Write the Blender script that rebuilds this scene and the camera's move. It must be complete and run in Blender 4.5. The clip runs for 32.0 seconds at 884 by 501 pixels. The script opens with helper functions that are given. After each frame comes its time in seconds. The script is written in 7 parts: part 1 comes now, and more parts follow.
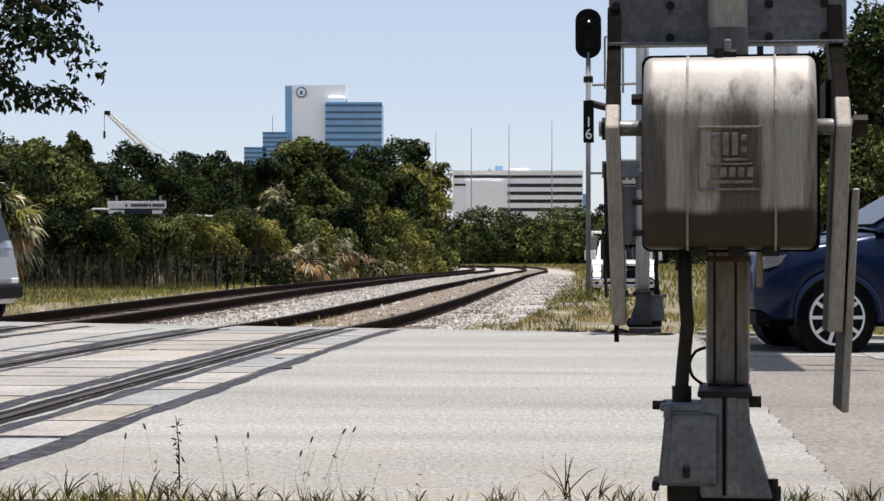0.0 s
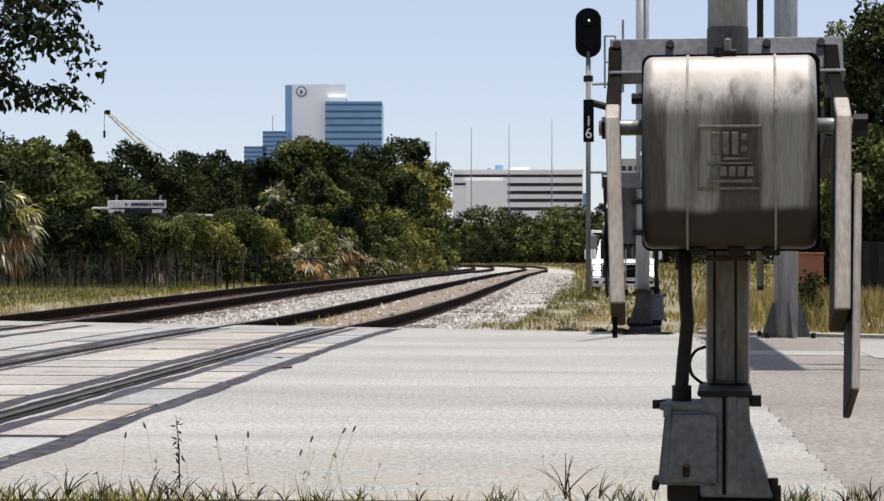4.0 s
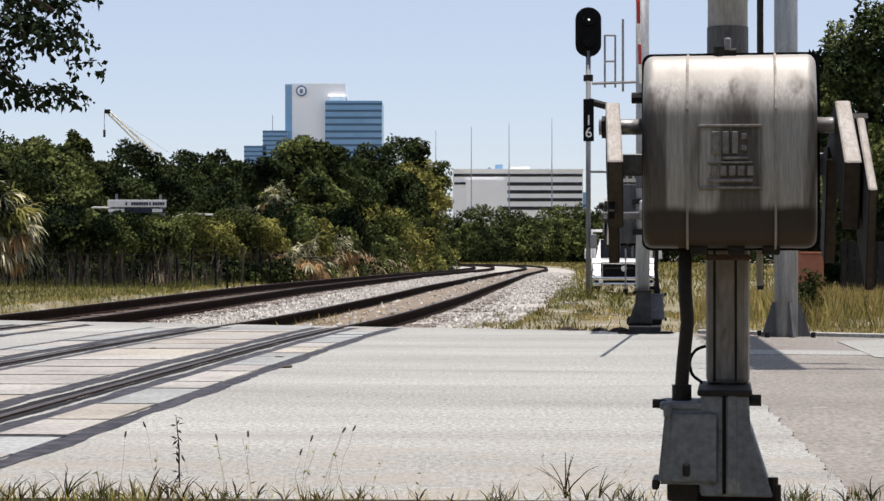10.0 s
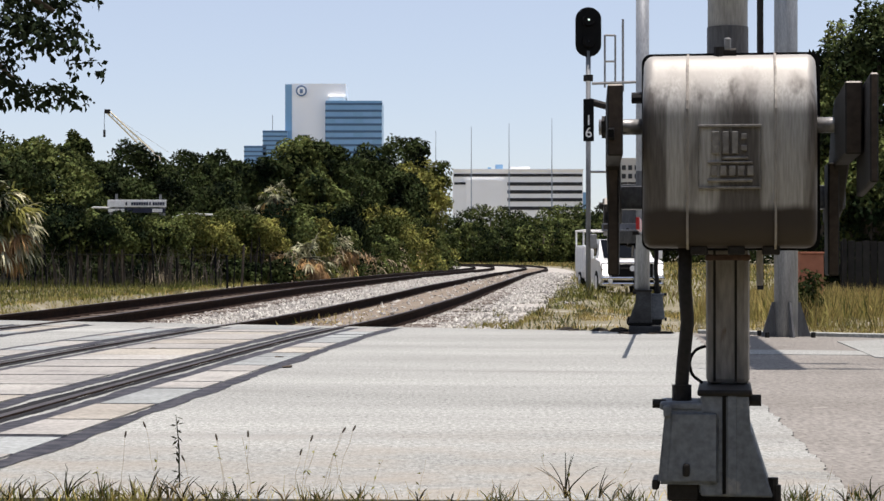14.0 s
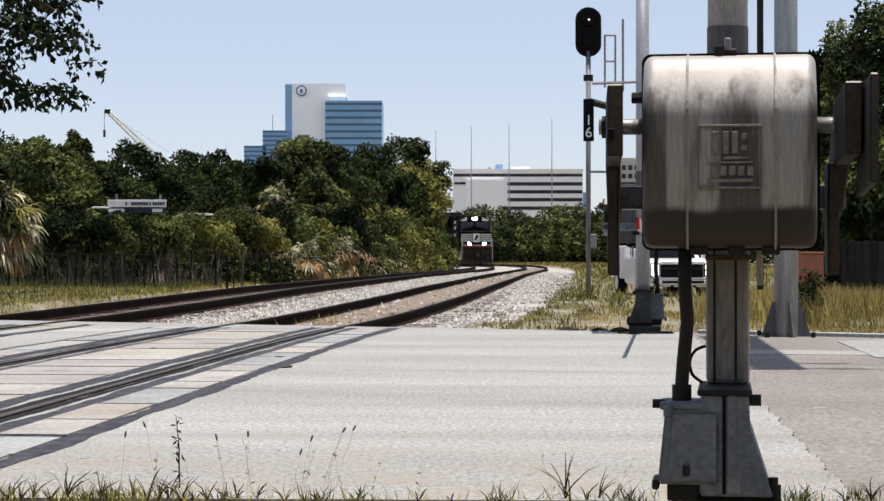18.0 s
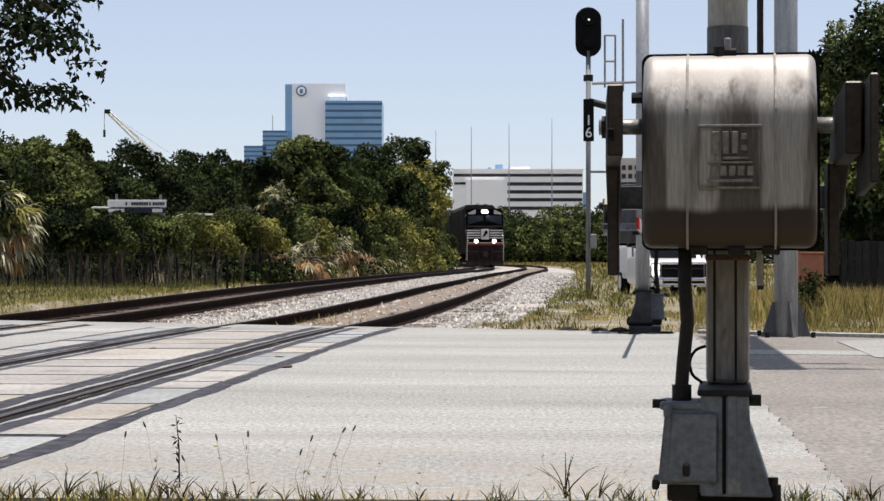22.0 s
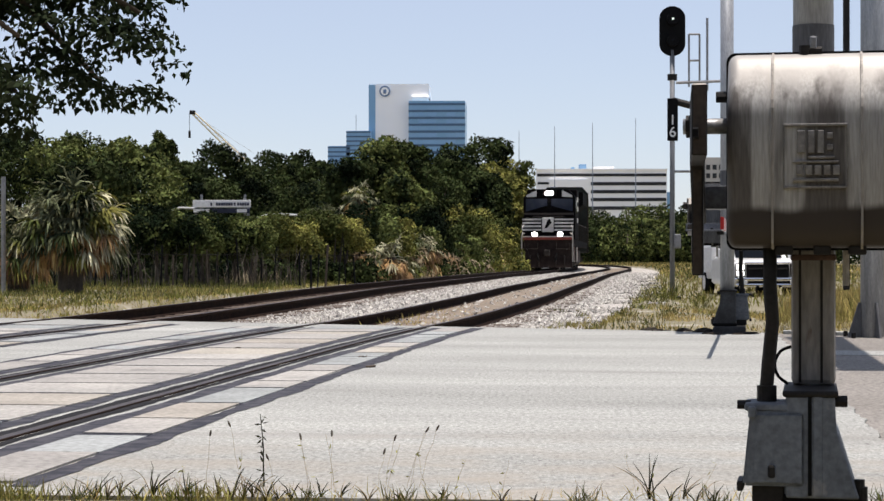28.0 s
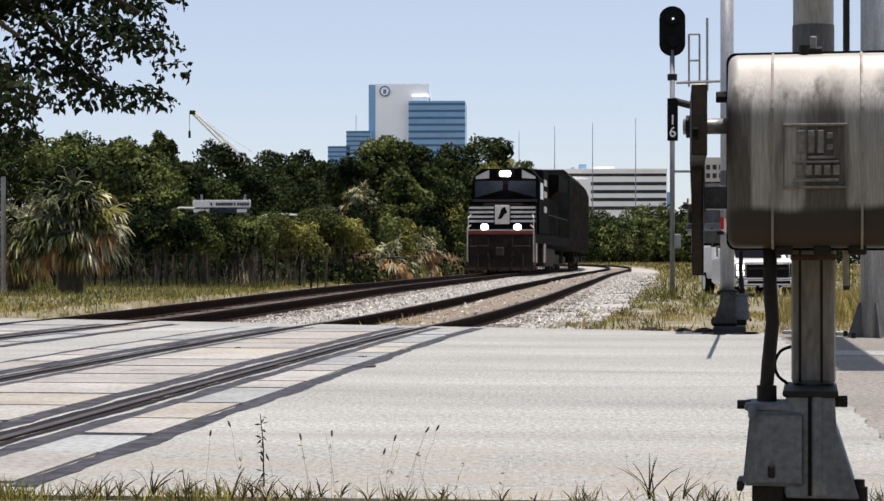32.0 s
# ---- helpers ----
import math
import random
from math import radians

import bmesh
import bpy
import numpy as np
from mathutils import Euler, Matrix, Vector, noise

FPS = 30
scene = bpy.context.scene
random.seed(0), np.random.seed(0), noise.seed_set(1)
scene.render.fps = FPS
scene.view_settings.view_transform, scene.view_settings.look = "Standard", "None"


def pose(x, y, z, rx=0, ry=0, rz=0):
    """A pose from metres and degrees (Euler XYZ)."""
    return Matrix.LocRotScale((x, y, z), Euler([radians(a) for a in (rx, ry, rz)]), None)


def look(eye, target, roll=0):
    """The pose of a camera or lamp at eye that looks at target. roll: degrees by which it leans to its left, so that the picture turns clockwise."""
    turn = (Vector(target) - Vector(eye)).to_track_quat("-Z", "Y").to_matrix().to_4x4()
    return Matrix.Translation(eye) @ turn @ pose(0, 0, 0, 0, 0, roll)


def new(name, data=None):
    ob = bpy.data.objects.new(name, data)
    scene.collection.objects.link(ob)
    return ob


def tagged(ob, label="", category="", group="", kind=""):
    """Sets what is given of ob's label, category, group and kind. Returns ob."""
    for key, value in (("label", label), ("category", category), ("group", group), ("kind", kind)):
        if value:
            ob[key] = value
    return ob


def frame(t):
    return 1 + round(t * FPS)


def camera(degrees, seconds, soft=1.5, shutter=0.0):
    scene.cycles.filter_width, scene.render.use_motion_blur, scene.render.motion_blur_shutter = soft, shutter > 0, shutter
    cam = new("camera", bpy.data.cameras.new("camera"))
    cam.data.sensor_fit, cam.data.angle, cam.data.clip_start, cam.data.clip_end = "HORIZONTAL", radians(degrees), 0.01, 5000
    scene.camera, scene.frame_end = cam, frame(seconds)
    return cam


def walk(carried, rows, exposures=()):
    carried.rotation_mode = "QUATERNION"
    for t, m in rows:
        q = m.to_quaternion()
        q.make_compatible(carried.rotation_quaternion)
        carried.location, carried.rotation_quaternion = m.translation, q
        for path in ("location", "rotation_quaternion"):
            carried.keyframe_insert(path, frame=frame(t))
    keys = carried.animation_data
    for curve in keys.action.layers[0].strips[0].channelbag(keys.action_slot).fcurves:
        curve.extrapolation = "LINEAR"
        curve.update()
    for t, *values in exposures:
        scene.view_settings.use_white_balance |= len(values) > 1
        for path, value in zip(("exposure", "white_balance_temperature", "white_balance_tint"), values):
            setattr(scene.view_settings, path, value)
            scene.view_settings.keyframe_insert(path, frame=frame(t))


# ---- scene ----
# camera on the near verge, 0.83 m above the road, looking along +y
LENS = 26.0
EYE = (0.0, 0.0, 0.83)
cam = camera(LENS, 32.0)


def aim(up, left=0.0):
    return pose(EYE[0], EYE[1], EYE[2], 90 + up, 0, left)


walk(cam, [
    (0.0, aim(0.245)), (0.5, aim(0.225)), (1.0, aim(0.247, 0.01)), (1.5, aim(0.26, 0.022)), (2.0, aim(0.25)), (2.5, aim(0.23)),
    (3.5, aim(0.222)), (5.5, aim(0.222)), (7.0, aim(0.215)), (8.0, aim(0.202)), (12.0, aim(0.202)), (14.0, aim(0.202)), (14.6, aim(0.187)),
    (17.0, aim(0.185)), (17.5, aim(0.2)), (24.4, aim(0.202)), (24.7, aim(0.195, 0.03)), (24.9, aim(0.09, 0.2)), (25.0, aim(-0.02, 0.71)),
    (25.1, aim(0.0, 1.7)), (25.2, aim(0.02, 3.03)), (25.3, aim(0.08, 2.85)), (25.5, aim(0.165, 2.465)), (25.8, aim(0.195, 2.485)),
    (27.5, aim(0.202, 2.49)), (32.0, aim(0.202, 2.49)),
], ((0.0, 0.34, 6750, 15), (32.0, 0.34, 6750, 15)))

# ---- light ----
SUN_TO = Vector((0.10, -0.01, 1.0)).normalized()
world = bpy.data.worlds.new("sky")
scene.world = world
world.use_nodes = True
wn = world.node_tree.nodes
sky = wn.new("ShaderNodeTexSky")
sky.sky_type = "NISHITA"
sky.sun_disc = False
sky.sun_elevation = math.asin(SUN_TO.z)
sky.sun_rotation = math.atan2(SUN_TO.x, SUN_TO.y)
sky.air_density, sky.dust_density, sky.ozone_density = 0.85, 0.3, 2.6
wn["Background"].inputs["Strength"].default_value = 0.111
haze = wn.new("ShaderNodeMix")
haze.data_type = "RGBA"
haze.inputs["Factor"].default_value = 0.5
haze.inputs["B"].default_value = (4.6, 5.15, 6.15, 1)
world.node_tree.links.new(sky.outputs["Color"], haze.inputs["A"])
world.node_tree.links.new(haze.outputs["Result"], wn["Background"].inputs["Color"])
sun_data = bpy.data.lights.new("sun", "SUN")
sun_data.energy, sun_data.angle, sun_data.color = 5.0, radians(0.5), (1.0, 0.96, 0.9)
sun = new("sun", sun_data)
sun.matrix_basis = look(SUN_TO * 60, (0, 0, 0))


# ---- materials ----
def material(name, colour, rough=0.7, metal=0.0, second=None, scale=3.0, detail=6.0, amount=0.5, fine=60.0, grain=0.6, grain_stretch=None, bump=0.0, bump_scale=80.0,
             random_tint=0.0, island_tint=0.0, stretch=(1, 1, 1), spots=None, emit=0.0, spec=0.15, clear=0.0, translucent=0.0, upper=None, flecks=None):
    m = bpy.data.materials.new(name)
    m.use_nodes = True
    nt = m.node_tree
    n, link = nt.nodes, nt.links.new
    b = n["Principled BSDF"]
    b.inputs["Roughness"].default_value, b.inputs["Metallic"].default_value = rough, metal
    b.inputs["Specular IOR Level"].default_value = spec
    b.inputs["Coat Weight"].default_value = clear
    b.inputs["Coat Roughness"].default_value = 0.04
    co = n.new("ShaderNodeTexCoord")
    mp = n.new("ShaderNodeMapping")
    mp.inputs["Scale"].default_value = stretch
    link(co.outputs["Object"], mp.inputs["Vector"])

    mg = n.new("ShaderNodeMapping")
    mg.inputs["Scale"].default_value = grain_stretch or stretch
    link(co.outputs["Object"], mg.inputs["Vector"])

    def noise_at(sc, dt=6.0, way=mp):
        t = n.new("ShaderNodeTexNoise")
        t.inputs["Scale"].default_value, t.inputs["Detail"].default_value = sc, dt
        link(way.outputs["Vector"], t.inputs["Vector"])
        return t.outputs["Fac"]

    def mixed(a, c, f, kind="MIX"):
        x = n.new("ShaderNodeMix")
        x.data_type, x.blend_type = "RGBA", kind
        for sock, v in ((x.inputs["Factor"], f), (x.inputs["A"], a), (x.inputs["B"], c)):
            if isinstance(v, bpy.types.NodeSocket):
                link(v, sock)
            elif isinstance(v, tuple):
                sock.default_value = (*v[:3], 1)
            else:
                sock.default_value = v
        return x.outputs["Result"]

    def ramp(f, lo, hi):
        r = n.new("ShaderNodeMapRange")
        r.inputs["From Min"].default_value, r.inputs["From Max"].default_value = lo, hi
        link(f, r.inputs["Value"])
        return r.outputs["Result"]

    second = second or tuple(c * 0.7 for c in colour)
    col = mixed(colour, second, ramp(noise_at(scale, detail), 0.5 - 0.35 * (1.1 - amount), 0.5 + 0.35 * (1.1 - amount)))
    if fine:
        col = mixed(col, mixed((0.66, 0.66, 0.66), (1.3, 1.3, 1.3), ramp(noise_at(fine, 3.0, mg), 0.33, 0.67)), grain, "MULTIPLY")
    if spots:
        col = mixed(col, spots[0], ramp(noise_at(spots[1], 4.0), spots[2], spots[2] + 0.06))
    if flecks:
        col = mixed(col, flecks[0], ramp(noise_at(flecks[1], 2.0, mg), flecks[2], flecks[2] + 0.08))
    if upper:
        sep = n.new("ShaderNodeSeparateXYZ")
        link(co.outputs["Object"], sep.inputs["Vector"])
        add = n.new("ShaderNodeMath")
        add.operation, add.inputs[1].default_value = "MULTIPLY_ADD", upper[4]
        link(noise_at(scale * 1.7, 5.0), add.inputs[0])
        link(sep.outputs["Z"], add.inputs[2])
        col = mixed(col, mixed(upper[0], upper[1], noise_at(scale * 2.3)), ramp(add.outputs["Value"], upper[2], upper[3]))
    if random_tint or island_tint:
        src = n.new("ShaderNodeObjectInfo").outputs["Random"] if random_tint else n.new("ShaderNodeNewGeometry").outputs["Random Per Island"]
        k = random_tint or island_tint
        hs = n.new("ShaderNodeHueSaturation")
        link(col, hs.inputs["Color"])
        v = n.new("ShaderNodeMapRange")
        v.inputs["To Min"].default_value, v.inputs["To Max"].default_value = 1 - k, 1 + k
        link(src, v.inputs["Value"])
        link(v.outputs["Result"], hs.inputs["Value"])
        h = n.new("ShaderNodeMapRange")
        h.inputs["To Min"].default_value, h.inputs["To Max"].default_value = 0.5 - 0.06 * k, 0.5 + 0.06 * k
        link(src, h.inputs["Value"])
        link(h.outputs["Result"], hs.inputs["Hue"])
        col = hs.outputs["Color"]
    link(col, b.inputs["Base Color"])
    if bump:
        bp = n.new("ShaderNodeBump")
        bp.inputs["Strength"].default_value, bp.inputs["Distance"].default_value = bump, 0.01
        link(noise_at(bump_scale, 4.0), bp.inputs["Height"])
        link(bp.outputs["Normal"], b.inputs["Normal"])
    if emit:
        b.inputs["Emission Color"].default_value = (*colour[:3], 1)
        b.inputs["Emission Strength"].default_value = emit
    if translucent:
        tr = n.new("ShaderNodeBsdfTranslucent")
        link(col, tr.inputs["Color"])
        ms = n.new("ShaderNodeMixShader")
        ms.inputs["Fac"].default_value = translucent
        link(b.outputs["BSDF"], ms.inputs[1])
        link(tr.outputs["BSDF"], ms.inputs[2])
        link(ms.outputs["Shader"], n["Material Output"].inputs["Surface"])
    return m


M = {}
M["concrete"] = material("concrete", (0.293, 0.298, 0.278), 0.9, second=(0.242, 0.246, 0.231), scale=0.55, detail=9.0, amount=0.55, fine=42, grain=0.75, grain_stretch=(1.0, 0.45, 1), bump=0.3, bump_scale=40, stretch=(0.25, 1.6, 1), spots=((0.232, 0.232, 0.217), 1.1, 0.62), flecks=((0.138, 0.137, 0.130), 26, 0.66))
M["panel_a"] = material("crossing panel", (0.311, 0.300, 0.276), 0.9, second=(0.257, 0.249, 0.232), scale=1.5, amount=0.8, fine=30, bump=0.2, random_tint=0.1, spots=((0.183, 0.174, 0.166), 3, 0.66))
M["panel_blue"] = material("bluish crossing panel", (0.261, 0.276, 0.270), 0.9, second=(0.216, 0.228, 0.222), scale=1.5, amount=0.8, fine=30, random_tint=0.1, spots=((0.166, 0.170, 0.166), 3, 0.66))
M["panel_tan"] = material("dirt-stained crossing panel", (0.318, 0.298, 0.258), 0.9, second=(0.26, 0.242, 0.208), scale=1.5, amount=0.8, fine=30, bump=0.2, random_tint=0.1, spots=((0.183, 0.165, 0.14), 3, 0.66))
M["tar"] = material("tar strip", (0.025, 0.026, 0.033), 0.8, second=(0.056, 0.055, 0.063), scale=9, amount=0.9, fine=40)
M["asphalt"] = material("worn brown asphalt", (0.215, 0.202, 0.183), 0.95, second=(0.164, 0.152, 0.136), scale=0.8, fine=40, grain=0.75, grain_stretch=(1.0, 0.45, 1), bump=0.4, bump_scale=60, spots=((0.257, 0.241, 0.216), 5, 0.66), flecks=((0.075, 0.071, 0.066), 24, 0.66))
M["soil"] = material("dry sandy ground", (0.141, 0.126, 0.075), 1.0, second=(0.216, 0.193, 0.137), scale=0.7, fine=14, bump=0.6, bump_scale=12, spots=((0.290, 0.270, 0.224), 1.1, 0.60))
M["ballast_bed"] = material("ballast bed", (0.382, 0.363, 0.328), 1.0, second=(0.274, 0.257, 0.232), scale=9, fine=22, bump=1.0, bump_scale=16)
M["stone"] = material("ballast stone", (0.415, 0.397, 0.364), 0.95, second=(0.324, 0.307, 0.278), scale=8, fine=50, island_tint=0.4)
M["track_dirt"] = material("tan track dirt", (0.216, 0.178, 0.137), 1.0, second=(0.141, 0.116, 0.090), scale=3, fine=25, bump=0.6, bump_scale=20)
M["rail"] = material("rusty rail", (0.022, 0.012, 0.008), 0.95, second=(0.010, 0.006, 0.0045), scale=6, fine=40, spec=0.06)
M["rail_top"] = material("worn rail head", (0.070, 0.060, 0.056), 0.55, 0.3, second=(0.034, 0.028, 0.026), scale=5, spec=0.25)
M["flangeway"] = material("dark flangeway", (0.010, 0.010, 0.011), 0.95, second=(0.018, 0.017, 0.017), scale=6)
M["tie"] = material("weathered tie", (0.10, 0.08, 0.065), 0.95, second=(0.16, 0.13, 0.11), scale=4, stretch=(0.4, 4, 4))
M["steel"] = material("weathered galvanised steel", (0.299, 0.299, 0.299), 0.45, 0.55, second=(0.207, 0.207, 0.207), scale=9, fine=60, bump=0.1)
M["pole"] = material("aluminium pole", (0.40, 0.415, 0.43), 0.5, 0.4, second=(0.25, 0.26, 0.27), scale=5, stretch=(4, 4, 0.5), fine=40)
M["pole_dark"] = material("dull weathered steel pole", (0.13, 0.132, 0.135), 0.6, 0.1, second=(0.085, 0.085, 0.087), scale=4, stretch=(4, 4, 0.5), fine=40)
M["dark_iron"] = material("dark grimy cast iron", (0.05, 0.052, 0.055), 0.65, 0.0, second=(0.022, 0.022, 0.022), scale=6, fine=45)
M["pilot_rust"] = material("rust-brown steel", (0.10, 0.06, 0.045), 0.8, second=(0.055, 0.036, 0.03), scale=8, fine=40)
M["sleeve_steel"] = material("grime-stained steel channel", (0.26, 0.247, 0.232), 0.6, 0.2, second=(0.175, 0.161, 0.148), scale=5, stretch=(2.5, 2.5, 0.5), fine=25, spots=((0.12, 0.085, 0.065), 7, 0.66))
M["mast_grey"] = material("galvanised signal mast", (0.21, 0.225, 0.24), 0.55, 0.2, second=(0.13, 0.135, 0.14), scale=4, stretch=(4, 4, 0.5), fine=40)
M["grey_iron"] = material("grey painted iron", (0.155, 0.172, 0.193), 0.6, 0.0, second=(0.118, 0.13, 0.145), scale=7, fine=45, spots=((0.22, 0.22, 0.22), 9, 0.66))
M["dark_metal"] = material("dark metal", (0.014, 0.0135, 0.0135), 0.6, 0.1, second=(0.026, 0.023, 0.020), scale=8)
M["black"] = material("black paint", (0.004, 0.004, 0.0045), 0.6, second=(0.006, 0.006, 0.006), scale=8, spec=0.08)
M["rubber"] = material("black rubber", (0.006, 0.006, 0.006), 0.85, second=(0.010, 0.010, 0.010), scale=9, spec=0.08)
M["white"] = material("white paint", (0.78, 0.78, 0.77), 0.5, second=(0.66, 0.65, 0.63), scale=6)
M["bark"] = material("bark", (0.10, 0.08, 0.06), 0.95, second=(0.055, 0.045, 0.036), scale=6, stretch=(1, 1, 0.3), bump=0.8, bump_scale=20)
M["lamp_lit"] = material("lit headlamp", (1.0, 0.97, 0.9), 0.3, emit=40.0, fine=0)
M["glass_dark"] = material("tinted glass", (0.0015, 0.002, 0.003), 0.04, second=(0.002, 0.0025, 0.0035), spec=0.14, fine=0)
M["chrome"] = material("chrome", (0.75, 0.76, 0.78), 0.14, 1.0, second=(0.65, 0.66, 0.68), fine=0)
M["alloy"] = material("silver alloy", (0.80, 0.80, 0.81), 0.4, 0.3, second=(0.72, 0.72, 0.73), fine=0)
M["lamp_day"] = material("lit running lamp", (0.95, 0.95, 0.92), 0.3, emit=1.6, fine=0)
M["red_lens"] = material("red lamp lens", (0.45, 0.012, 0.012), 0.15, second=(0.3, 0.008, 0.008), clear=0.6, fine=0)
M["suv_blue"] = material("deep blue metallic car paint", (0.001, 0.010, 0.041), 0.28, 0.25, second=(0.0008, 0.008, 0.034), clear=0.25, spec=0.2, fine=0)


def weather_road(m):
    """Wear bands along the road and tan dirt washed in from the verge."""
    nt = m.node_tree
    n, link = nt.nodes, nt.links.new
    b = n["Principled BSDF"]
    col = b.inputs["Base Color"].links[0].from_socket
    co = n.new("ShaderNodeTexCoord")

    def field(turn, stretch, scale, detail):
        r = n.new("ShaderNodeMapping")
        r.inputs["Rotation"].default_value = (0, 0, turn)
        link(co.outputs["Object"], r.inputs["Vector"])
        w = n.new("ShaderNodeMapping")
        w.inputs["Scale"].default_value = stretch
        link(r.outputs["Vector"], w.inputs["Vector"])
        t = n.new("ShaderNodeTexNoise")
        t.inputs["Scale"].default_value, t.inputs["Detail"].default_value = scale, detail
        link(w.outputs["Vector"], t.inputs["Vector"])
        return t.outputs["Fac"]

    def span(src, lo, hi, a=0.0, c=1.0):
        r = n.new("ShaderNodeMapRange")
        for k, v in (("From Min", lo), ("From Max", hi), ("To Min", a), ("To Max", c)):
            r.inputs[k].default_value = v
        link(src, r.inputs["Value"])
        return r.outputs["Result"]

    def blend(a, c, f, kind):
        x = n.new("ShaderNodeMix")
        x.data_type, x.blend_type = "RGBA", kind
        link(a, x.inputs["A"])
        if isinstance(c, tuple):
            x.inputs["B"].default_value = (*c, 1)
        else:
            link(c, x.inputs["B"])
        if isinstance(f, float):
            x.inputs["Factor"].default_value = f
        else:
            link(f, x.inputs["Factor"])
        return x.outputs["Result"]
    col = blend(col, span(field(0.16, (0.05, 1.0, 1), 0.75, 5.0), 0.32, 0.68, 0.88, 1.10), 1.0, "MULTIPLY")
    col = blend(col, span(field(0.16, (0.25, 1.0, 1), 2.2, 8.0), 0.3, 0.7, 0.93, 1.08), 1.0, "MULTIPLY")
    col = blend(col, span(field(0.0, (1, 0.5, 1), 95.0, 8.0), 0.36, 0.64, 0.72, 1.26), 0.75, "MULTIPLY")
    sep = n.new("ShaderNodeSeparateXYZ")
    link(co.outputs["Object"], sep.inputs["Vector"])
    near = n.new("ShaderNodeMath")
    near.operation = "MULTIPLY"
    link(span(sep.outputs["Y"], 9.6, 6.8), near.inputs[0])
    link(span(field(0.1, (0.7, 1.0, 1), 3.0, 8.0), 0.40, 0.75), near.inputs[1])
    col = blend(col, (0.268, 0.240, 0.200), near.outputs["Value"], "MIX")
    link(col, b.inputs["Base Color"])


weather_road(M["concrete"])


def leaf_material(name, a, b):
    return material(name, a, 0.75, second=b, scale=0.55, detail=4.0, amount=0.9, fine=0, island_tint=0.32, translucent=0.1, spec=0.04)


M["leaf_dark"] = leaf_material("dark green leaves", (0.004, 0.008, 0.0035), (0.042, 0.056, 0.019))
M["leaf_mid"] = leaf_material("mid green leaves", (0.007, 0.013, 0.005), (0.115, 0.135, 0.042))
M["leaf_light"] = leaf_material("yellow-green leaves", (0.042, 0.052, 0.015), (0.225, 0.215, 0.058))
M["palm_leaf"] = leaf_material("palm frond", (0.10, 0.11, 0.06), (0.60, 0.57, 0.38))
M["palm_dead"] = leaf_material("dead palm frond", (0.48, 0.30, 0.13), (0.16, 0.105, 0.06))
M["grass_green"] = leaf_material("green grass", (0.055, 0.066, 0.018), (0.10, 0.10, 0.035))
M["grass_sun"] = leaf_material("sunny yellow-green grass", (0.183, 0.183, 0.046), (0.274, 0.224, 0.083))
M["grass_dry"] = leaf_material("dry grass", (0.45, 0.335, 0.125), (0.28, 0.225, 0.08))

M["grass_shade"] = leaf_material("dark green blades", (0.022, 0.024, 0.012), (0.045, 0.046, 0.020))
M["leaf_oak"] = leaf_material("dull oak leaves", (0.020, 0.029, 0.014), (0.05, 0.064, 0.028))
M["straw"] = leaf_material("pale dead straw", (0.40, 0.33, 0.22), (0.24, 0.19, 0.12))


# ---- mesh helpers ----
def part(name, bm, mat, parent=None, label="", smooth=False):
    """Links a bmesh, or a mesh, as one object."""
    if isinstance(bm, bmesh.types.BMesh):
        me = bpy.data.meshes.new(name)
        bmesh.ops.recalc_face_normals(bm, faces=bm.faces)
        bm.to_mesh(me)
        bm.free()
    else:
        me = bm
    if not me.materials:
        me.materials.append(mat)
    if smooth:
        me.polygons.foreach_set("use_smooth", [True] * len(me.polygons))
    ob = new(name, me)
    if parent:
        ob.parent = parent
    return tagged(ob, label)


def thing(name, label, category, m=None, group="", kind=""):
    ob = tagged(new(name), label, category, group, kind)
    ob.empty_display_size = 0.2
    if m:
        ob.matrix_basis = m
    return ob


def box(bm, x0, x1, y0, y1, z0, z1, bevel=0.0, seg=2):
    r = bmesh.ops.create_cube(bm, size=1.0)
    vs = r["verts"]
    for v in vs:
        v.co = ((x0 + x1) / 2 + v.co.x * (x1 - x0), (y0 + y1) / 2 + v.co.y * (y1 - y0), (z0 + z1) / 2 + v.co.z * (z1 - z0))
    if bevel:
        es = {e for v in vs for e in v.link_edges}
        bmesh.ops.bevel(bm, geom=list(es), offset=bevel, segments=seg, affect="EDGES", profile=0.5)
    return bm


def boxes(rows, bevel=0.0):
    bm = bmesh.new()
    for r in rows:
        box(bm, *r, bevel=bevel)
    return bm


def rod(bm, p, q, r0, r1=None, n=12):
    r1 = r0 if r1 is None else r1
    p, q = Vector(p), Vector(q)
    d = q - p
    m = Matrix.Translation((p + q) / 2) @ d.to_track_quat("Z", "Y").to_matrix().to_4x4()
    bmesh.ops.create_cone(bm, cap_ends=True, segments=n, radius1=r0, radius2=r1, depth=d.length, matrix=m)
    return bm


def rods(rows, n=12):
    bm = bmesh.new()
    for r in rows:
        rod(bm, *r, n=n)
    return bm


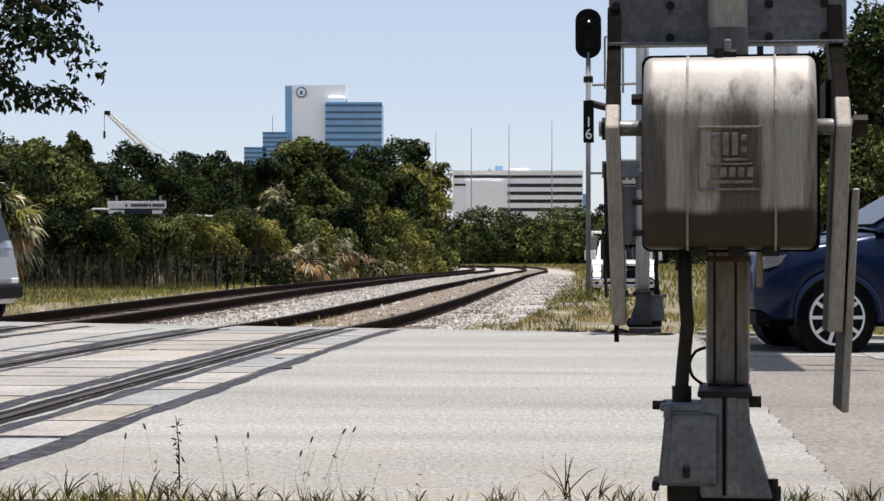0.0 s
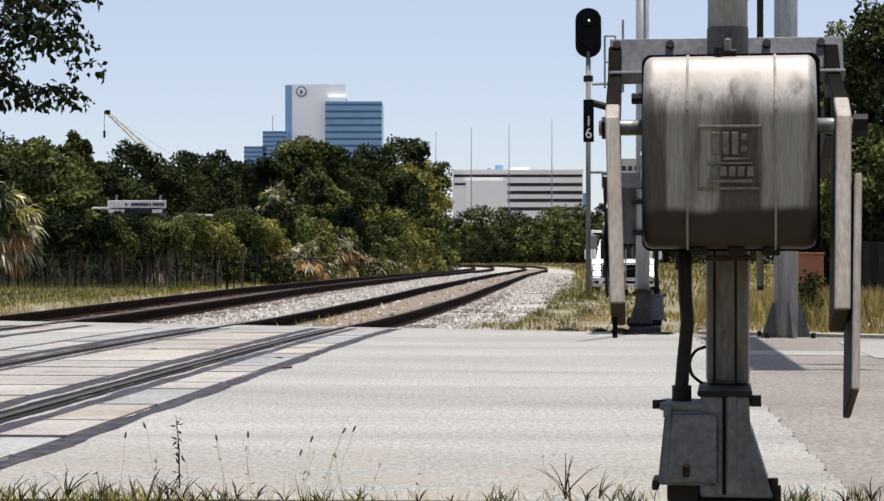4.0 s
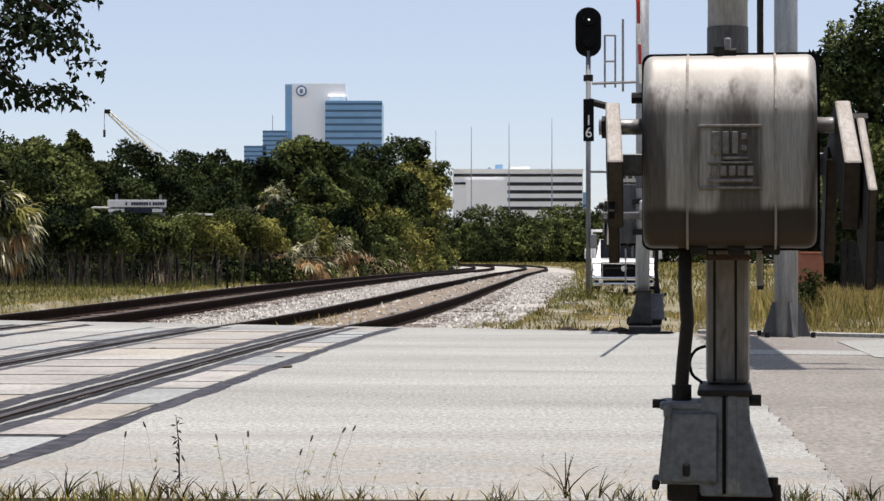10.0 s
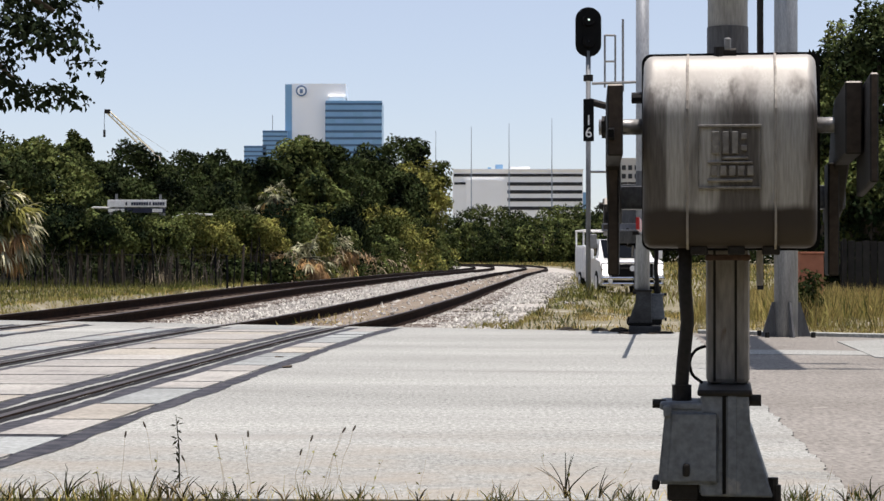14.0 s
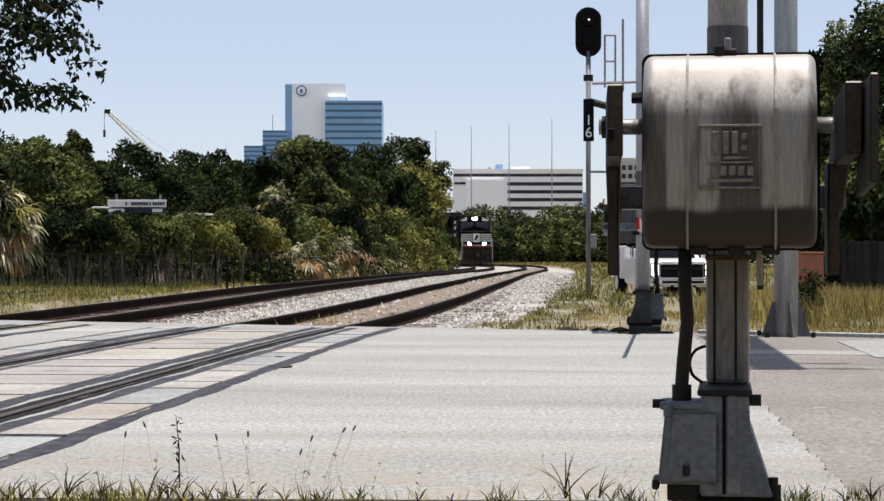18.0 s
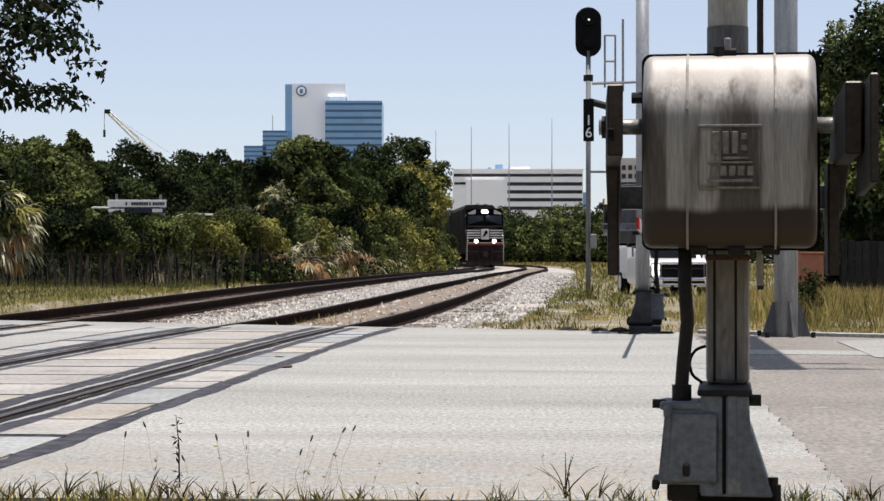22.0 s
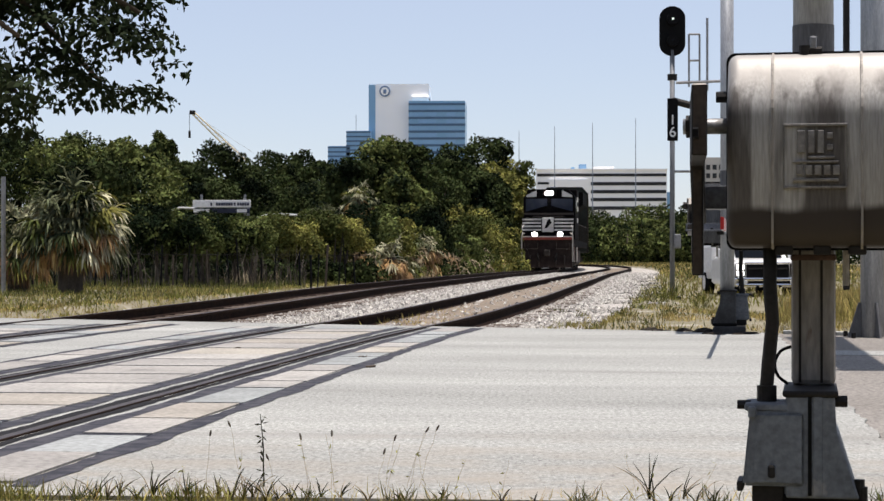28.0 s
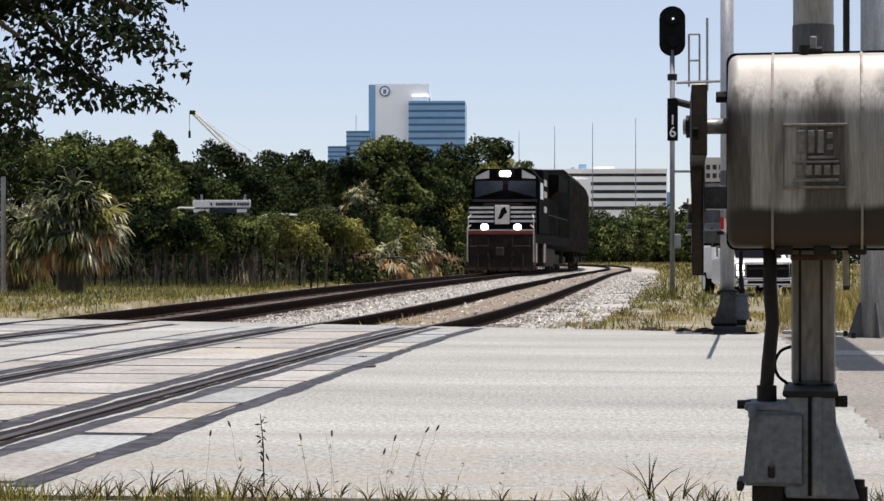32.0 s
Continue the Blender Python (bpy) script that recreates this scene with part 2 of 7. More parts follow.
def tube(pts, r, n=10):
    """A round tube along points; r may be a list."""
    bm = bmesh.new()
    pts = [Vector(p) for p in pts]
    rr = r if isinstance(r, (list, tuple)) else [r] * len(pts)
    rings = []
    q = (pts[1] - pts[0]).to_track_quat("Z", "Y")
    for i, p in enumerate(pts):
        d = (pts[min(i + 1, len(pts) - 1)] - pts[max(i - 1, 0)]).normalized()
        q = (q @ Vector((0, 0, 1))).rotation_difference(d) @ q
        rings.append([bm.verts.new(p + q @ Vector((math.cos(2 * math.pi * k / n) * rr[i], math.sin(2 * math.pi * k / n) * rr[i], 0))) for k in range(n)])
    for a, b in zip(rings, rings[1:]):
        for k in range(n):
            bm.faces.new((a[k], a[(k + 1) % n], b[(k + 1) % n], b[k]))
    bm.faces.new(rings[0])
    bm.faces.new(rings[-1])
    return bm


def prism(bm, outline, a, b, axis="x"):
    """An outline extruded from a to b along an axis; x: points are (y, z); y: (x, z); z: (x, y)."""
    def at(p, k):
        return {"x": (k, p[0], p[1]), "y": (p[0], k, p[1]), "z": (p[0], p[1], k)}[axis]
    lo = [bm.verts.new(at(p, a)) for p in outline]
    hi = [bm.verts.new(at(p, b)) for p in outline]
    n = len(outline)
    bm.faces.new(lo)
    bm.faces.new(hi)
    for i in range(n):
        bm.faces.new((lo[i], lo[(i + 1) % n], hi[(i + 1) % n], hi[i]))
    return bm


def raw(name, verts, faces, mat):
    me = bpy.data.meshes.new(name)
    me.from_pydata([tuple(map(float, v)) for v in verts], [], [tuple(map(int, f)) for f in faces])
    me.materials.append(mat)
    me.update()
    return me


def quads(name, pos, direction, width, length, mat, up=None, curl=0.0, face=None):
    """Many bent leaf blades: each a kite of four triangles' worth, from pos along direction."""
    n = len(pos)
    d = direction / np.linalg.norm(direction, axis=1, keepdims=True)
    ref = np.random.normal(size=(n, 3)) if up is None else np.tile(np.array(up, float), (n, 1)) + np.random.normal(size=(n, 3)) * 0.3
    s = np.cross(d, ref if face is None else face)
    s /= np.linalg.norm(s, axis=1, keepdims=True) + 1e-9
    nn = np.cross(s, d)
    L, W = np.asarray(length).reshape(-1, 1), np.asarray(width).reshape(-1, 1)
    a = pos
    mid = pos + d * L * 0.5 + nn * L * curl
    b, c = mid + s * W * 0.5, mid - s * W * 0.5
    e = pos + d * L - nn * L * curl
    v = np.stack([a, b, e, c], 1).reshape(-1, 3)
    me = bpy.data.meshes.new(name)
    me.vertices.add(4 * n)
    me.vertices.foreach_set("co", v.astype(np.float32).ravel())
    me.loops.add(4 * n)
    me.loops.foreach_set("vertex_index", np.arange(4 * n, dtype=np.int32))
    me.polygons.add(n)
    me.polygons.foreach_set("loop_start", np.arange(0, 4 * n, 4, dtype=np.int32))
    me.polygons.foreach_set("loop_total", np.full(n, 4, dtype=np.int32))
    me.materials.append(mat)
    me.update(calc_edges=True)
    return me


def smoothstep(a, b, v):
    k = np.clip((v - a) / (b - a), 0, 1)
    return k * k * (3 - 2 * k)


# ---- plan ----
LEFT_TRACK = ((-40, -10.5), (5, -7.15), (15, -6.5), (22, -5.9), (27, -5.35), (35, -4.55), (50, -3.5), (66, -2.45), (78, -1.65), (86, -0.96), (97, 0.09), (110, 1.18), (126, 2.35),
              (141, 3.05), (158, 3.5), (172, 3.55), (186, 3.1), (200, 1.8), (216, -1.3), (236, -8.0), (262, -19), (300, -38), (340, -60), (400, -96))
RIGHT_TRACK = ((-40, -6.6), (5, -3.4), (17, -2.5), (22, -2.03), (26, -1.5), (30.3, -0.98), (38.2, -0.2), (54.8, 1.0), (66, 1.75), (78, 2.55), (86, 3.12), (97, 4.0), (110, 5.0), (126, 6.15),
               (141, 6.95), (158, 7.45), (172, 7.55), (187, 7.1), (202, 5.7), (219, 2.5), (240, -4.5), (266, -15.5), (304, -34.5), (344, -56.5), (404, -92.5))
HEIGHT = ((-40, 0.012), (23, 0.012), (26, 0.025), (31, 0.07), (38, 0.12), (46, 0.15), (100, 0.12), (400, 0.0))


def spline(table, d):
    """A smooth line through a table of (distance, value)."""
    i = 0
    while i < len(table) - 2 and d > table[i + 1][0]:
        i += 1
    (x0, y0), (x1, y1) = table[i], table[i + 1]
    m0 = (y1 - table[i - 1][1]) / (x1 - table[i - 1][0]) if i > 0 else (y1 - y0) / (x1 - x0)
    m1 = (table[i + 2][1] - y0) / (table[i + 2][0] - x0) if i + 2 < len(table) else (y1 - y0) / (x1 - x0)
    h = x1 - x0
    k = (d - x0) / h
    return (2 * k**3 - 3 * k**2 + 1) * y0 + (k**3 - 2 * k**2 + k) * h * m0 + (-2 * k**3 + 3 * k**2) * y1 + (k**3 - k**2) * h * m1


def on_track(table, d, lift=0.0):
    return Vector((spline(table, d), d, spline(HEIGHT, d) + lift))


def road_far(x):
    """The far edge of the road."""
    return 22.47 - 0.483 * x


def ground_z(x, y):
    """The lie of the land: flat at the road, a dip beyond it on the side of the parked truck."""
    k = smoothstep(24, 42, y) * smoothstep(-0.3, 2.2, x - np.interp(y, [20, 60, 100, 160, 220], [1.0, 3.5, 6.5, 10.0, 3.0]))
    left = np.interp(y, [t[0] for t in LEFT_TRACK], [t[1] for t in LEFT_TRACK])
    bed = smoothstep(-2.9, -2.2, x - left) * (1 - smoothstep(6.0, 6.7, x - left)) * smoothstep(0.1, 0.7, y - (22.47 - 0.483 * x))
    return 0.006 - 0.05 * smoothstep(6.42, 6.75, y) + 0.02 * smoothstep(18, 24, y) - 0.35 * k * (1 - smoothstep(90, 160, y)) - 0.33 * bed


# ---- ground, road, tracks ----
def build_ground():
    ys = np.concatenate([np.linspace(-60, 5, 12), np.array([6.0, 6.3, 6.42, 6.52, 6.62, 6.75, 7.0, 7.4]), np.linspace(8, 18, 9), np.linspace(19, 60, 100), np.linspace(62, 260, 70), np.array([300, 400, 600, 1000, 2000, 4000])])
    xs = np.concatenate([np.array([-3000, -1000, -400, -200, -120]), np.linspace(-80, -14, 34), np.linspace(-13.5, 12, 80), np.linspace(14, 80, 34), np.array([120, 200, 400, 1000, 3000])])
    X, Y = np.meshgrid(xs, ys)
    Z = ground_z(X, Y)
    rng = np.random.RandomState(3)
    Z = Z + rng.uniform(-0.02, 0.02, Z.shape) * (Y > 26)
    nx, ny = len(xs), len(ys)
    faces = [(j * nx + i, j * nx + i + 1, (j + 1) * nx + i + 1, (j + 1) * nx + i) for j in range(ny - 1) for i in range(nx - 1)]
    ob = part("ground", raw("ground", np.stack([X, Y, Z], -1).reshape(-1, 3), faces, M["soil"]), M["soil"], None, "dry grassy ground with sandy patches", True)
    tagged(ob, "", "ground", "", "structure")


def slab(name, outline, z0, z1, mat, label, category, parent=None):
    bm = prism(bmesh.new(), outline, z0, z1, "z")
    ob = part(name, bm, mat, parent, label)
    return tagged(ob, "", category, "", "structure") if parent is None else ob


def build_road():
    rng = random.Random(21)
    joint = []
    for (x0, y0), (x1, y1) in (((1.42, 6.50), (1.85, 11.2)), ((1.85, 11.2), (2.75, road_far(2.75)))):
        for i in range(80):
            k = i / 80
            joint.append((x0 + (x1 - x0) * k + 0.012 * math.sin(9 * (y0 + (y1 - y0) * k)) + rng.uniform(-0.010, 0.010), y0 + (y1 - y0) * k))
    joint.append((2.75, road_far(2.75)))
    slab("road", [(-60, 35.2), (-2.2, 6.64), *joint, (-60, road_far(-60))], -0.5, 0.0, M["concrete"], "sunlit pale concrete road crossing the tracks", "road")
    slab("road_asphalt", [(60, -21.5), (60, road_far(60) + 2), (4.6, 19.95), *[(x + 0.004, y) for x, y in reversed(joint)]], -0.3, -0.006, M["asphalt"], "worn brownish asphalt road beside the concrete", "road")
    slab("apron", [(3.6, 15.9), (4.5, 15.2), (9.0, 13.6), (9.0, 17.0), (4.45, 19.3), (3.9, 18.9)], -0.05, 0.002, M["concrete"], "pale concrete apron at the roadside", "pavement")
    slab("patch", [(2.5, 16.5), (4.1, 16.2), (4.3, 16.9), (2.6, 17.3)], -0.05, -0.002, M["concrete"], "pale concrete strip across the asphalt", "pavement")
    slab("kerb", [(2.8, 20.95), (4.6, 19.8), (20, 12.3), (20, 12.6), (4.65, 20.1), (2.85, 21.25)], -0.1, 0.03, M["concrete"], "low pale concrete kerb", "kerb")


def ribbon(table, d0, d1, half_lo, half_hi, lift, mat, name, label, step=1.0, depth=0.0):
    ds = np.arange(d0, d1 + 1e-6, step)
    v, f = [], []
    for d in ds:
        p = on_track(table, d)
        t = (on_track(table, d + 0.5) - on_track(table, d - 0.5)).normalized()
        s = Vector((t.y, -t.x, 0)).normalized()
        v += [p + s * half_lo + Vector((0, 0, lift)), p + s * half_hi + Vector((0, 0, lift)), p + s * (half_hi + depth) + Vector((0, 0, -0.4)), p + s * (half_lo - depth) + Vector((0, 0, -0.4))]
    for i in range(len(ds) - 1):
        a, b = 4 * i, 4 * i + 4
        f += [(a, a + 1, b + 1, b), (a + 1, a + 2, b + 2, b + 1), (a + 3, a, b, b + 3)]
    return part(name, raw(name, v, f, mat), mat, None, label)


def rail_mesh(table, off, d0, d1, step=1.0):
    prof = [(-0.07, -0.17), (0.07, -0.17), (0.07, -0.155), (0.012, -0.13), (0.012, -0.05), (0.036, -0.035), (0.036, -0.004), (0.028, 0.0),
            (-0.028, 0.0), (-0.036, -0.004), (-0.036, -0.035), (-0.012, -0.05), (-0.012, -0.13), (-0.07, -0.155)]
    ds = np.arange(d0, d1 + 1e-6, step)
    v, f = [], []
    n = len(prof)
    for d in ds:
        p = on_track(table, d)
        t = (on_track(table, d + 0.5) - on_track(table, d - 0.5)).normalized()
        s = Vector((t.y, -t.x, 0)).normalized()
        v += [p + s * (off + a) + Vector((0, 0, b)) for a, b in prof]
    for i in range(len(ds) - 1):
        f += [(i * n + k, i * n + (k + 1) % n, (i + 1) * n + (k + 1) % n, (i + 1) * n + k) for k in range(n)]
    me = raw("rail", v, f, M["rail"])
    me.materials.append(M["rail_top"])
    for i, p in enumerate(me.polygons):
        if i % n in (7,):
            p.material_index = 1
    return me


def build_track(table, near, label, tie_count):
    track = tagged(new("railway_track"), label, "railway track", "railway tracks", "structure")
    for off in (-0.753, 0.753):
        part("rail", rail_mesh(table, off, -38, 380, 1.0), M["rail"], track, "rust-brown steel rail")
    tie = boxes([(-1.3, 1.3, -0.11, 0.11, -0.30, -0.165)], 0.01)
    me = bpy.data.meshes.new("tie")
    tie.to_mesh(me)
    tie.free()
    me.materials.append(M["tie"])
    for i in range(tie_count):
        d = near + i * 0.52
        t = on_track(table, d + 0.5) - on_track(table, d - 0.5)
        ob = new("tie", me)
        ob.parent = track
        ob.matrix_basis = Matrix.Translation(on_track(table, d)) @ pose(0, 0, random.uniform(-0.01, 0.01), 0, 0, -math.degrees(math.atan2(t.x, t.y)))
    return track


def build_ballast():
    bed = ribbon(LEFT_TRACK, 22.5, 380, -2.4, 6.2, -0.20, M["ballast_bed"], "ballast_bed", "pale grey crushed-stone ballast bed", 1.0, 0.5)
    tagged(bed, "", "ballast", "", "structure")
    dirt = ribbon(RIGHT_TRACK, 22.8, 150, -0.62, 0.62, -0.135, M["track_dirt"], "track_dirt", "tan dirt filling the track between its rails", 1.0, 0.05)
    tagged(dirt, "", "dirt", "", "structure")


build_ground()
build_road()
build_ballast()
build_track(LEFT_TRACK, 25.5, "rusty railway track on pale ballast beyond the crossing", 90)
build_track(RIGHT_TRACK, 24.3, "rusty railway track with dirt between its rails", 90)
# ---- crossing surface ----
def build_crossing(table, label):
    surface = tagged(new("crossing_surface"), label, "crossing panels", "crossing surfaces", "structure")
    rng = random.Random(5)
    d0, d1 = 6.95, 22.6 if table is RIGHT_TRACK else 23.6
    strips = [(-1.5, -1.38, "tar"), (1.38, 1.5, "tar")]
    for c, k in ((-0.753, -1), (0.753, 1)):
        for a, e, m in ((-0.30, -0.18, "tar"), (-0.13, -0.045, "flangeway"), (0.045, 0.11, "flangeway"), (0.15, 0.29, "tar")):
            strips.append((*sorted((c + k * a, c + k * e)), m))
    for lo, hi, mat in strips:
        bm = bmesh.new()
        rows = []
        ph = [rng.uniform(0, 6.28) for _ in range(4)]
        for d in np.arange(d0, d1 + 0.01, 0.13):
            p = on_track(table, d)
            t = (on_track(table, d + 0.5) - on_track(table, d - 0.5)).normalized()
            s = Vector((t.y, -t.x, 0)).normalized()
            # ragged edges where the tar has crept over the concrete
            rag = 0.013 if mat == "tar" else 0.006
            j, k = (rag * (math.sin(1.9 * d + ph[i]) + 0.7 * math.sin(5.3 * d + ph[i + 1]) + rng.uniform(-0.9, 0.9)) for i in (0, 2))
            rows.append([bm.verts.new((*(p + s * (off + e)).xy, 0.003)) for off, e in ((lo, j), (hi, k))])
        for a, b in zip(rows, rows[1:]):
            bm.faces.new((a[0], a[1], b[1], b[0]))
        part("tar_strip", bm, M[mat], surface, "dark strip along the rail")
    step = 1.92
    for strip, (lo, hi) in enumerate(((-1.38, -1.045), (-0.455, 0.455), (1.045, 1.38))):
        k = 0
        d = d0 + (0.35, 0.75, 0.1)[strip]
        while d < d1 - 0.2:
            end = min(d + step, d1)
            cuts = [d, d + (end - d) * rng.uniform(0.35, 0.65), end]
            for a, b in zip(cuts, cuts[1:]):
                gap = 0.10 if b == end else 0.035
                quad = []
                for dd, off in ((a, lo), (a, hi), (b - gap, hi), (b - gap, lo)):
                    p = on_track(table, dd)
                    t = (on_track(table, dd + 0.5) - on_track(table, dd - 0.5)).normalized()
                    quad.append(tuple((p + Vector((t.y, -t.x, 0)) * off).xy))
                bm = prism(bmesh.new(), quad, -0.05, 0.009 + rng.uniform(-0.002, 0.003), "z")
                part("panel", bm, M[rng.choice(("panel_blue", "panel_blue", "panel_a", "panel_a", "panel_tan"))], surface)
            gapquad = []
            for dd, off in ((d + 0.02, lo), (d + 0.02, hi), (end + 0.01, hi), (end + 0.01, lo)):
                p = on_track(table, dd)
                gapquad.append((p.x + off * 0.997, dd))
            part("seam", prism(bmesh.new(), gapquad, -0.05, 0.004, "z"), M["tar"], surface)
            d = end
            k += 1


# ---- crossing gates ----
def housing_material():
    """Bare aluminium weathered in tall streaks, its crown painted paler as the sunlit slope, with a brown tide mark
    round its foot.
    """
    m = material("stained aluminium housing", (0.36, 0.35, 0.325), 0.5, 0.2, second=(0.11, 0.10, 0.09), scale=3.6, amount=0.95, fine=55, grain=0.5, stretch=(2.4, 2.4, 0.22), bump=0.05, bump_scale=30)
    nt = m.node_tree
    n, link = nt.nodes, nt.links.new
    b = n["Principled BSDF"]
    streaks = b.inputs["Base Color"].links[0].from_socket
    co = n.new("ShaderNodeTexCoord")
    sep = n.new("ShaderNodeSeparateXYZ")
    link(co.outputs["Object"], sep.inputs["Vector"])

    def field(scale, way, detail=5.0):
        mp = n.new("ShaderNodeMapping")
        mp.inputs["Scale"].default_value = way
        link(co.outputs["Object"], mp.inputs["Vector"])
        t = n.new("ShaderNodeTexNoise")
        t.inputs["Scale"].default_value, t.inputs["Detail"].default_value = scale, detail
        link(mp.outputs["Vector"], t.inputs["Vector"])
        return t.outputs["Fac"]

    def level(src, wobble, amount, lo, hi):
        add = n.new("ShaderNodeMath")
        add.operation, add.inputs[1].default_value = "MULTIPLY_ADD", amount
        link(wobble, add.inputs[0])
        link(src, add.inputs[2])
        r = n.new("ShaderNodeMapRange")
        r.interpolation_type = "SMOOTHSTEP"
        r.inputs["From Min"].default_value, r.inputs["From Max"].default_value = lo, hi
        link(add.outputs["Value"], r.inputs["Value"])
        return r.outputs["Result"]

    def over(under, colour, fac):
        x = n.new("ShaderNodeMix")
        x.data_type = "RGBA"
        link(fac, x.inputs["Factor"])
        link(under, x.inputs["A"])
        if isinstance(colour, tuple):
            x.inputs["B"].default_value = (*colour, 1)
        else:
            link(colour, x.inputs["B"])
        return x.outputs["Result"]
    # sunlight on the sloping top put into the colour, with a ragged lower edge
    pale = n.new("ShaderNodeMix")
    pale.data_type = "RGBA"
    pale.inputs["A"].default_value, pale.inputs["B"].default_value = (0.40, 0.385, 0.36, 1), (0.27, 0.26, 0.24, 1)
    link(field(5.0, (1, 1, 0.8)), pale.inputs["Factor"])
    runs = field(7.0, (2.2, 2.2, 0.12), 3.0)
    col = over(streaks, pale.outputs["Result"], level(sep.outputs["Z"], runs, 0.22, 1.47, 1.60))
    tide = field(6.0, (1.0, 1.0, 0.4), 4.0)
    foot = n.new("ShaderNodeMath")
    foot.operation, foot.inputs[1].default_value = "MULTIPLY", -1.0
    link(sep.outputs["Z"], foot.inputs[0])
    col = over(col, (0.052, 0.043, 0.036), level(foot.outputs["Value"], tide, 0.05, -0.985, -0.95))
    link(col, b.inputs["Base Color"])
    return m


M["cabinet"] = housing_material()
M["raised_metal"] = material("highlight-pale raised metal", (0.26, 0.25, 0.23), 0.5, 0.3, second=(0.15, 0.14, 0.13), scale=20, fine=60)
M["rust_steel"] = material("stained steel bar", (0.345, 0.328, 0.30), 0.6, 0.15, second=(0.235, 0.21, 0.183), scale=5, fine=40, stretch=(3, 3, 0.7))
M["stripe_red"] = material("red reflective stripe", (0.42, 0.03, 0.025), 0.5)
M["plate_shade"] = material("steel plate side with painted shade", (0.022, 0.020, 0.019), 0.7, 0.0, second=(0.010, 0.009, 0.008), scale=6, fine=40)
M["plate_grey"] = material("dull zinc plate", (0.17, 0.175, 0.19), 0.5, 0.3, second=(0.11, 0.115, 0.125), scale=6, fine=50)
M["arm_black"] = material("matt black upper arm", (0.007, 0.0065, 0.006), 0.9, second=(0.013, 0.012, 0.011), scale=6, fine=30, spec=0.02)
M["plate_end"] = material("brown steel bar end with painted shade", (0.055, 0.043, 0.035), 0.7, second=(0.030, 0.024, 0.020), scale=6, fine=40)
PIVOT = (-0.22, 1.315)


def tone_by_facing(ob):
    """Zinc-grey fronts as if sunlit, dark sides and brown ends as if shaded, black upper arm fronts."""
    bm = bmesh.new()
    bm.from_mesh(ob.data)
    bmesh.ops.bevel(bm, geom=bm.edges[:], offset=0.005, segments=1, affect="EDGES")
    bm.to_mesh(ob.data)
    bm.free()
    ob.data.materials.append(M["plate_shade"])
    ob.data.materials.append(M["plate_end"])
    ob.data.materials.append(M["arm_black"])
    # light and shade painted in: the material follows each face's direction
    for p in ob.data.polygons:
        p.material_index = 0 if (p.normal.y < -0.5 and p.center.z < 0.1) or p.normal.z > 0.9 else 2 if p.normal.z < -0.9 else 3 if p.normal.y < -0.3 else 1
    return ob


def shear(bm, k):
    """Leans a hanging bar sideways by k times its drop."""
    for v in bm.verts:
        v.co.x += k * max(0.0, -v.co.z) / 0.7
    return bm


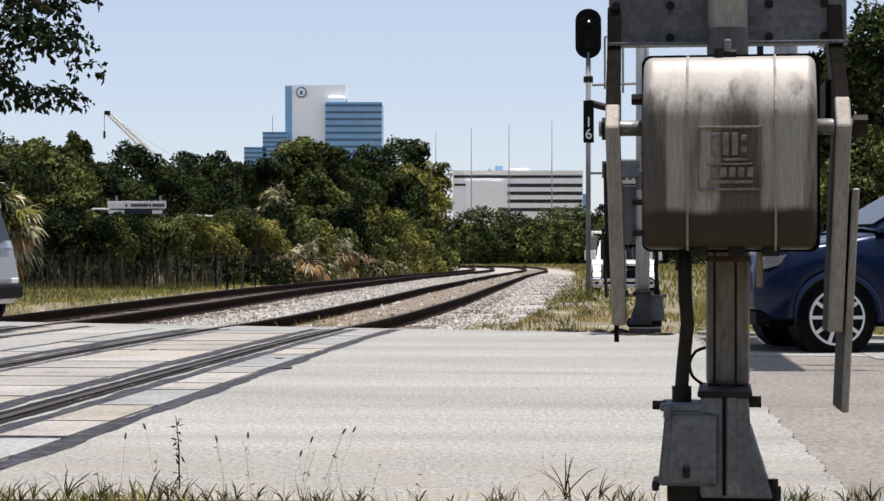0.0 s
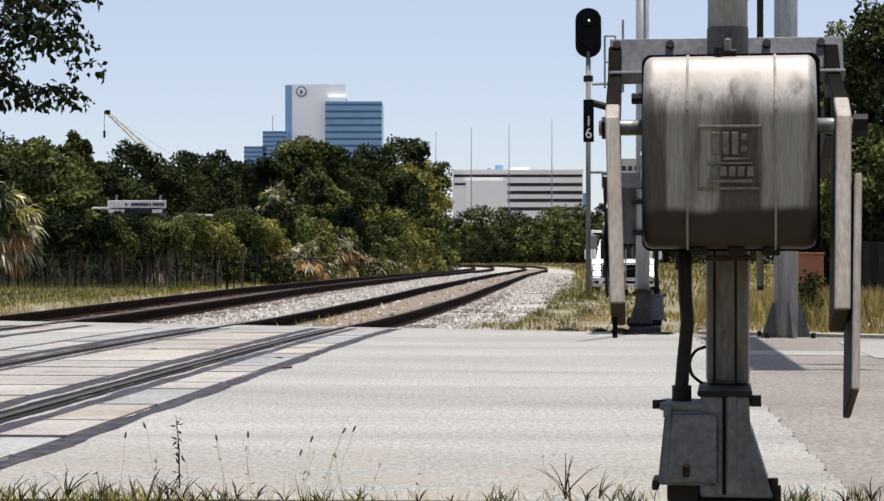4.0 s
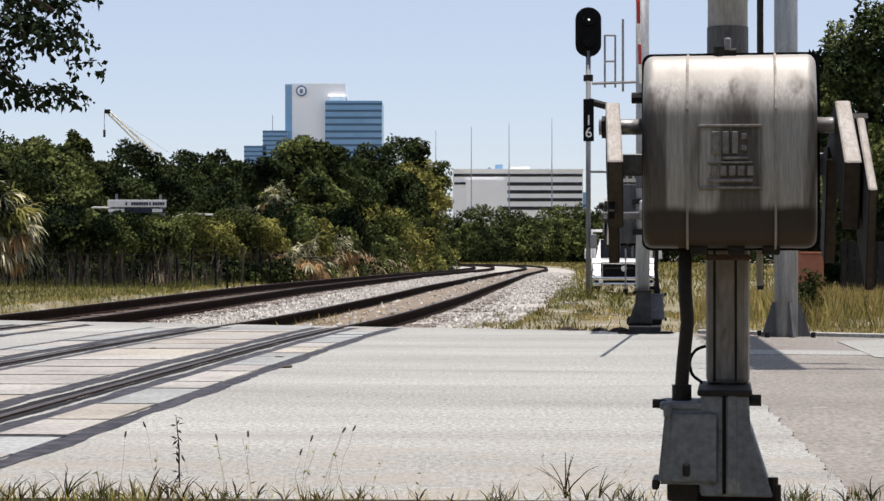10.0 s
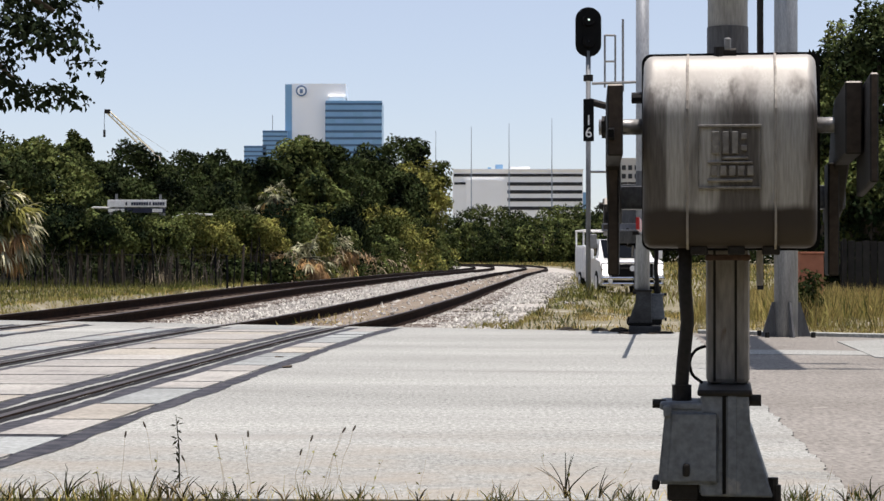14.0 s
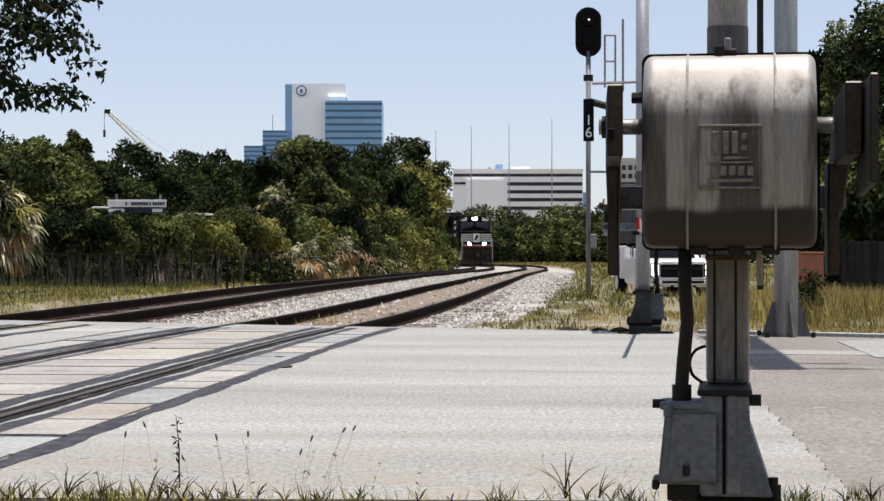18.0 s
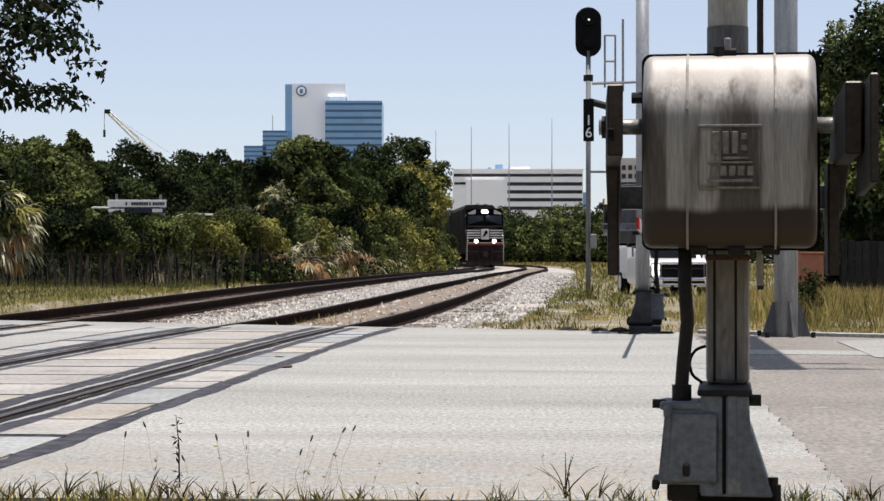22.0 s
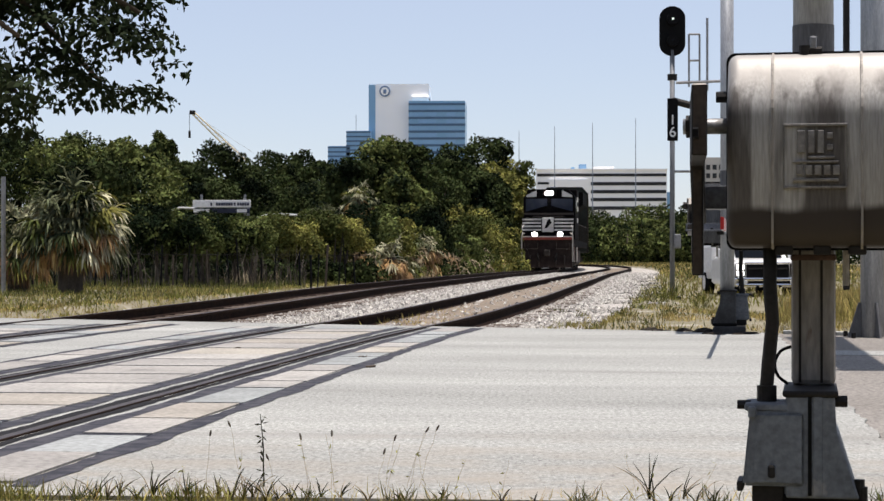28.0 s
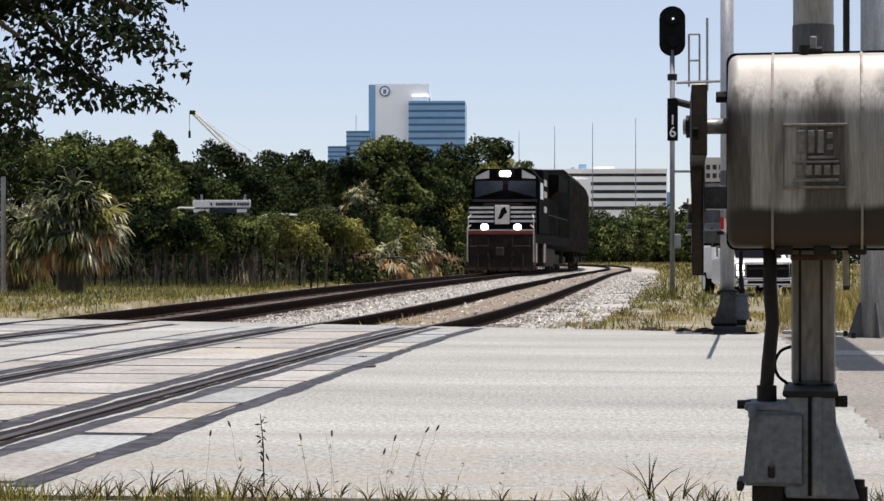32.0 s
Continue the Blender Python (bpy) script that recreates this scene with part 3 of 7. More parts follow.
def build_gate(m, label, segments, arm_x=0.0, iron="grey_iron", sleeve="pole"):
    gate = thing("crossing_gate", label, "crossing gate", m, "crossing gates")
    part("foundation", boxes([(-0.20, 0.15, -0.33, 0.15, -0.22, -0.004)], 0.015), M["panel_a" if iron == "grey_iron" else "dark_iron"], gate, "low foundation block")
    # cast base with junction box
    bm = prism(bmesh.new(), [(-0.094, 0.02), (0.155, 0.02), (0.085, 0.24), (0.072, 0.255), (0.072, 0.372), (-0.094, 0.372)], -0.37, 0.10, "y")
    bmesh.ops.bevel(bm, geom=bm.edges[:], offset=0.006, segments=1, affect="EDGES")
    part("base", bm, M[iron], gate, "grey cast-iron base with a flared foot")
    part("base_foot", boxes([(-0.105, 0.16, -0.355, 0.12, 0.0, 0.03)], 0.008), M["black"], gate)
    part("base_collar", boxes([(-0.105, 0.084, -0.378, 0.12, 0.368, 0.39)], 0.008), M["dark_metal"], gate)
    part("seam", boxes([(-0.019, -0.006, -0.374, -0.3, 0.03, 0.372)]), M["black"], gate)
    part("cast_rib", boxes([(0.0, 0.03, -0.374, -0.3, 0.03, 0.372)], 0.003), M[iron], gate)
    for x, z in ((0.155, 0.055), (0.165, 0.03), (0.13, 0.05)):
        part("anchor_bolt", rods([((x, -0.33, z - 0.03), (x, -0.33, z + 0.03), 0.018)], 8), M["dark_metal"], gate)
    part("bolt", rods([((0.06, -0.32, 0.352), (0.115, -0.32, 0.352), 0.02)], 8), M["dark_metal"], gate)
    bm = prism(bmesh.new(), [(-0.242, 0.06), (-0.03, 0.06), (-0.03, 0.318), (-0.216, 0.318)], -0.38, -0.12, "y")
    bmesh.ops.bevel(bm, geom=bm.edges[:], offset=0.01, segments=2, affect="EDGES")
    jb = part("junction_box", bm, M["grey_iron"], gate, "grey cast junction box")
    part("box_cover", prism(bmesh.new(), [(-0.205, 0.075), (-0.04, 0.075), (-0.04, 0.305), (-0.19, 0.305)], -0.386, -0.378, "y"), M["grey_iron"], jb)
    part("box_lid", boxes([(-0.235, -0.085, -0.37, -0.14, 0.318, 0.345)], 0.008), M["grey_iron"], jb)
    part("lid_boss", boxes([(-0.222, -0.195, -0.39, -0.36, 0.295, 0.335)], 0.006), M["grey_iron"], jb)
    part("lid_bolt", rods([((-0.262, -0.3, 0.335), (-0.215, -0.3, 0.335), 0.016)], 8), M["dark_metal"], jb)
    part("latch", boxes([(-0.155, -0.13, -0.402, -0.384, 0.09, 0.135)], 0.008), M["dark_metal"], jb)
    part("hinge_strap", boxes([(-0.262, -0.238, -0.37, -0.2, 0.04, 0.075)], 0.006), M["dark_metal"], jb)
    part("lower_box", boxes([(-0.21, -0.1, -0.35, -0.14, 0.0, 0.062)], 0.006), M["dark_metal"], jb)
    part("cable_entry", boxes([(-0.1, -0.03, -0.345, -0.14, 0.0, 0.06)], 0.006), M["grey_iron"], jb)
    # pole
    bm = rods([((0, 0, 0.38), (0, 0, 4.6), 0.0725)], 28)
    part("pole", bm, M["pole"], gate, "weathered aluminium pole", True)
    part("pole_band", rods([((0, 0, 1.5), (0, 0, 1.69), 0.0750)], 28), M["pole_dark"], gate, "darker band round the pole")
    part("pole_sleeve", boxes([(-0.078, 0.078, -0.078, 0.0, 0.39, 0.89)], 0.02), M[sleeve], gate, "stained steel channel sleeve" if sleeve == "sleeve_steel" else "grey channel sleeve")
    for x in (-0.052, 0.024):
        part("seam", boxes([(x, x + 0.009, -0.081, -0.07, 0.40, 0.88)]), M["dark_metal"], gate)
    part("sleeve_cap", boxes([(-0.081, 0.081, -0.083, 0.0, 0.838, 0.86)], 0.006), M["pilot_rust"], gate, "rust-brown clamp at the sleeve's top")
    # mechanism housing
    prof = [(-0.09, 0.854), (-0.33, 0.854), (-0.365, 0.875), (-0.38, 0.93), (-0.38, 1.335), (-0.372, 1.365), (-0.342, 1.42), (-0.30, 1.49), (-0.275, 1.52), (-0.245, 1.535), (-0.20, 1.538), (-0.09, 1.538)]
    skin = [(-0.09, 0.854), (-0.30, 0.854), (-0.33, 0.858), (-0.352, 0.868), (-0.368, 0.886), (-0.378, 0.912), (-0.38, 0.94), (-0.38, 0.96), (-0.38, 0.988), (-0.38, 1.31), (-0.38, 1.325), (-0.377, 1.35), (-0.368, 1.378), (-0.353, 1.41),
            (-0.335, 1.44), (-0.315, 1.47), (-0.297, 1.495), (-0.275, 1.518), (-0.25, 1.532), (-0.225, 1.537), (-0.20, 1.538), (-0.09, 1.538)]
    bm = bmesh.new()
    rings = []
    r = 0.034
    for x, inset in [(-0.295 + r * (1 - math.cos(a)), r * (1 - math.sin(a))) for a in np.linspace(0, math.pi / 2, 7)] + [(-0.25, 0.0), (0.261, 0.0)] + [(0.306 - r * (1 - math.cos(a)), r * (1 - math.sin(a))) for a in np.linspace(math.pi / 2, 0, 7)]:
        rings.append([bm.verts.new((x, y + inset * min(1.0, max(0.0, (-0.09 - y) / 0.25)), z + inset * max(-1.0, min(1.0, (1.196 - z) / 0.30)))) for y, z in skin])
    for a, c in zip(rings, rings[1:]):
        for k in range(len(a) - 1):
            bm.faces.new((a[k], a[k + 1], c[k + 1], c[k]))
    bm.faces.new(rings[0])
    bm.faces.new(rings[-1])
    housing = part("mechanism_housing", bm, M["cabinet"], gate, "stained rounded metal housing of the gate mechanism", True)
    housing.location.z = 0.028
    part("back_plate", boxes([(-0.285, 0.296, -0.088, -0.07, 0.87, 1.525)], 0.01), M["pole_dark"], housing, "dull steel back plate")
    for z in (1.02, 1.36):
        part("clamp_strap", boxes([(-0.11, 0.11, -0.07, 0.08, z - 0.03, z + 0.03)], 0.008), M["dark_metal"], gate)
    def rounded(x0, x1, z0, z1, r):
        return [(cx + r * math.cos(radians(a)), cz + r * math.sin(radians(a))) for cx, cz, s in ((x1 - r, z1 - r, 0), (x0 + r, z1 - r, 90), (x0 + r, z0 + r, 180), (x1 - r, z0 + r, 270)) for a in range(s, s + 91, 15)]
    part("gasket", prism(bmesh.new(), rounded(-0.303, 0.322, 0.846, 1.546, 0.034), -0.215, -0.16, "y"), M["black"], housing, "black rubber gasket rim")
    for x in (-0.1385, 0.164):
        part("rib", prism(bmesh.new(), [(y - 0.011, 1.196 + (z - 1.196) * 1.014) for y, z in prof], x - 0.004, x + 0.004, "x"), M["rust_steel"], housing)
    rows = [(-0.101, 0.115, 1.272, 1.281), (-0.101, 0.115, 1.058, 1.067), (-0.101, -0.098, 1.06, 1.28), (0.112, 0.115, 1.06, 1.28)]
    for x0, x1, z0, z1 in rows:
        part("nameplate_edge", boxes([(x0, x1, -0.391, -0.376, z0, z1)], 0.002), M["raised_metal"], housing, "raised nameplate edge")
    # maker's mark as plain raised shapes, paler than the housing to paint in the relief's highlights
    rows = [(-0.055, -0.028, 1.18, 1.258), (-0.018, 0.004, 1.18, 1.258), (0.014, 0.036, 1.18, 1.258), (0.046, 0.066, 1.23, 1.25), (0.046, 0.066, 1.19, 1.21), (-0.018, 0.072, 1.160, 1.170),
            (-0.07, 0.085, 1.146, 1.154), (-0.07, 0.085, 1.082, 1.093)] + [(-0.058 + 0.031 * i, -0.035 + 0.031 * i, 1.104, 1.138) for i in range(5)]
    for x0, x1, z0, z1 in rows:
        part("raised_mark", boxes([(x0, x1, -0.392, -0.376, z0, z1)], 0.003), M["raised_metal"], housing)
    bm = rods([((-0.04, -0.235, 1.548), (0.03, -0.235, 1.548), 0.014), ((-0.03, -0.235, 1.53), (-0.03, -0.235, 1.565), 0.02)], 10)
    part("hasp", bm, M["dark_metal"], housing, "dark hasp with padlock")
    part("padlock", boxes([(-0.012, 0.012, -0.248, -0.225, 1.552, 1.598)], 0.006), M["steel"], housing)
    for x in (-0.1, 0.03, 0.15):
        part("bottom_lug", boxes([(x - 0.03, x + 0.03, -0.34, -0.16, 0.83, 0.862)], 0.006), M["dark_metal"], housing)
    part("conduit", tube([(-0.149, -0.26, 0.90), (-0.150, -0.26, 0.75), (-0.141, -0.26, 0.62), (-0.155, -0.26, 0.48), (-0.161, -0.26, 0.40), (-0.161, -0.26, 0.34)], 0.025), M["dark_metal"], gate, "dark flexible conduit", True)
    part("conduit_collar", rods([((-0.161, -0.26, 0.33), (-0.161, -0.26, 0.40), 0.035)], 14), M["dark_metal"], gate)
    part("drain_pipe", rods([((0.112, -0.2, 0.75), (0.112, -0.2, 0.90), 0.012)], 10), M["rust_steel"], gate)
    part("cable", tube(curve([(-0.09, -0.15, 0.40), (-0.125, -0.16, 0.43), (-0.135, -0.16, 0.475), (-0.115, -0.14, 0.515), (-0.08, -0.12, 0.53)], 24), 0.006, 6), M["rubber"], gate)
    for x0, x1 in ((-0.455, -0.28), (0.29, 0.455)):
        part("shaft", rods([((x0, PIVOT[0], PIVOT[1]), (x1, PIVOT[0], PIVOT[1]), 0.028)], 14), M["steel"], gate, "steel pivot shaft", True)
        part("shaft_cap", rods([((x0 + 0.01, PIVOT[0], PIVOT[1]), (x0 + 0.06, PIVOT[0], PIVOT[1]), 0.04)] if x0 < 0 else [((x1 - 0.02, PIVOT[0], PIVOT[1]), (x1 + 0.03, PIVOT[0], PIVOT[1]), 0.04)], 6), M["dark_metal"], gate)
    for z in (1.42, 1.317):
        part("bolt", rods([((-0.34, -0.2, z), (-0.29, -0.2, z), 0.02)], 8), M["dark_metal"], gate)
    # the swinging frame, drawn with the arm raised, about the pivot
    bm = bmesh.new()
    prism(bm, [(-0.09, -0.70), (0.14, -0.70), (0.14, 0.0), (0.30, 0.25), (0.34, 0.47), (0.27, 0.47), (0.20, 0.30), (-0.02, 0.08), (-0.09, 0.0)], -0.431, -0.381, "x")
    shear(bm, 0.024)
    frame_ob = part("arm_frame", bm, M["rust_steel"], gate, "stained steel counterweight frame")
    tone_by_facing(frame_ob)
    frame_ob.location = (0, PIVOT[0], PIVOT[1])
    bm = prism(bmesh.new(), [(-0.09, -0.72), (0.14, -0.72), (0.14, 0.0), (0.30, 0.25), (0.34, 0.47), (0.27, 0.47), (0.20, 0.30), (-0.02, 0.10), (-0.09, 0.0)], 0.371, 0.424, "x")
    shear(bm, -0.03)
    tone_by_facing(part("frame_bar", bm, M["rust_steel"], frame_ob))
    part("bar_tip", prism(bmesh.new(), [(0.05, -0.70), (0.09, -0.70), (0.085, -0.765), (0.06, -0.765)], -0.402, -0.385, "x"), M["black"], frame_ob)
    tone_by_facing(part("counterweight", shear(prism(bmesh.new(), [(-0.09, -1.0), (0.24, -1.0), (0.26, -0.24), (-0.09, -0.22)], 0.436, 0.462, "x"), -0.035), M["rust_steel"], frame_ob, "long stained counterweight plate"))
    tone_by_facing(part("tail_plate", prism(bmesh.new(), [(0.13, 0.02), (0.53, 0.03), (0.53, 0.18), (0.13, 0.18)], -0.425, -0.385, "x"), M["rust_steel"], frame_ob))
    tone_by_facing(part("tail_plate", prism(bmesh.new(), [(0.13, 0.02), (0.53, 0.03), (0.53, 0.18), (0.13, 0.18)], 0.352, 0.392, "x"), M["rust_steel"], frame_ob))
    part("cross_plate", boxes([(-0.426, 0.441, 0.27, 0.285, 0.317, 0.50), (-0.426, 0.441, 0.20, 0.285, 0.317, 0.329)], 0.002), M["plate_grey"], frame_ob, "grey steel cross plate")
    for x in (-0.40, -0.2, 0.16, 0.36):
        for z in (0.35, 0.47):
            part("bolt", rods([((x, 0.255, z), (x, 0.275, z), 0.017)], 6), M["dark_metal"], frame_ob)
    if segments:
        part("bracket", boxes([(arm_x - 0.06, arm_x + 0.06, 0.22, 0.34, 0.42, 0.72)], 0.01), M["steel"], frame_ob)
    for i in range(segments):
        part("gate_arm", boxes([(arm_x - 0.014, arm_x + 0.014, 0.24, 0.34, 0.70 + 0.4 * i, 1.10 + 0.4 * i)], 0.003), M["stripe_red" if i % 2 and i > 8 else "haze_grey" if i < 8 else "white"], frame_ob, "" if i else "striped gate arm")
    return gate, frame_ob


def build_cantilever():
    ob = thing("cantilever_pole", "thick galvanised pole with a gusseted base by the road", "signal pole", pose(3.62, 20.15, -0.06))
    part("pole", rods([((0, 0, 0.02), (0, 0, 6.5), 0.125, 0.12)], 24), M["pole"], ob, "", True)
    part("base_plate", boxes([(-0.3, 0.3, -0.3, 0.3, 0.0, 0.05)], 0.008), M["steel"], ob)
    for a in range(4):
        bm = prism(bmesh.new(), [(0.11, 0.05), (0.27, 0.05), (0.15, 0.42), (0.11, 0.42)], -0.012, 0.012, "y")
        g = part("gusset", bm, M["pole_dark"], ob, "dark gusset plate")
        g.matrix_basis = pose(0, 0, 0, 0, 0, 90 * a + 8)
    for x in (-0.24, 0.24):
        for y in (-0.24, 0.24):
            part("bolt", rods([((x, y, 0.04), (x, y, 0.11), 0.025)], 6), M["dark_metal"], ob)
    part("ladder_rail", rods([((-0.27, 0, 0.55), (-0.27, 0, 6.2), 0.035)], 10), M["dark_metal"], ob, "dark ladder rail")
    # out of view: arms and boards added and sized for the asphalt's shadow wedge
    for x, z in ((-0.12, 6.1), (0.12, 6.1), (0.0, 6.5)):
        part("overhead_arm", rods([((x * 1.7, 0, z), (x * 0.8 - 0.5, -6.0, z), 0.10)], 10), M["steel"], ob, "unseen overhead cantilever arm, thickened to fill its shadow")
    for y in (-5.2, -5.9):
        part("lamp_backboard", rods([((-0.98, y, 5.6), (-0.98, y - 0.05, 5.6), 0.3), ((0.12, y, 5.6), (0.12, y - 0.05, 5.6), 0.3)], 20), M["black"], ob)
        part("lamp_bar", rods([((-0.98, y + 0.05, 5.6), (0.12, y + 0.05, 5.6), 0.04), ((-0.46, y + 0.05, 5.6), (-0.46, y + 0.05, 6.1), 0.04)], 8), M["steel"], ob)
    part("ladder_clamp", rods([((-0.27, 0, 2.75), (0.16, 0, 2.75), 0.02), ((-0.27, 0, 1.2), (0.1, 0, 1.2), 0.02)], 8), M["dark_metal"], ob)


# ---- railway signal ----
def build_signal():
    x, y, g = 3.63, 47.5, -0.25
    ob = thing("railway_signal", "black two-lens railway signal on a tall steel mast", "railway signal", pose(x, y, g))
    part("mast", rods([((0, 0, 0), (0, 0, 6.2), 0.062)], 14), M["mast_grey"], ob, "", True)
    part("mast_foot", boxes([(-0.2, 0.2, -0.2, 0.2, 0, 0.12)], 0.02), M["dark_metal"], ob)
    bm = bmesh.new()
    pts = []
    for i in range(25):
        a = math.pi * i / 24
        pts.append((0.32 * math.cos(a), 6.98 + 0.30 * math.sin(a)))
    for i in range(25):
        a = math.pi + math.pi * i / 24
        pts.append((0.32 * math.cos(a), 6.35 + 0.30 * math.sin(a)))
    prism(bm, pts, -0.05, 0.0, "y")
    part("backboard", bm, M["black"], ob, "black oblong backboard")
    part("lamp_case", boxes([(-0.18, 0.18, 0.0, 0.35, 6.2, 7.15)], 0.03), M["black"], ob)
    for z in (6.95, 6.42):
        hood = part("hood", rods([((0, -0.22, z), (0, -0.05, z), 0.14, 0.15)], 18), M["black"], ob)
        part("lens", rods([((0, -0.235, z), (0, -0.222, z), 0.026)], 14), M["signal_lens" if z > 6.9 else "glass_dark"], hood)
    part("collar", rods([((0, 0, 5.45), (0, 0, 5.6), 0.12)], 14), M["dark_metal"], ob)
    plate = part("number_plate", boxes([(-0.13, 0.13, -0.12, -0.10, 3.95, 5.0)], 0.01), M["black"], ob, "black plate with white digits one and six")
    for ch, z in (("1", 4.35), ("6", 4.05)):
        cu = bpy.data.curves.new("digit", "FONT")
        cu.body, cu.size, cu.extrude, cu.align_x = ch, 0.36, 0.003, "CENTER"
        cu.materials.append(M["white"])
        t = new("digit", cu)
        t.parent = plate
        t.matrix_basis = pose(0, -0.128, z, 90, 0, 0)
    part("bracket", rods([((0, 0, 4.95), (0.55, -0.05, 4.8), 0.09)], 10), M["dark_metal"], ob)
    part("relay_box", boxes([(0.04, 0.2, -0.14, 0.1, 1.3, 1.65)], 0.02), M["steel"], ob)
    part("cross_arm", rods([((0, 0, 3.2), (0.5, 0, 3.2), 0.03)], 8), M["steel"], ob)
    rows = [((0.42, 0.1, 5.3), (0.42, 0.1, 6.6), 0.025), ((0.68, 0.1, 5.3), (0.68, 0.1, 6.6), 0.025), ((0.87, 0.1, 5.2), (0.87, 0.1, 7.0), 0.03), ((0.1, 0.1, 5.4), (1.5, 0.1, 5.45), 0.035),
            ((0.42, 0.1, 6.6), (0.68, 0.1, 6.6), 0.025), ((0.42, 0.1, 5.95), (0.68, 0.1, 5.95), 0.025)]
    for r in rows:
        part("rung_rail", rods([r], 8), M["steel"], ob)


M["signal_lens"] = material("lit signal lens", (0.80, 1.0, 0.92), 0.2, emit=1.0, fine=0)


# ---- plants ----
def lobes_in(rng, w, dp, h, z0, n, r0, r1, boxy=False):
    """A core with overlapping lobes on its flanks that fill a crown w wide, dp deep and h high above z0; boxy: a hedge down to the ground."""
    c = z0 + h * 0.52
    out = []
    if not boxy:
        out.append((0, 0, c, w * 0.36, dp * 0.36, h * 0.40))
    for i in range(n):
        r = rng.uniform(r0, r1)
        if boxy:
            p = rng.uniform(-1, 1, 3)
            r *= rng.uniform(0.55, 1.15)
            x = p[0] * max(w / 2 - r, 0.05)
            hc = h * (0.80 + 0.2 * math.sin(x * 5.3 / w * 2 + n) * rng.uniform(0.4, 1.0))
            out.append((x, p[1] * max(dp / 2 - r, 0.05), z0 + hc / 2 + p[2] * max(hc / 2 - r, 0.05), r * rng.uniform(0.8, 1.4), r, r * rng.uniform(0.6, 1.0)))
        else:
            p = rng.normal(size=3)
            p /= np.linalg.norm(p)
            k = rng.uniform(0.62, 0.8)
            out.append((p[0] * w / 2 * k, p[1] * dp / 2 * k, c + p[2] * h / 2 * k * 0.98, r * rng.uniform(0.85, 1.15), r, r * rng.uniform(0.65, 0.9)))
    if z0 < 0.12 * h:
        for i in range(6):
            r = rng.uniform(0.13, 0.2) * w
            out.append((w * (-0.42 + 0.168 * i), rng.uniform(-0.2, 0.1) * dp, z0 + r * 0.7, r, r, r * 0.9))
    return out


def crown_mesh(name, rng, lobes, count, size, mat, hang=0.0, aspect=0.55):
    lob = np.array(lobes)
    wgt = (lob[:, 3] * lob[:, 5])
    idx = rng.choice(len(lob), count, p=wgt / wgt.sum())
    v = rng.normal(size=(count, 3))
    v /= np.linalg.norm(v, axis=1, keepdims=True)
    high = lob[idx, 2] > 1.3 * lob[idx, 5]
    v[:, 2] = np.where((v[:, 2] < -0.5) & high, -v[:, 2], v[:, 2])
    rad = 1 - np.abs(rng.normal(0, 0.16, count))
    rad = rad * (1 + 0.18 * np.sin(v[:, 0] * 5 + idx) * np.sin(v[:, 2] * 6 + idx * 2))
    pos = lob[idx, :3] + v * lob[idx, 3:6] * rad[:, None]
    face = v + rng.normal(size=(count, 3)) * 0.32
    d = np.cross(face, rng.normal(size=(count, 3))) + v * 0.45
    d[:, 2] -= hang
    L = size * rng.uniform(0.6, 1.35, count)
    return quads(name, pos, d, L * aspect, L, mat, curl=0.12, face=face)


def build_tree(name, x, y, w, h, mat, label, seed, leaves=7000, size=0.22, base=0.25, trunk=0.2, dp=None, n=16, hang=0.0, category="tree", group="", g=None):
    rng = np.random.RandomState(seed)
    np.random.seed(seed)
    g = float(ground_z(np.array(x), np.array(y))) if g is None else g
    ob = thing(name, label, category, pose(x, y, g - 0.02), group)
    lob = lobes_in(rng, w, dp or w, h * (1 - base), h * base, int(n * 1.6), min(w, h) * 0.10, min(w, h) * 0.21)
    bm = tube([(0, 0, 0), (0.05 * trunk, 0, h * base * 0.6), (-0.3 * trunk, 0, h * 0.45), (0, 0.1 * trunk, h * 0.75)], [trunk * 1.25, trunk, trunk * 0.7, trunk * 0.25], 9)
    tr = part("trunk", bm, M["bark"], ob, "", True)
    for i, l in enumerate(lob[1:7]):
        z = h * (base * 0.9 + 0.06 * i)
        end = Vector(l[:3])
        mid = Vector((end.x * 0.45, end.y * 0.45, (z + end.z) / 2 - 0.02 * h))
        part("limb", tube([(0, 0, z), mid, end], [trunk * 0.55, trunk * 0.35, trunk * 0.1], 6), M["bark"], ob, "", True)
    part("crown", crown_mesh("crown", rng, lob, leaves, size, M[mat], hang), M[mat], ob)
    return ob


def build_shrub(x, y, w, dp, h, mat, label, seed, leaves=4000, size=0.13, n=12, base=0.0, name="shrub", group="", hang=0.0, boxy=False):
    rng = np.random.RandomState(seed)
    np.random.seed(seed)
    g = float(ground_z(np.array(x), np.array(y)))
    ob = thing(name, label, "shrub", pose(x, y, g - 0.02), group)
    lob = lobes_in(rng, w, dp, h * (1 - base), h * base, n, min(w, h) * 0.18, min(w, h) * 0.32, boxy)
    for i in range(5):
        l = lob[i]
        part("stem", tube([(l[0] * 0.7, l[1] * 0.7, 0), (l[0] * 0.85, l[1] * 0.9, l[2] * 0.5), l[:3]], [0.05, 0.035, 0.012], 6), M["bark"], ob)
    part("foliage", crown_mesh("foliage", rng, lob, leaves, size, M[mat], hang), M[mat], ob)
    return ob


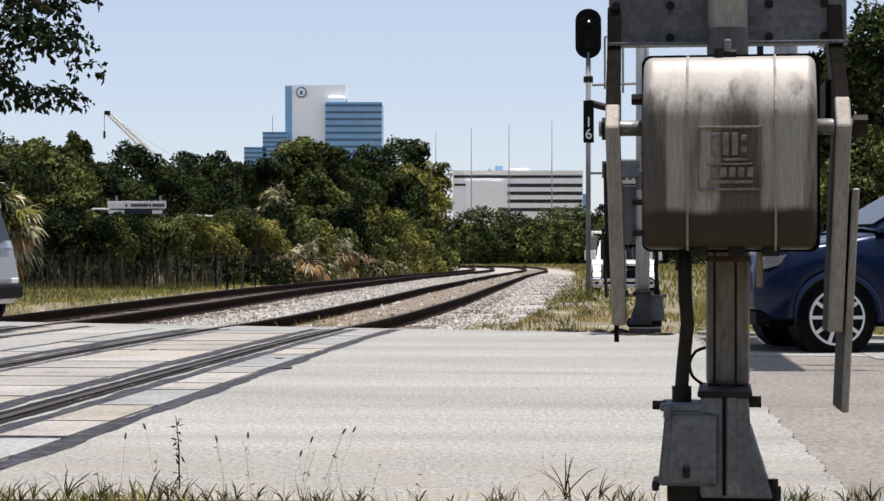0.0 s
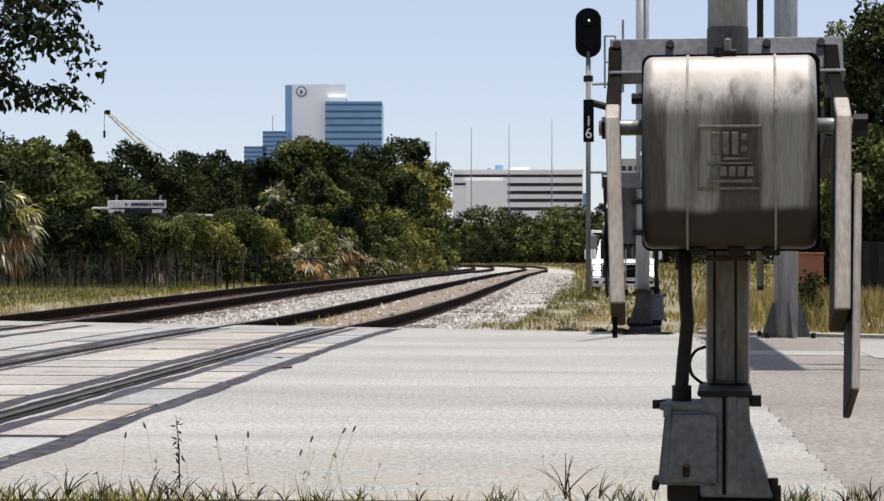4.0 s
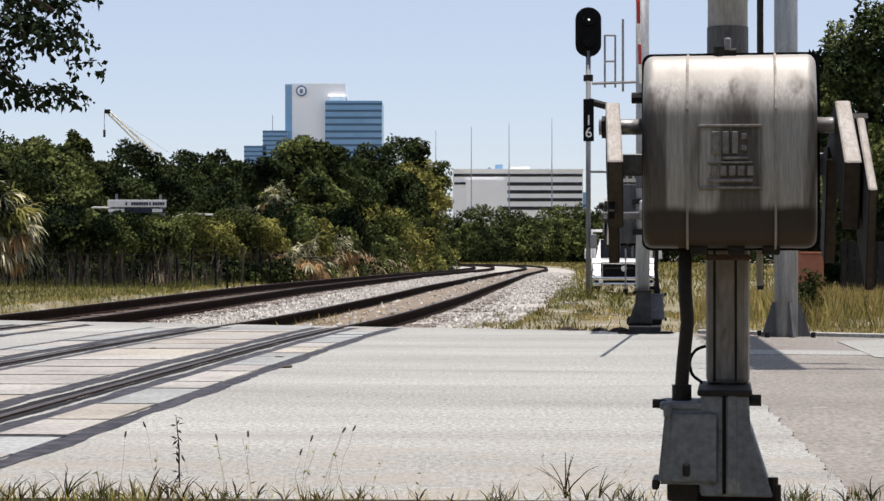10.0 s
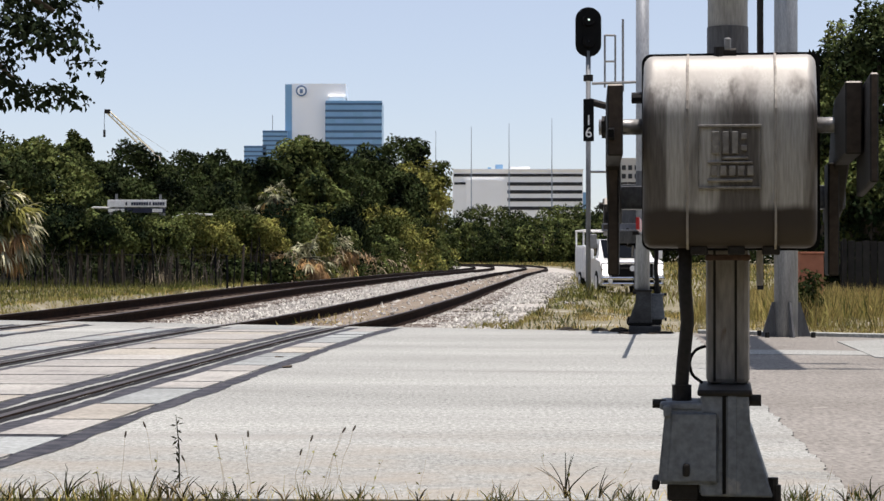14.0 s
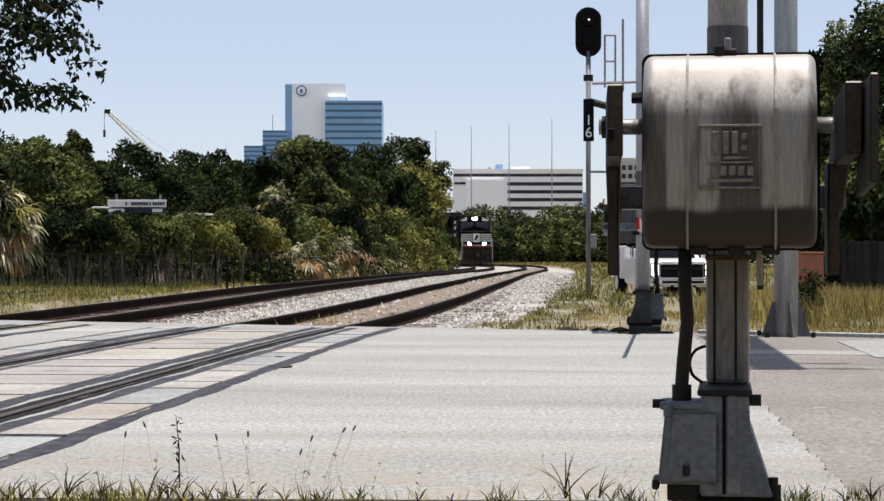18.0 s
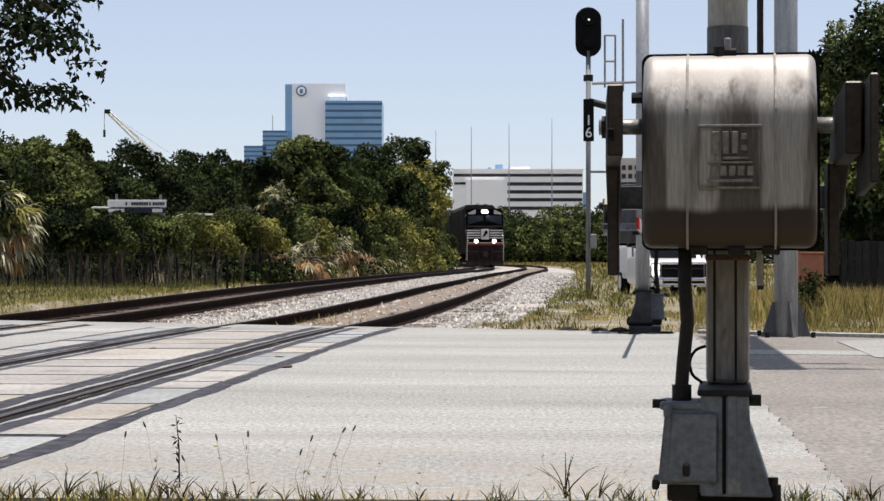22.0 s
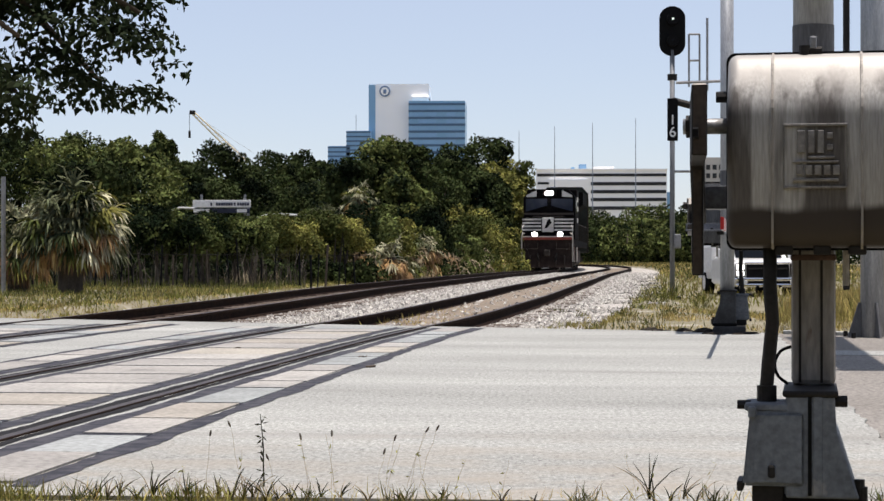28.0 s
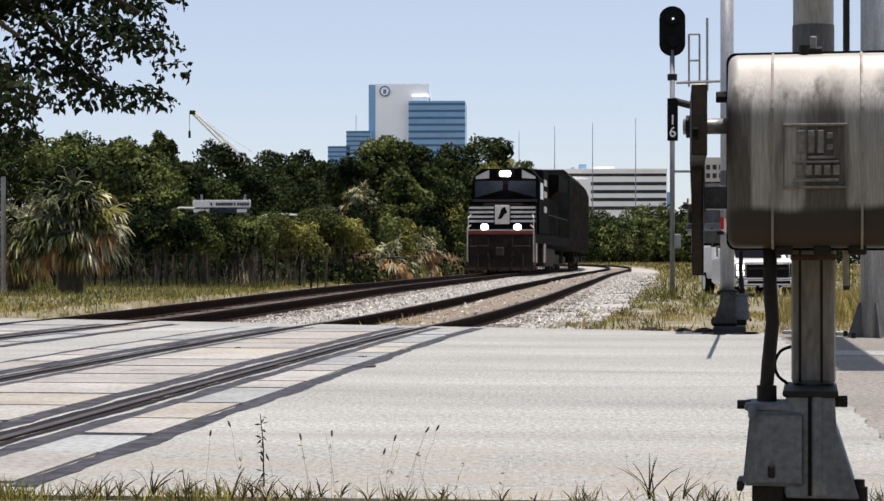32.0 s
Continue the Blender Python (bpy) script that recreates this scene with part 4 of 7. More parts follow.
def ribbons(name, pos, direction, width, length, mat, droop, seed):
    """Long narrow leaflets that leave along direction and bend down to their tips."""
    rng = np.random.RandomState(seed)
    n = len(pos)
    d = direction / np.linalg.norm(direction, axis=1, keepdims=True)
    side = np.cross(d, rng.normal(size=(n, 3)) * 0.5 + np.array([0, 0, 1.0]))
    side /= np.linalg.norm(side, axis=1, keepdims=True) + 1e-9
    L, W = length.reshape(-1, 1), width.reshape(-1, 1)
    p, rows = pos.copy(), []
    for k, wide in enumerate((0.5, 1.0, 0.8, 0.1)):
        rows.append((p - side * W * wide / 2, p + side * W * wide / 2))
        d = d + np.array([0, 0, -1.0]) * (droop.reshape(-1, 1) * (0.35 + 0.55 * k))
        d /= np.linalg.norm(d, axis=1, keepdims=True)
        p = p + d * L / 3
    verts = np.stack([v for r in rows for v in r], 1).reshape(-1, 3)
    faces = (np.arange(n)[:, None, None] * 8 + np.array([[0, 1, 3, 2], [2, 3, 5, 4], [4, 5, 7, 6]])[None]).reshape(-1, 4)
    return raw(name, verts, faces, mat)


def build_palm(x, y, h, spread, seed, label, fronds=34, dead=8, trunk=0.2, g=None):
    """A cabbage palm: fan fronds on arching stalks, a booted trunk, dead fronds hanging below."""
    rng = np.random.RandomState(seed)
    np.random.seed(seed)
    g = float(ground_z(np.array(x), np.array(y))) if g is None else g
    ob = thing("palm", label, "palm tree", pose(x, y, g - 0.02), "palms")
    top = h - spread * 0.5
    bm = tube([(0, 0, 0), (0.02, 0, top * 0.5), (0, 0, top)], [trunk * 1.2, trunk, trunk * 1.15], 12)
    part("trunk", bm, M["bark"], ob, "rough palm trunk")
    for i in range(fronds + dead):
        old = i >= fronds
        az = rng.uniform(0, 2 * math.pi)
        el = radians(rng.uniform(-50, -5)) if old else radians(-30 + 108 * (i / fronds) ** 1.1 + rng.uniform(-12, 12))
        ln = spread * (rng.uniform(0.20, 0.34) if old else rng.uniform(0.16, 0.36))
        d = Vector((math.cos(az) * math.cos(el), math.sin(az) * math.cos(el), math.sin(el)))
        p0 = Vector((0, 0, top - 0.05))
        p1 = p0 + d * ln + Vector((0, 0, -0.10 * ln))
        n = 20
        a = np.linspace(-1.5, 1.5, n) + rng.normal(0, 0.06, n)
        side = d.cross(Vector((0, 0, 1)))
        side = side.normalized() if side.length > 0.05 else Vector((1, 0, 0))
        upv = side.cross(d).normalized()
        D, S, U = np.array(d), np.array(side), np.array(upv)
        dirs = np.cos(a)[:, None] * D + np.sin(a)[:, None] * S + 0.18 * rng.normal(size=(n, 1)) * U
        L = spread * rng.uniform(0.15, 0.25, n)
        tone = "palm_dead" if old else ("palm_leaf", "leaf_light", "palm_leaf", "leaf_dark", "palm_leaf")[i % 5]
        me = ribbons("frond", np.tile(np.array(p1), (n, 1)), dirs, L * 0.10, L, M[tone], rng.uniform(0.35, 0.9, n) * (1.6 if old else 1.0), seed * 100 + i)
        f = part("frond", me, M["palm_leaf"], ob, "dead brown hanging frond" if old else "")
        part("stalk", tube([p0, (p0 + p1) / 2 + Vector((0, 0, 0.05)), p1], [0.022, 0.016, 0.01], 5), M["palm_dead" if old else "palm_leaf"], f)
    return ob


def blades(name, pos, h0, h1, width, mat, lean, rng):
    n = len(pos)
    np.random.seed(rng.randint(9999))
    d = np.stack([rng.normal(0, lean, n), rng.normal(0, lean, n), np.ones(n)], 1)
    L = rng.uniform(h0, h1, n)
    return quads(name, pos, d, np.full(n, width) * rng.uniform(0.7, 1.3, n), L, mat, curl=0.1)


def grass_field(name, label, xr, yr, count, h0, h1, width, mat, seed, keep=None, clump=0.0, lean=0.3):
    rng = np.random.RandomState(seed)
    x, y = rng.uniform(*xr, count), rng.uniform(*yr, count)
    if clump:
        m = max(int(count * 0.02), 3)
        cx, cy = rng.uniform(*xr, m), rng.uniform(*yr, m)
        k = rng.randint(0, m, count)
        x, y = cx[k] + rng.normal(0, clump, count), cy[k] + rng.normal(0, clump, count)
    if keep is not None:
        ok = keep(x, y)
        x, y = x[ok], y[ok]
    z = np.maximum(ground_z(x, y), -0.14)
    z = np.where(x > 1.0, ground_z(x, y), z)
    me = blades(name, np.stack([x, y, z - 0.01], 1), h0, h1, width, M[mat], lean, rng)
    return tagged(part(name, me, M[mat], None, label), "", "grass", "", "stuff")


def build_oak_branch():
    """The oak on the near verge whose low branches hang into view; its trunk stands aside."""
    rng = np.random.RandomState(11)
    np.random.seed(11)
    ob = thing("oak_tree", "oak with drooping dark green branches over the verge", "tree", pose(-3.23, 5.2, 0.0))
    part("trunk", tube([(0, 0, 0), (0.03, 0, 0.9), (0.1, 0, 1.9), (0.15, 0.1, 3.6)], [0.26, 0.21, 0.17, 0.09], 14), M["bark"], ob, "grey-brown bark", True)
    ends = [((0.1, 0, 1.75), (1.37, -0.07, 1.97), (2.19, -0.07, 1.49)), ((0.1, 0, 1.9), (1.3, 0.14, 2.07), (2.05, 0.07, 1.32)), ((0.05, 0, 1.6), (1.09, -0.14, 1.8), (1.71, -0.07, 1.34)),
            ((0.12, 0, 2.4), (1.3, 0.2, 2.42), (2.12, 0.14, 1.69)), ((0.1, 0, 2.0), (1.03, -0.2, 2.0), (1.88, -0.14, 1.42)), ((0.08, 0, 1.6), (1.2, 0.1, 1.72), (1.82, 0.05, 1.29))]
    for e in ends:
        part("branch", tube(e, [0.055, 0.03, 0.006], 7), M["bark"], ob, "", True)
    lob = []
    for e in ends:
        a, b, c = (np.array(p) for p in e)
        for k in np.linspace(0.3, 1.03, 13):
            p = (1 - k) ** 2 * a + 2 * k * (1 - k) * b + k * k * c
            for _ in range(3):
                q = p + rng.normal(0, 0.10, 3)
                r = rng.uniform(0.035, 0.085)
                lob.append((*q, r * 1.3, r, r * 0.8))
    part("crown", crown_mesh("crown", rng, lob, 30000, 0.024, M["leaf_oak"], 0.5, 0.55), M["leaf_oak"], ob)


# ---- distance ----
M["tower_white"] = material("white tower cladding", (0.93, 0.94, 0.95), 0.6, second=(0.89, 0.90, 0.92), scale=0.05, fine=0)
M["tower_glass"] = material("blue curtain-wall glass", (0.19, 0.36, 0.55), 0.3, 0.1, second=(0.24, 0.41, 0.60), scale=0.04, random_tint=0.07, fine=0)
M["tower_band"] = material("dark spandrel band", (0.07, 0.13, 0.21), 0.3, 0.1, second=(0.09, 0.15, 0.24), scale=0.1, fine=0)
M["garage_white"] = material("white precast concrete", (0.93, 0.92, 0.90), 0.8, second=(0.87, 0.86, 0.84), scale=0.2, fine=0)
M["garage_dark"] = material("dark garage opening", (0.03, 0.032, 0.035), 0.9, second=(0.05, 0.05, 0.05), scale=0.3, fine=0)
M["letter_navy"] = material("dark navy lettering", (0.03, 0.035, 0.06), 0.6, fine=0)
M["step_grey"] = material("pale galvanised rail", (0.50, 0.51, 0.50), 0.6, second=(0.40, 0.41, 0.40), scale=3, fine=0)
M["logo_blue"] = material("blue sign", (0.17, 0.26, 0.42), 0.5, fine=0)
M["haze_grey"] = material("pale grey paint, haze tone on far poles", (0.34, 0.38, 0.44), 0.8, fine=0)
M["beige"] = material("beige plaster", (0.45, 0.42, 0.38), 0.8, second=(0.38, 0.36, 0.32), scale=0.3, fine=0)
M["crane_paint"] = material("pale yellow crane paint", (0.72, 0.62, 0.42), 0.6, second=(0.6, 0.52, 0.36), scale=0.3, fine=0)
M["brick_red"] = material("faded orange paint", (0.40, 0.165, 0.10), 0.9, second=(0.27, 0.11, 0.07), scale=4)


def build_tower():
    # far off on the skyline
    d, s = 900.0, 3.773

    def X(bx):
        return (bx - 784) / s

    def Z(by):
        return 0.83 + (456 - by) / s
    ob = thing("office_tower", "blue glass office tower with a white core wing", "office tower", pose(X(600), d, 0))
    ox = X(600)
    core = part("core_wall", boxes([(X(505) - ox, X(612) - ox, 6, 30, 0, Z(146))]), M["tower_white"], ob, "white core wing")
    # the white wing's side shade, put in as a strip of the glass colour
    part("core_side", boxes([(X(504) - ox, X(516) - ox, 5.5, 29, 0, Z(147.5))]), M["tower_glass"], ob, "blue-grey strip painted as the wing's shaded side")
    logo = part("round_sign", rods([((X(533) - ox, 5.9, Z(159)), (X(533) - ox, 5.2, Z(159)), 2.6)], 24), M["logo_blue"], core, "round blue sign")
    part("sign_face", rods([((X(533) - ox, 5.15, Z(159)), (X(533) - ox, 5.1, Z(159)), 1.9)], 24), M["tower_white"], logo)
    part("sign_mark", boxes([(X(533) - ox - 0.7, X(533) - ox + 0.7, 4.9, 5.05, Z(159) - 1.2, Z(159) + 0.8)], 0.1), M["logo_blue"], logo)
    part("roof_plant", boxes([(X(580) - ox, X(612) - ox, 4, 20, Z(178), Z(166))], 1.0), M["garage_white"], ob, "pale roof plant room")
    part("glass_body", boxes([(X(577) - ox, X(677) - ox, 0.5, 30, 0, Z(178))]), M["tower_glass"], ob, "blue glass curtain wall")
    for i in range(12):
        z1 = Z(182 + 12.2 * i)
        if z1 < 30:
            break
        part("spandrel", boxes([(X(577) - ox - 0.1, X(677) - ox + 0.1, 0.2, 0.6, z1 - 1.0, z1)]), M["tower_band"], ob)
        for j in range(6):
            x0 = X(577) - ox + (X(677) - X(577)) * j / 6
            part("window", boxes([(x0 + 0.1, x0 + (X(677) - X(577)) / 6 - 0.1, 0.35, 0.6, z1 - 3.1, z1 - 1.1)]), M["tower_glass"], ob)
    low = thing("office_block", "lower blue glass office block beside the tower", "office building", pose(X(487), d, 0), "office blocks")
    part("body", boxes([(X(466) - X(487), X(509) - X(487), 0, 25, 0, Z(231))]), M["tower_glass"], low)
    for i in range(5):
        part("spandrel", boxes([(X(466) - X(487) - 0.1, X(509) - X(487) + 0.1, -0.3, 0.1, Z(232 + 8 * i) - 0.7, Z(232 + 8 * i))]), M["tower_band"], low)
    part("mast", rods([((X(480) - X(487), 10, Z(231)), (X(480) - X(487), 10, Z(200)), 0.15)], 6), M["steel"], low)
    lo2 = thing("office_block", "lower blue glass office block behind the trees", "office building", pose(X(450), d, 0), "office blocks")
    part("body", boxes([(X(433) - X(450), X(472) - X(450), 0, 25, 0, Z(258))]), M["tower_glass"], lo2)
    for i in range(5):
        part("spandrel", boxes([(X(433) - X(450) - 0.1, X(472) - X(450) + 0.1, -0.3, 0.1, Z(259 + 8 * i) - 0.7, Z(259 + 8 * i))]), M["tower_band"], lo2)


def build_garage():
    d = 450.0
    s = 3396 / d

    def X(bx):
        return (bx - 918) / s

    def Z(by):
        return 0.83 + (456 - by) / s
    ob = thing("parking_garage", "white multi-storey building with dark horizontal openings", "building", pose((918 - 784) / s, d, 0))
    part("wall", boxes([(X(804), X(1034), 0, 30, 0, Z(301))]), M["garage_white"], ob)
    for i, (y0, y1, xa, xb) in enumerate(((308, 313, 805, 1033), (323, 329, 900, 1033), (337, 343, 900, 1033), (351, 357, 900, 1033), (323, 327, 806, 880), (366, 372, 830, 1033))):
        part("opening", boxes([(X(xa), X(xb), -0.12, 0.3, Z(y1), Z(y0))]), M["garage_dark"], ob, "dark open storey")
        for k in range(8):
            xm = xa + (xb - xa) * (k + 0.5) / 8
            part("column", boxes([(X(xm) - 0.12, X(xm) + 0.12, -0.2, 0.0, Z(y1), Z(y0))]), M["garage_dark"], ob)
    part("parapet", boxes([(X(803), X(1035), -0.3, 0.2, Z(302), Z(299.5))]), M["garage_white"], ob)
    part("stair_tower", boxes([(X(826), X(892), -1.2, 4, 0, Z(319))]), M["garage_white"], ob)
    for xa, xb, yt in ((880, 893, 290), (906, 942, 294), (866, 872, 295)):
        part("roof_unit", boxes([(X(xa), X(xb), 4, 9, Z(301), Z(yt))]), M["garage_white"] if xa > 900 else M["tower_glass"], ob)
    for bx, by in ((773, 232), (836, 224), (903, 218), (979, 210)):
        pl = thing("flagpole", "thin tall grey pole by the white building", "pole", pose((bx - 784) * (d - 20) / 3396, d - 20, 0), "tall poles")
        # thin top and pale blue-grey tone imitate the haze that fades these poles
        part("shaft", rods([((0, 0, 0), (0, 0, Z(by) * 0.957 + 0.0), 0.2, 0.05)], 8), M["haze_grey"], pl)
    b = thing("far_building", "beige block with dark windows far behind the gate", "building", pose((1128 - 784) / s, d + 30, 0))
    part("wall", boxes([(-2.6, 4.5, 0, 12, 0, Z(268))]), M["beige"], b)
    for i in range(4):
        for j in range(4):
            part("window", boxes([(-2.1 + 1.6 * j, -1.1 + 1.6 * j, -0.1, 0.1, Z(282 + 16 * i) - 1.2, Z(282 + 16 * i))]), M["garage_dark"], b)
    c = thing("far_building", "small grey-blue block on the skyline", "building", pose((1070 - 784) / s, d + 60, 0))
    part("wall", boxes([(-1.3, 1.2, 0, 8, 0, Z(333) + 1)]), M["tower_glass"], c)


def build_crane():
    d = 520.0
    s = 3396 / d

    def P(bx, by):
        return Vector(((bx - 784) / s, 0, 0.83 + (456 - by) / s))
    base = P(330, 330)
    ob = thing("crane", "pale yellow lattice crane boom above the trees", "crane", pose(base.x, d, 0))
    a, b = P(190, 197) - Vector((base.x, 0, 0)), P(345, 345) - Vector((base.x, 0, 0))
    ax = (b - a).normalized()
    nrm = Vector((ax.z, 0, -ax.x))
    w = 0.75
    for k in (-1, 1):
        part("boom_chord", rods([(a + nrm * w * 0.5 * k, b + nrm * w * 1.2 * k, 0.2)], 6), M["crane_paint"], ob)
    for i in range(22):
        f0, f1 = i / 22, (i + 1) / 22
        k = 1 if i % 2 else -1
        part("lattice", rods([(a.lerp(b, f0) + nrm * w * (0.5 + 0.7 * f0) * k, a.lerp(b, f1) - nrm * w * (0.5 + 0.7 * f1) * k, 0.07)], 5), M["crane_paint"], ob)
    part("boom_head", boxes([(a.x - 0.7, a.x + 0.8, -0.5, 0.5, a.z - 0.6, a.z + 0.5)], 0.1), M["dark_metal"], ob)
    hk = P(185, 243) - Vector((base.x, 0, 0))
    part("hoist_rope", rods([((hk.x, 0, a.z), (hk.x, 0, hk.z), 0.07)], 5), M["dark_metal"], ob)
    part("hook_block", boxes([(hk.x - 0.3, hk.x + 0.3, -0.2, 0.2, hk.z, hk.z + 2.0)], 0.1), M["dark_metal"], ob)
    stay = P(215, 215) - Vector((base.x, 0, 0))
    part("stay", rods([(a + Vector((0, 0, 0.5)), P(345, 330) - Vector((base.x, 0, 0)), 0.05), (stay, P(300, 270) - Vector((base.x, 0, 0)), 0.04)], 5), M["steel"], ob)
    part("tower_leg", boxes([(b.x - 1.5, b.x + 1.5, -1.5, 1.5, 0, b.z)], 0.1), M["crane_paint"], ob)


def build_sign():
    d = 84.0
    s = 3396 / d
    ob = thing("sign_board", "white field sign with a row of dark letters on posts", "sign", pose((242 - 784) / s, d, 0))

    def X(bx):
        return (bx - 242) / s

    def Z(by):
        return 0.83 + (456 - by) / s
    part("board", boxes([(X(191), X(295), -0.06, 0.0, Z(367), Z(354))], 0.01), M["white"], ob)
    part("lower_board", boxes([(X(192), X(293), 0.0, 0.06, Z(377), Z(369))], 0.01), M["letter_navy"], ob, "dark lower board")
    for x0, x1 in ((192, 221), (270, 288)):
        part("lower_panel", boxes([(X(x0), X(x1), -0.02, 0.02, Z(376), Z(370))], 0.01), M["white"], ob, "white panel on the lower board")
    for x, n, w in ((223, 1, 3.0), (233, 7, 3.6), (265, 1, 3.0), (271, 5, 3.4)):
        for k in range(n):
            part("letter_bar", boxes([(X(x + 4.4 * k), X(x + 4.4 * k + w), -0.075, -0.06, Z(364), Z(358.5))]), M["letter_navy"], ob)
    for bx in (196, 206, 284, 290):
        part("post", boxes([(X(bx) - 0.05, X(bx) + 0.05, 0.06, 0.14, 0, Z(344 if bx in (206, 284) else 356))]), M["steel"], ob)
    for pts in (((105, 390), (139, 377), (163, 367), (193, 368)), ((297, 389), (324, 379), (345, 379), (392, 381))):
        part("handrail", tube([(X(a), 0.5, Z(b)) for a, b in pts], 0.055, 6), M["step_grey"], ob, "pale bent handrail")


# ---- planting, space by space ----
def bearing(b, d):
    """Sideways place of what stands on a bearing b at d metres."""
    return (b - 784) * d / 3396


def height_to(b, d):
    """Height of a top that is seen at the level b from the camera."""
    return (456 - b) * d / 3396 + 0.89


def build_plants():
    build_oak_branch()
    # palms by the track
    build_palm(bearing(-30, 44), 44, 3.16, 3.0, 21, "squat cabbage palm with brown hanging fronds by the track", 130, 30, 0.26)
    build_palm(bearing(-125, 46), 46, height_to(330, 46), 2.6, 22, "low cabbage palm behind another palm", 60, 14, 0.22)
    # hedge over the fence
    for i, (b, d, w, top, mat, base) in enumerate(((40, 58, 2.6, 385, "leaf_dark", 0.3), (125, 54, 2.2, 382, "leaf_mid", 0.42), (180, 54, 2.2, 385, "leaf_mid", 0.42), (235, 55, 2.3, 389, "leaf_mid", 0.42), (285, 56, 1.8, 392, "leaf_mid", 0.38),
                                                  (335, 61, 2.2, 383, "leaf_light", 0.3), (380, 62, 2.2, 380, "leaf_light", 0.3), (430, 63, 2.2, 378, "leaf_light", 0.3), (468, 64, 1.6, 388, "leaf_light", 0.25))):
        build_shrub(bearing(b, d), d, w, 2.0, height_to(top, d) * 0.98, mat, "yellow-green shrub beside the track" if mat == "leaf_light" else "vine-covered shrub over a dark wire fence", 40 + i, 6500, 0.11, 14, base, group="hedge shrubs")
    # dark thicket behind the hedge, closing the view under the trees
    for i, (b, d, w, top) in enumerate(((-190, 72, 6, 350), (-90, 74, 6, 345), (10, 72, 6, 350), (110, 74, 6, 400), (210, 72, 6, 402), (310, 74, 6, 402), (410, 76, 6, 385), (480, 80, 5, 360))):
        build_shrub(bearing(b, d), d, w, 2.5, height_to(top, d) * 1.05, "leaf_dark", "dark dense thicket behind the fence", 260 + i, 11000, 0.17, 36, 0.0, "thicket", "thickets", boxy=True)
    for i in range(9):
        b, d = -190 + 82 * i, 60 + (i % 3)
        build_shrub(bearing(b, d), d, 2.4, 1.2, 0.95, "leaf_dark", "low dark undergrowth along the fence", 280 + i, 3500, 0.13, 18, 0.0, "undergrowth", "undergrowth", boxy=True)
    # shrubs along the far side of the track, each clear of the trains
    for i, (b, d, w, top, mat) in enumerate(((500, 69, 2.6, 345, "leaf_mid"), (540, 73, 2.4, 340, "leaf_light"), (585, 80, 2.6, 350, "leaf_mid"), (560, 76, 2.2, 400, "leaf_mid"), (625, 87, 2.6, 360, "leaf_dark"), (665, 93, 3.0, 372, "leaf_mid"),
                                             (690, 99, 3.6, 350, "leaf_light"), (725, 106, 3.6, 352, "leaf_light"), (755, 116, 3.2, 366, "leaf_mid"), (772, 126, 2.6, 395, "leaf_dark"), (640, 89, 2.4, 420, "leaf_mid"), (705, 101, 2.6, 425, "leaf_mid"),
                                             (772, 140, 2.2, 415, "leaf_dark"), (600, 83, 2.4, 415, "leaf_dark"), (740, 111, 2.6, 430, "leaf_mid"))):
        build_shrub(bearing(b, d), d, w, 2.4, height_to(top, d) * 1.06, mat, "tall leafy shrub on the track side", 80 + i, 5600, 0.17, 22, 0.0, group="trackside shrubs", boxy=True)
    build_palm(bearing(545, 66.3), 66.3, 2.3, 2.2, 23, "small palm with yellowed fronds among shrubs", 26, 40, 0.16)
    build_palm(bearing(598, 76.5), 76.5, 2.6, 2.2, 26, "small half-dead palm among shrubs", 30, 26, 0.16)
    build_palm(bearing(430, 72), 72, height_to(345, 72), 1.5, 24, "palm rising out of the shrubs", 36, 8, 0.14)
    build_palm(bearing(488, 74), 74, height_to(310, 74), 1.7, 25, "taller palm in front of dark trees", 36, 8, 0.14)
    # dark trees
    for i, (b, d, w, top, mat) in enumerate(((-190, 100, 7, 235, "leaf_dark"), (-120, 105, 6, 228, "leaf_dark"), (-50, 100, 6, 232, "leaf_mid"), (15, 105, 5.5, 222, "leaf_mid"), (75, 100, 4.5, 238, "leaf_mid"), (135, 110, 2.2, 222, "leaf_mid"), (175, 112, 4.2, 285, "leaf_dark"), (235, 118, 4.2, 238, "leaf_dark"), (290, 120, 4.0, 280, "leaf_dark"), (335, 122, 4.5, 260, "leaf_dark"), (385, 125, 4.5, 266, "leaf_dark"), (428, 128, 4.0, 280, "leaf_dark"), (310, 108, 6, 315, "leaf_dark"), (200, 104, 6, 315, "leaf_dark"), (100, 96, 6, 300, "leaf_mid"), (400, 104, 6, 325, "leaf_dark"), (0, 94, 6, 290, "leaf_dark"))):
        build_tree("tree", bearing(b, d), d, w, height_to(top, d) * 1.02, mat, "dark broadleaf tree in a dense row", 100 + i, 8500, 0.24, 0.08, 0.18, n=24, group="row of trees")
    for i, (b, d, w, top, mat) in enumerate(((480, 90, 3.0, 275, "leaf_dark"), (520, 92, 3.6, 243, "leaf_mid"), (575, 94, 3.4, 246, "leaf_dark"), (612, 100, 3.2, 280, "leaf_dark"), (655, 128, 5.0, 262, "leaf_dark"), (712, 140, 5.6, 238, "leaf_dark"), (758, 150, 4.2, 275, "leaf_light"), (735, 132, 4.6, 300, "leaf_light"), (560, 90, 3.2, 300, "leaf_mid"), (630, 106, 3.6, 310, "leaf_dark"), (700, 124, 4.6, 300, "leaf_dark"))):
        build_tree("tree", bearing(b, d), d, w, height_to(top, d) * 1.05, mat, "leafy tree at the bend of the track", 130 + i, 9500, 0.21 if d < 110 else 0.27, 0.06, 0.16, n=24, group="trees at the bend")
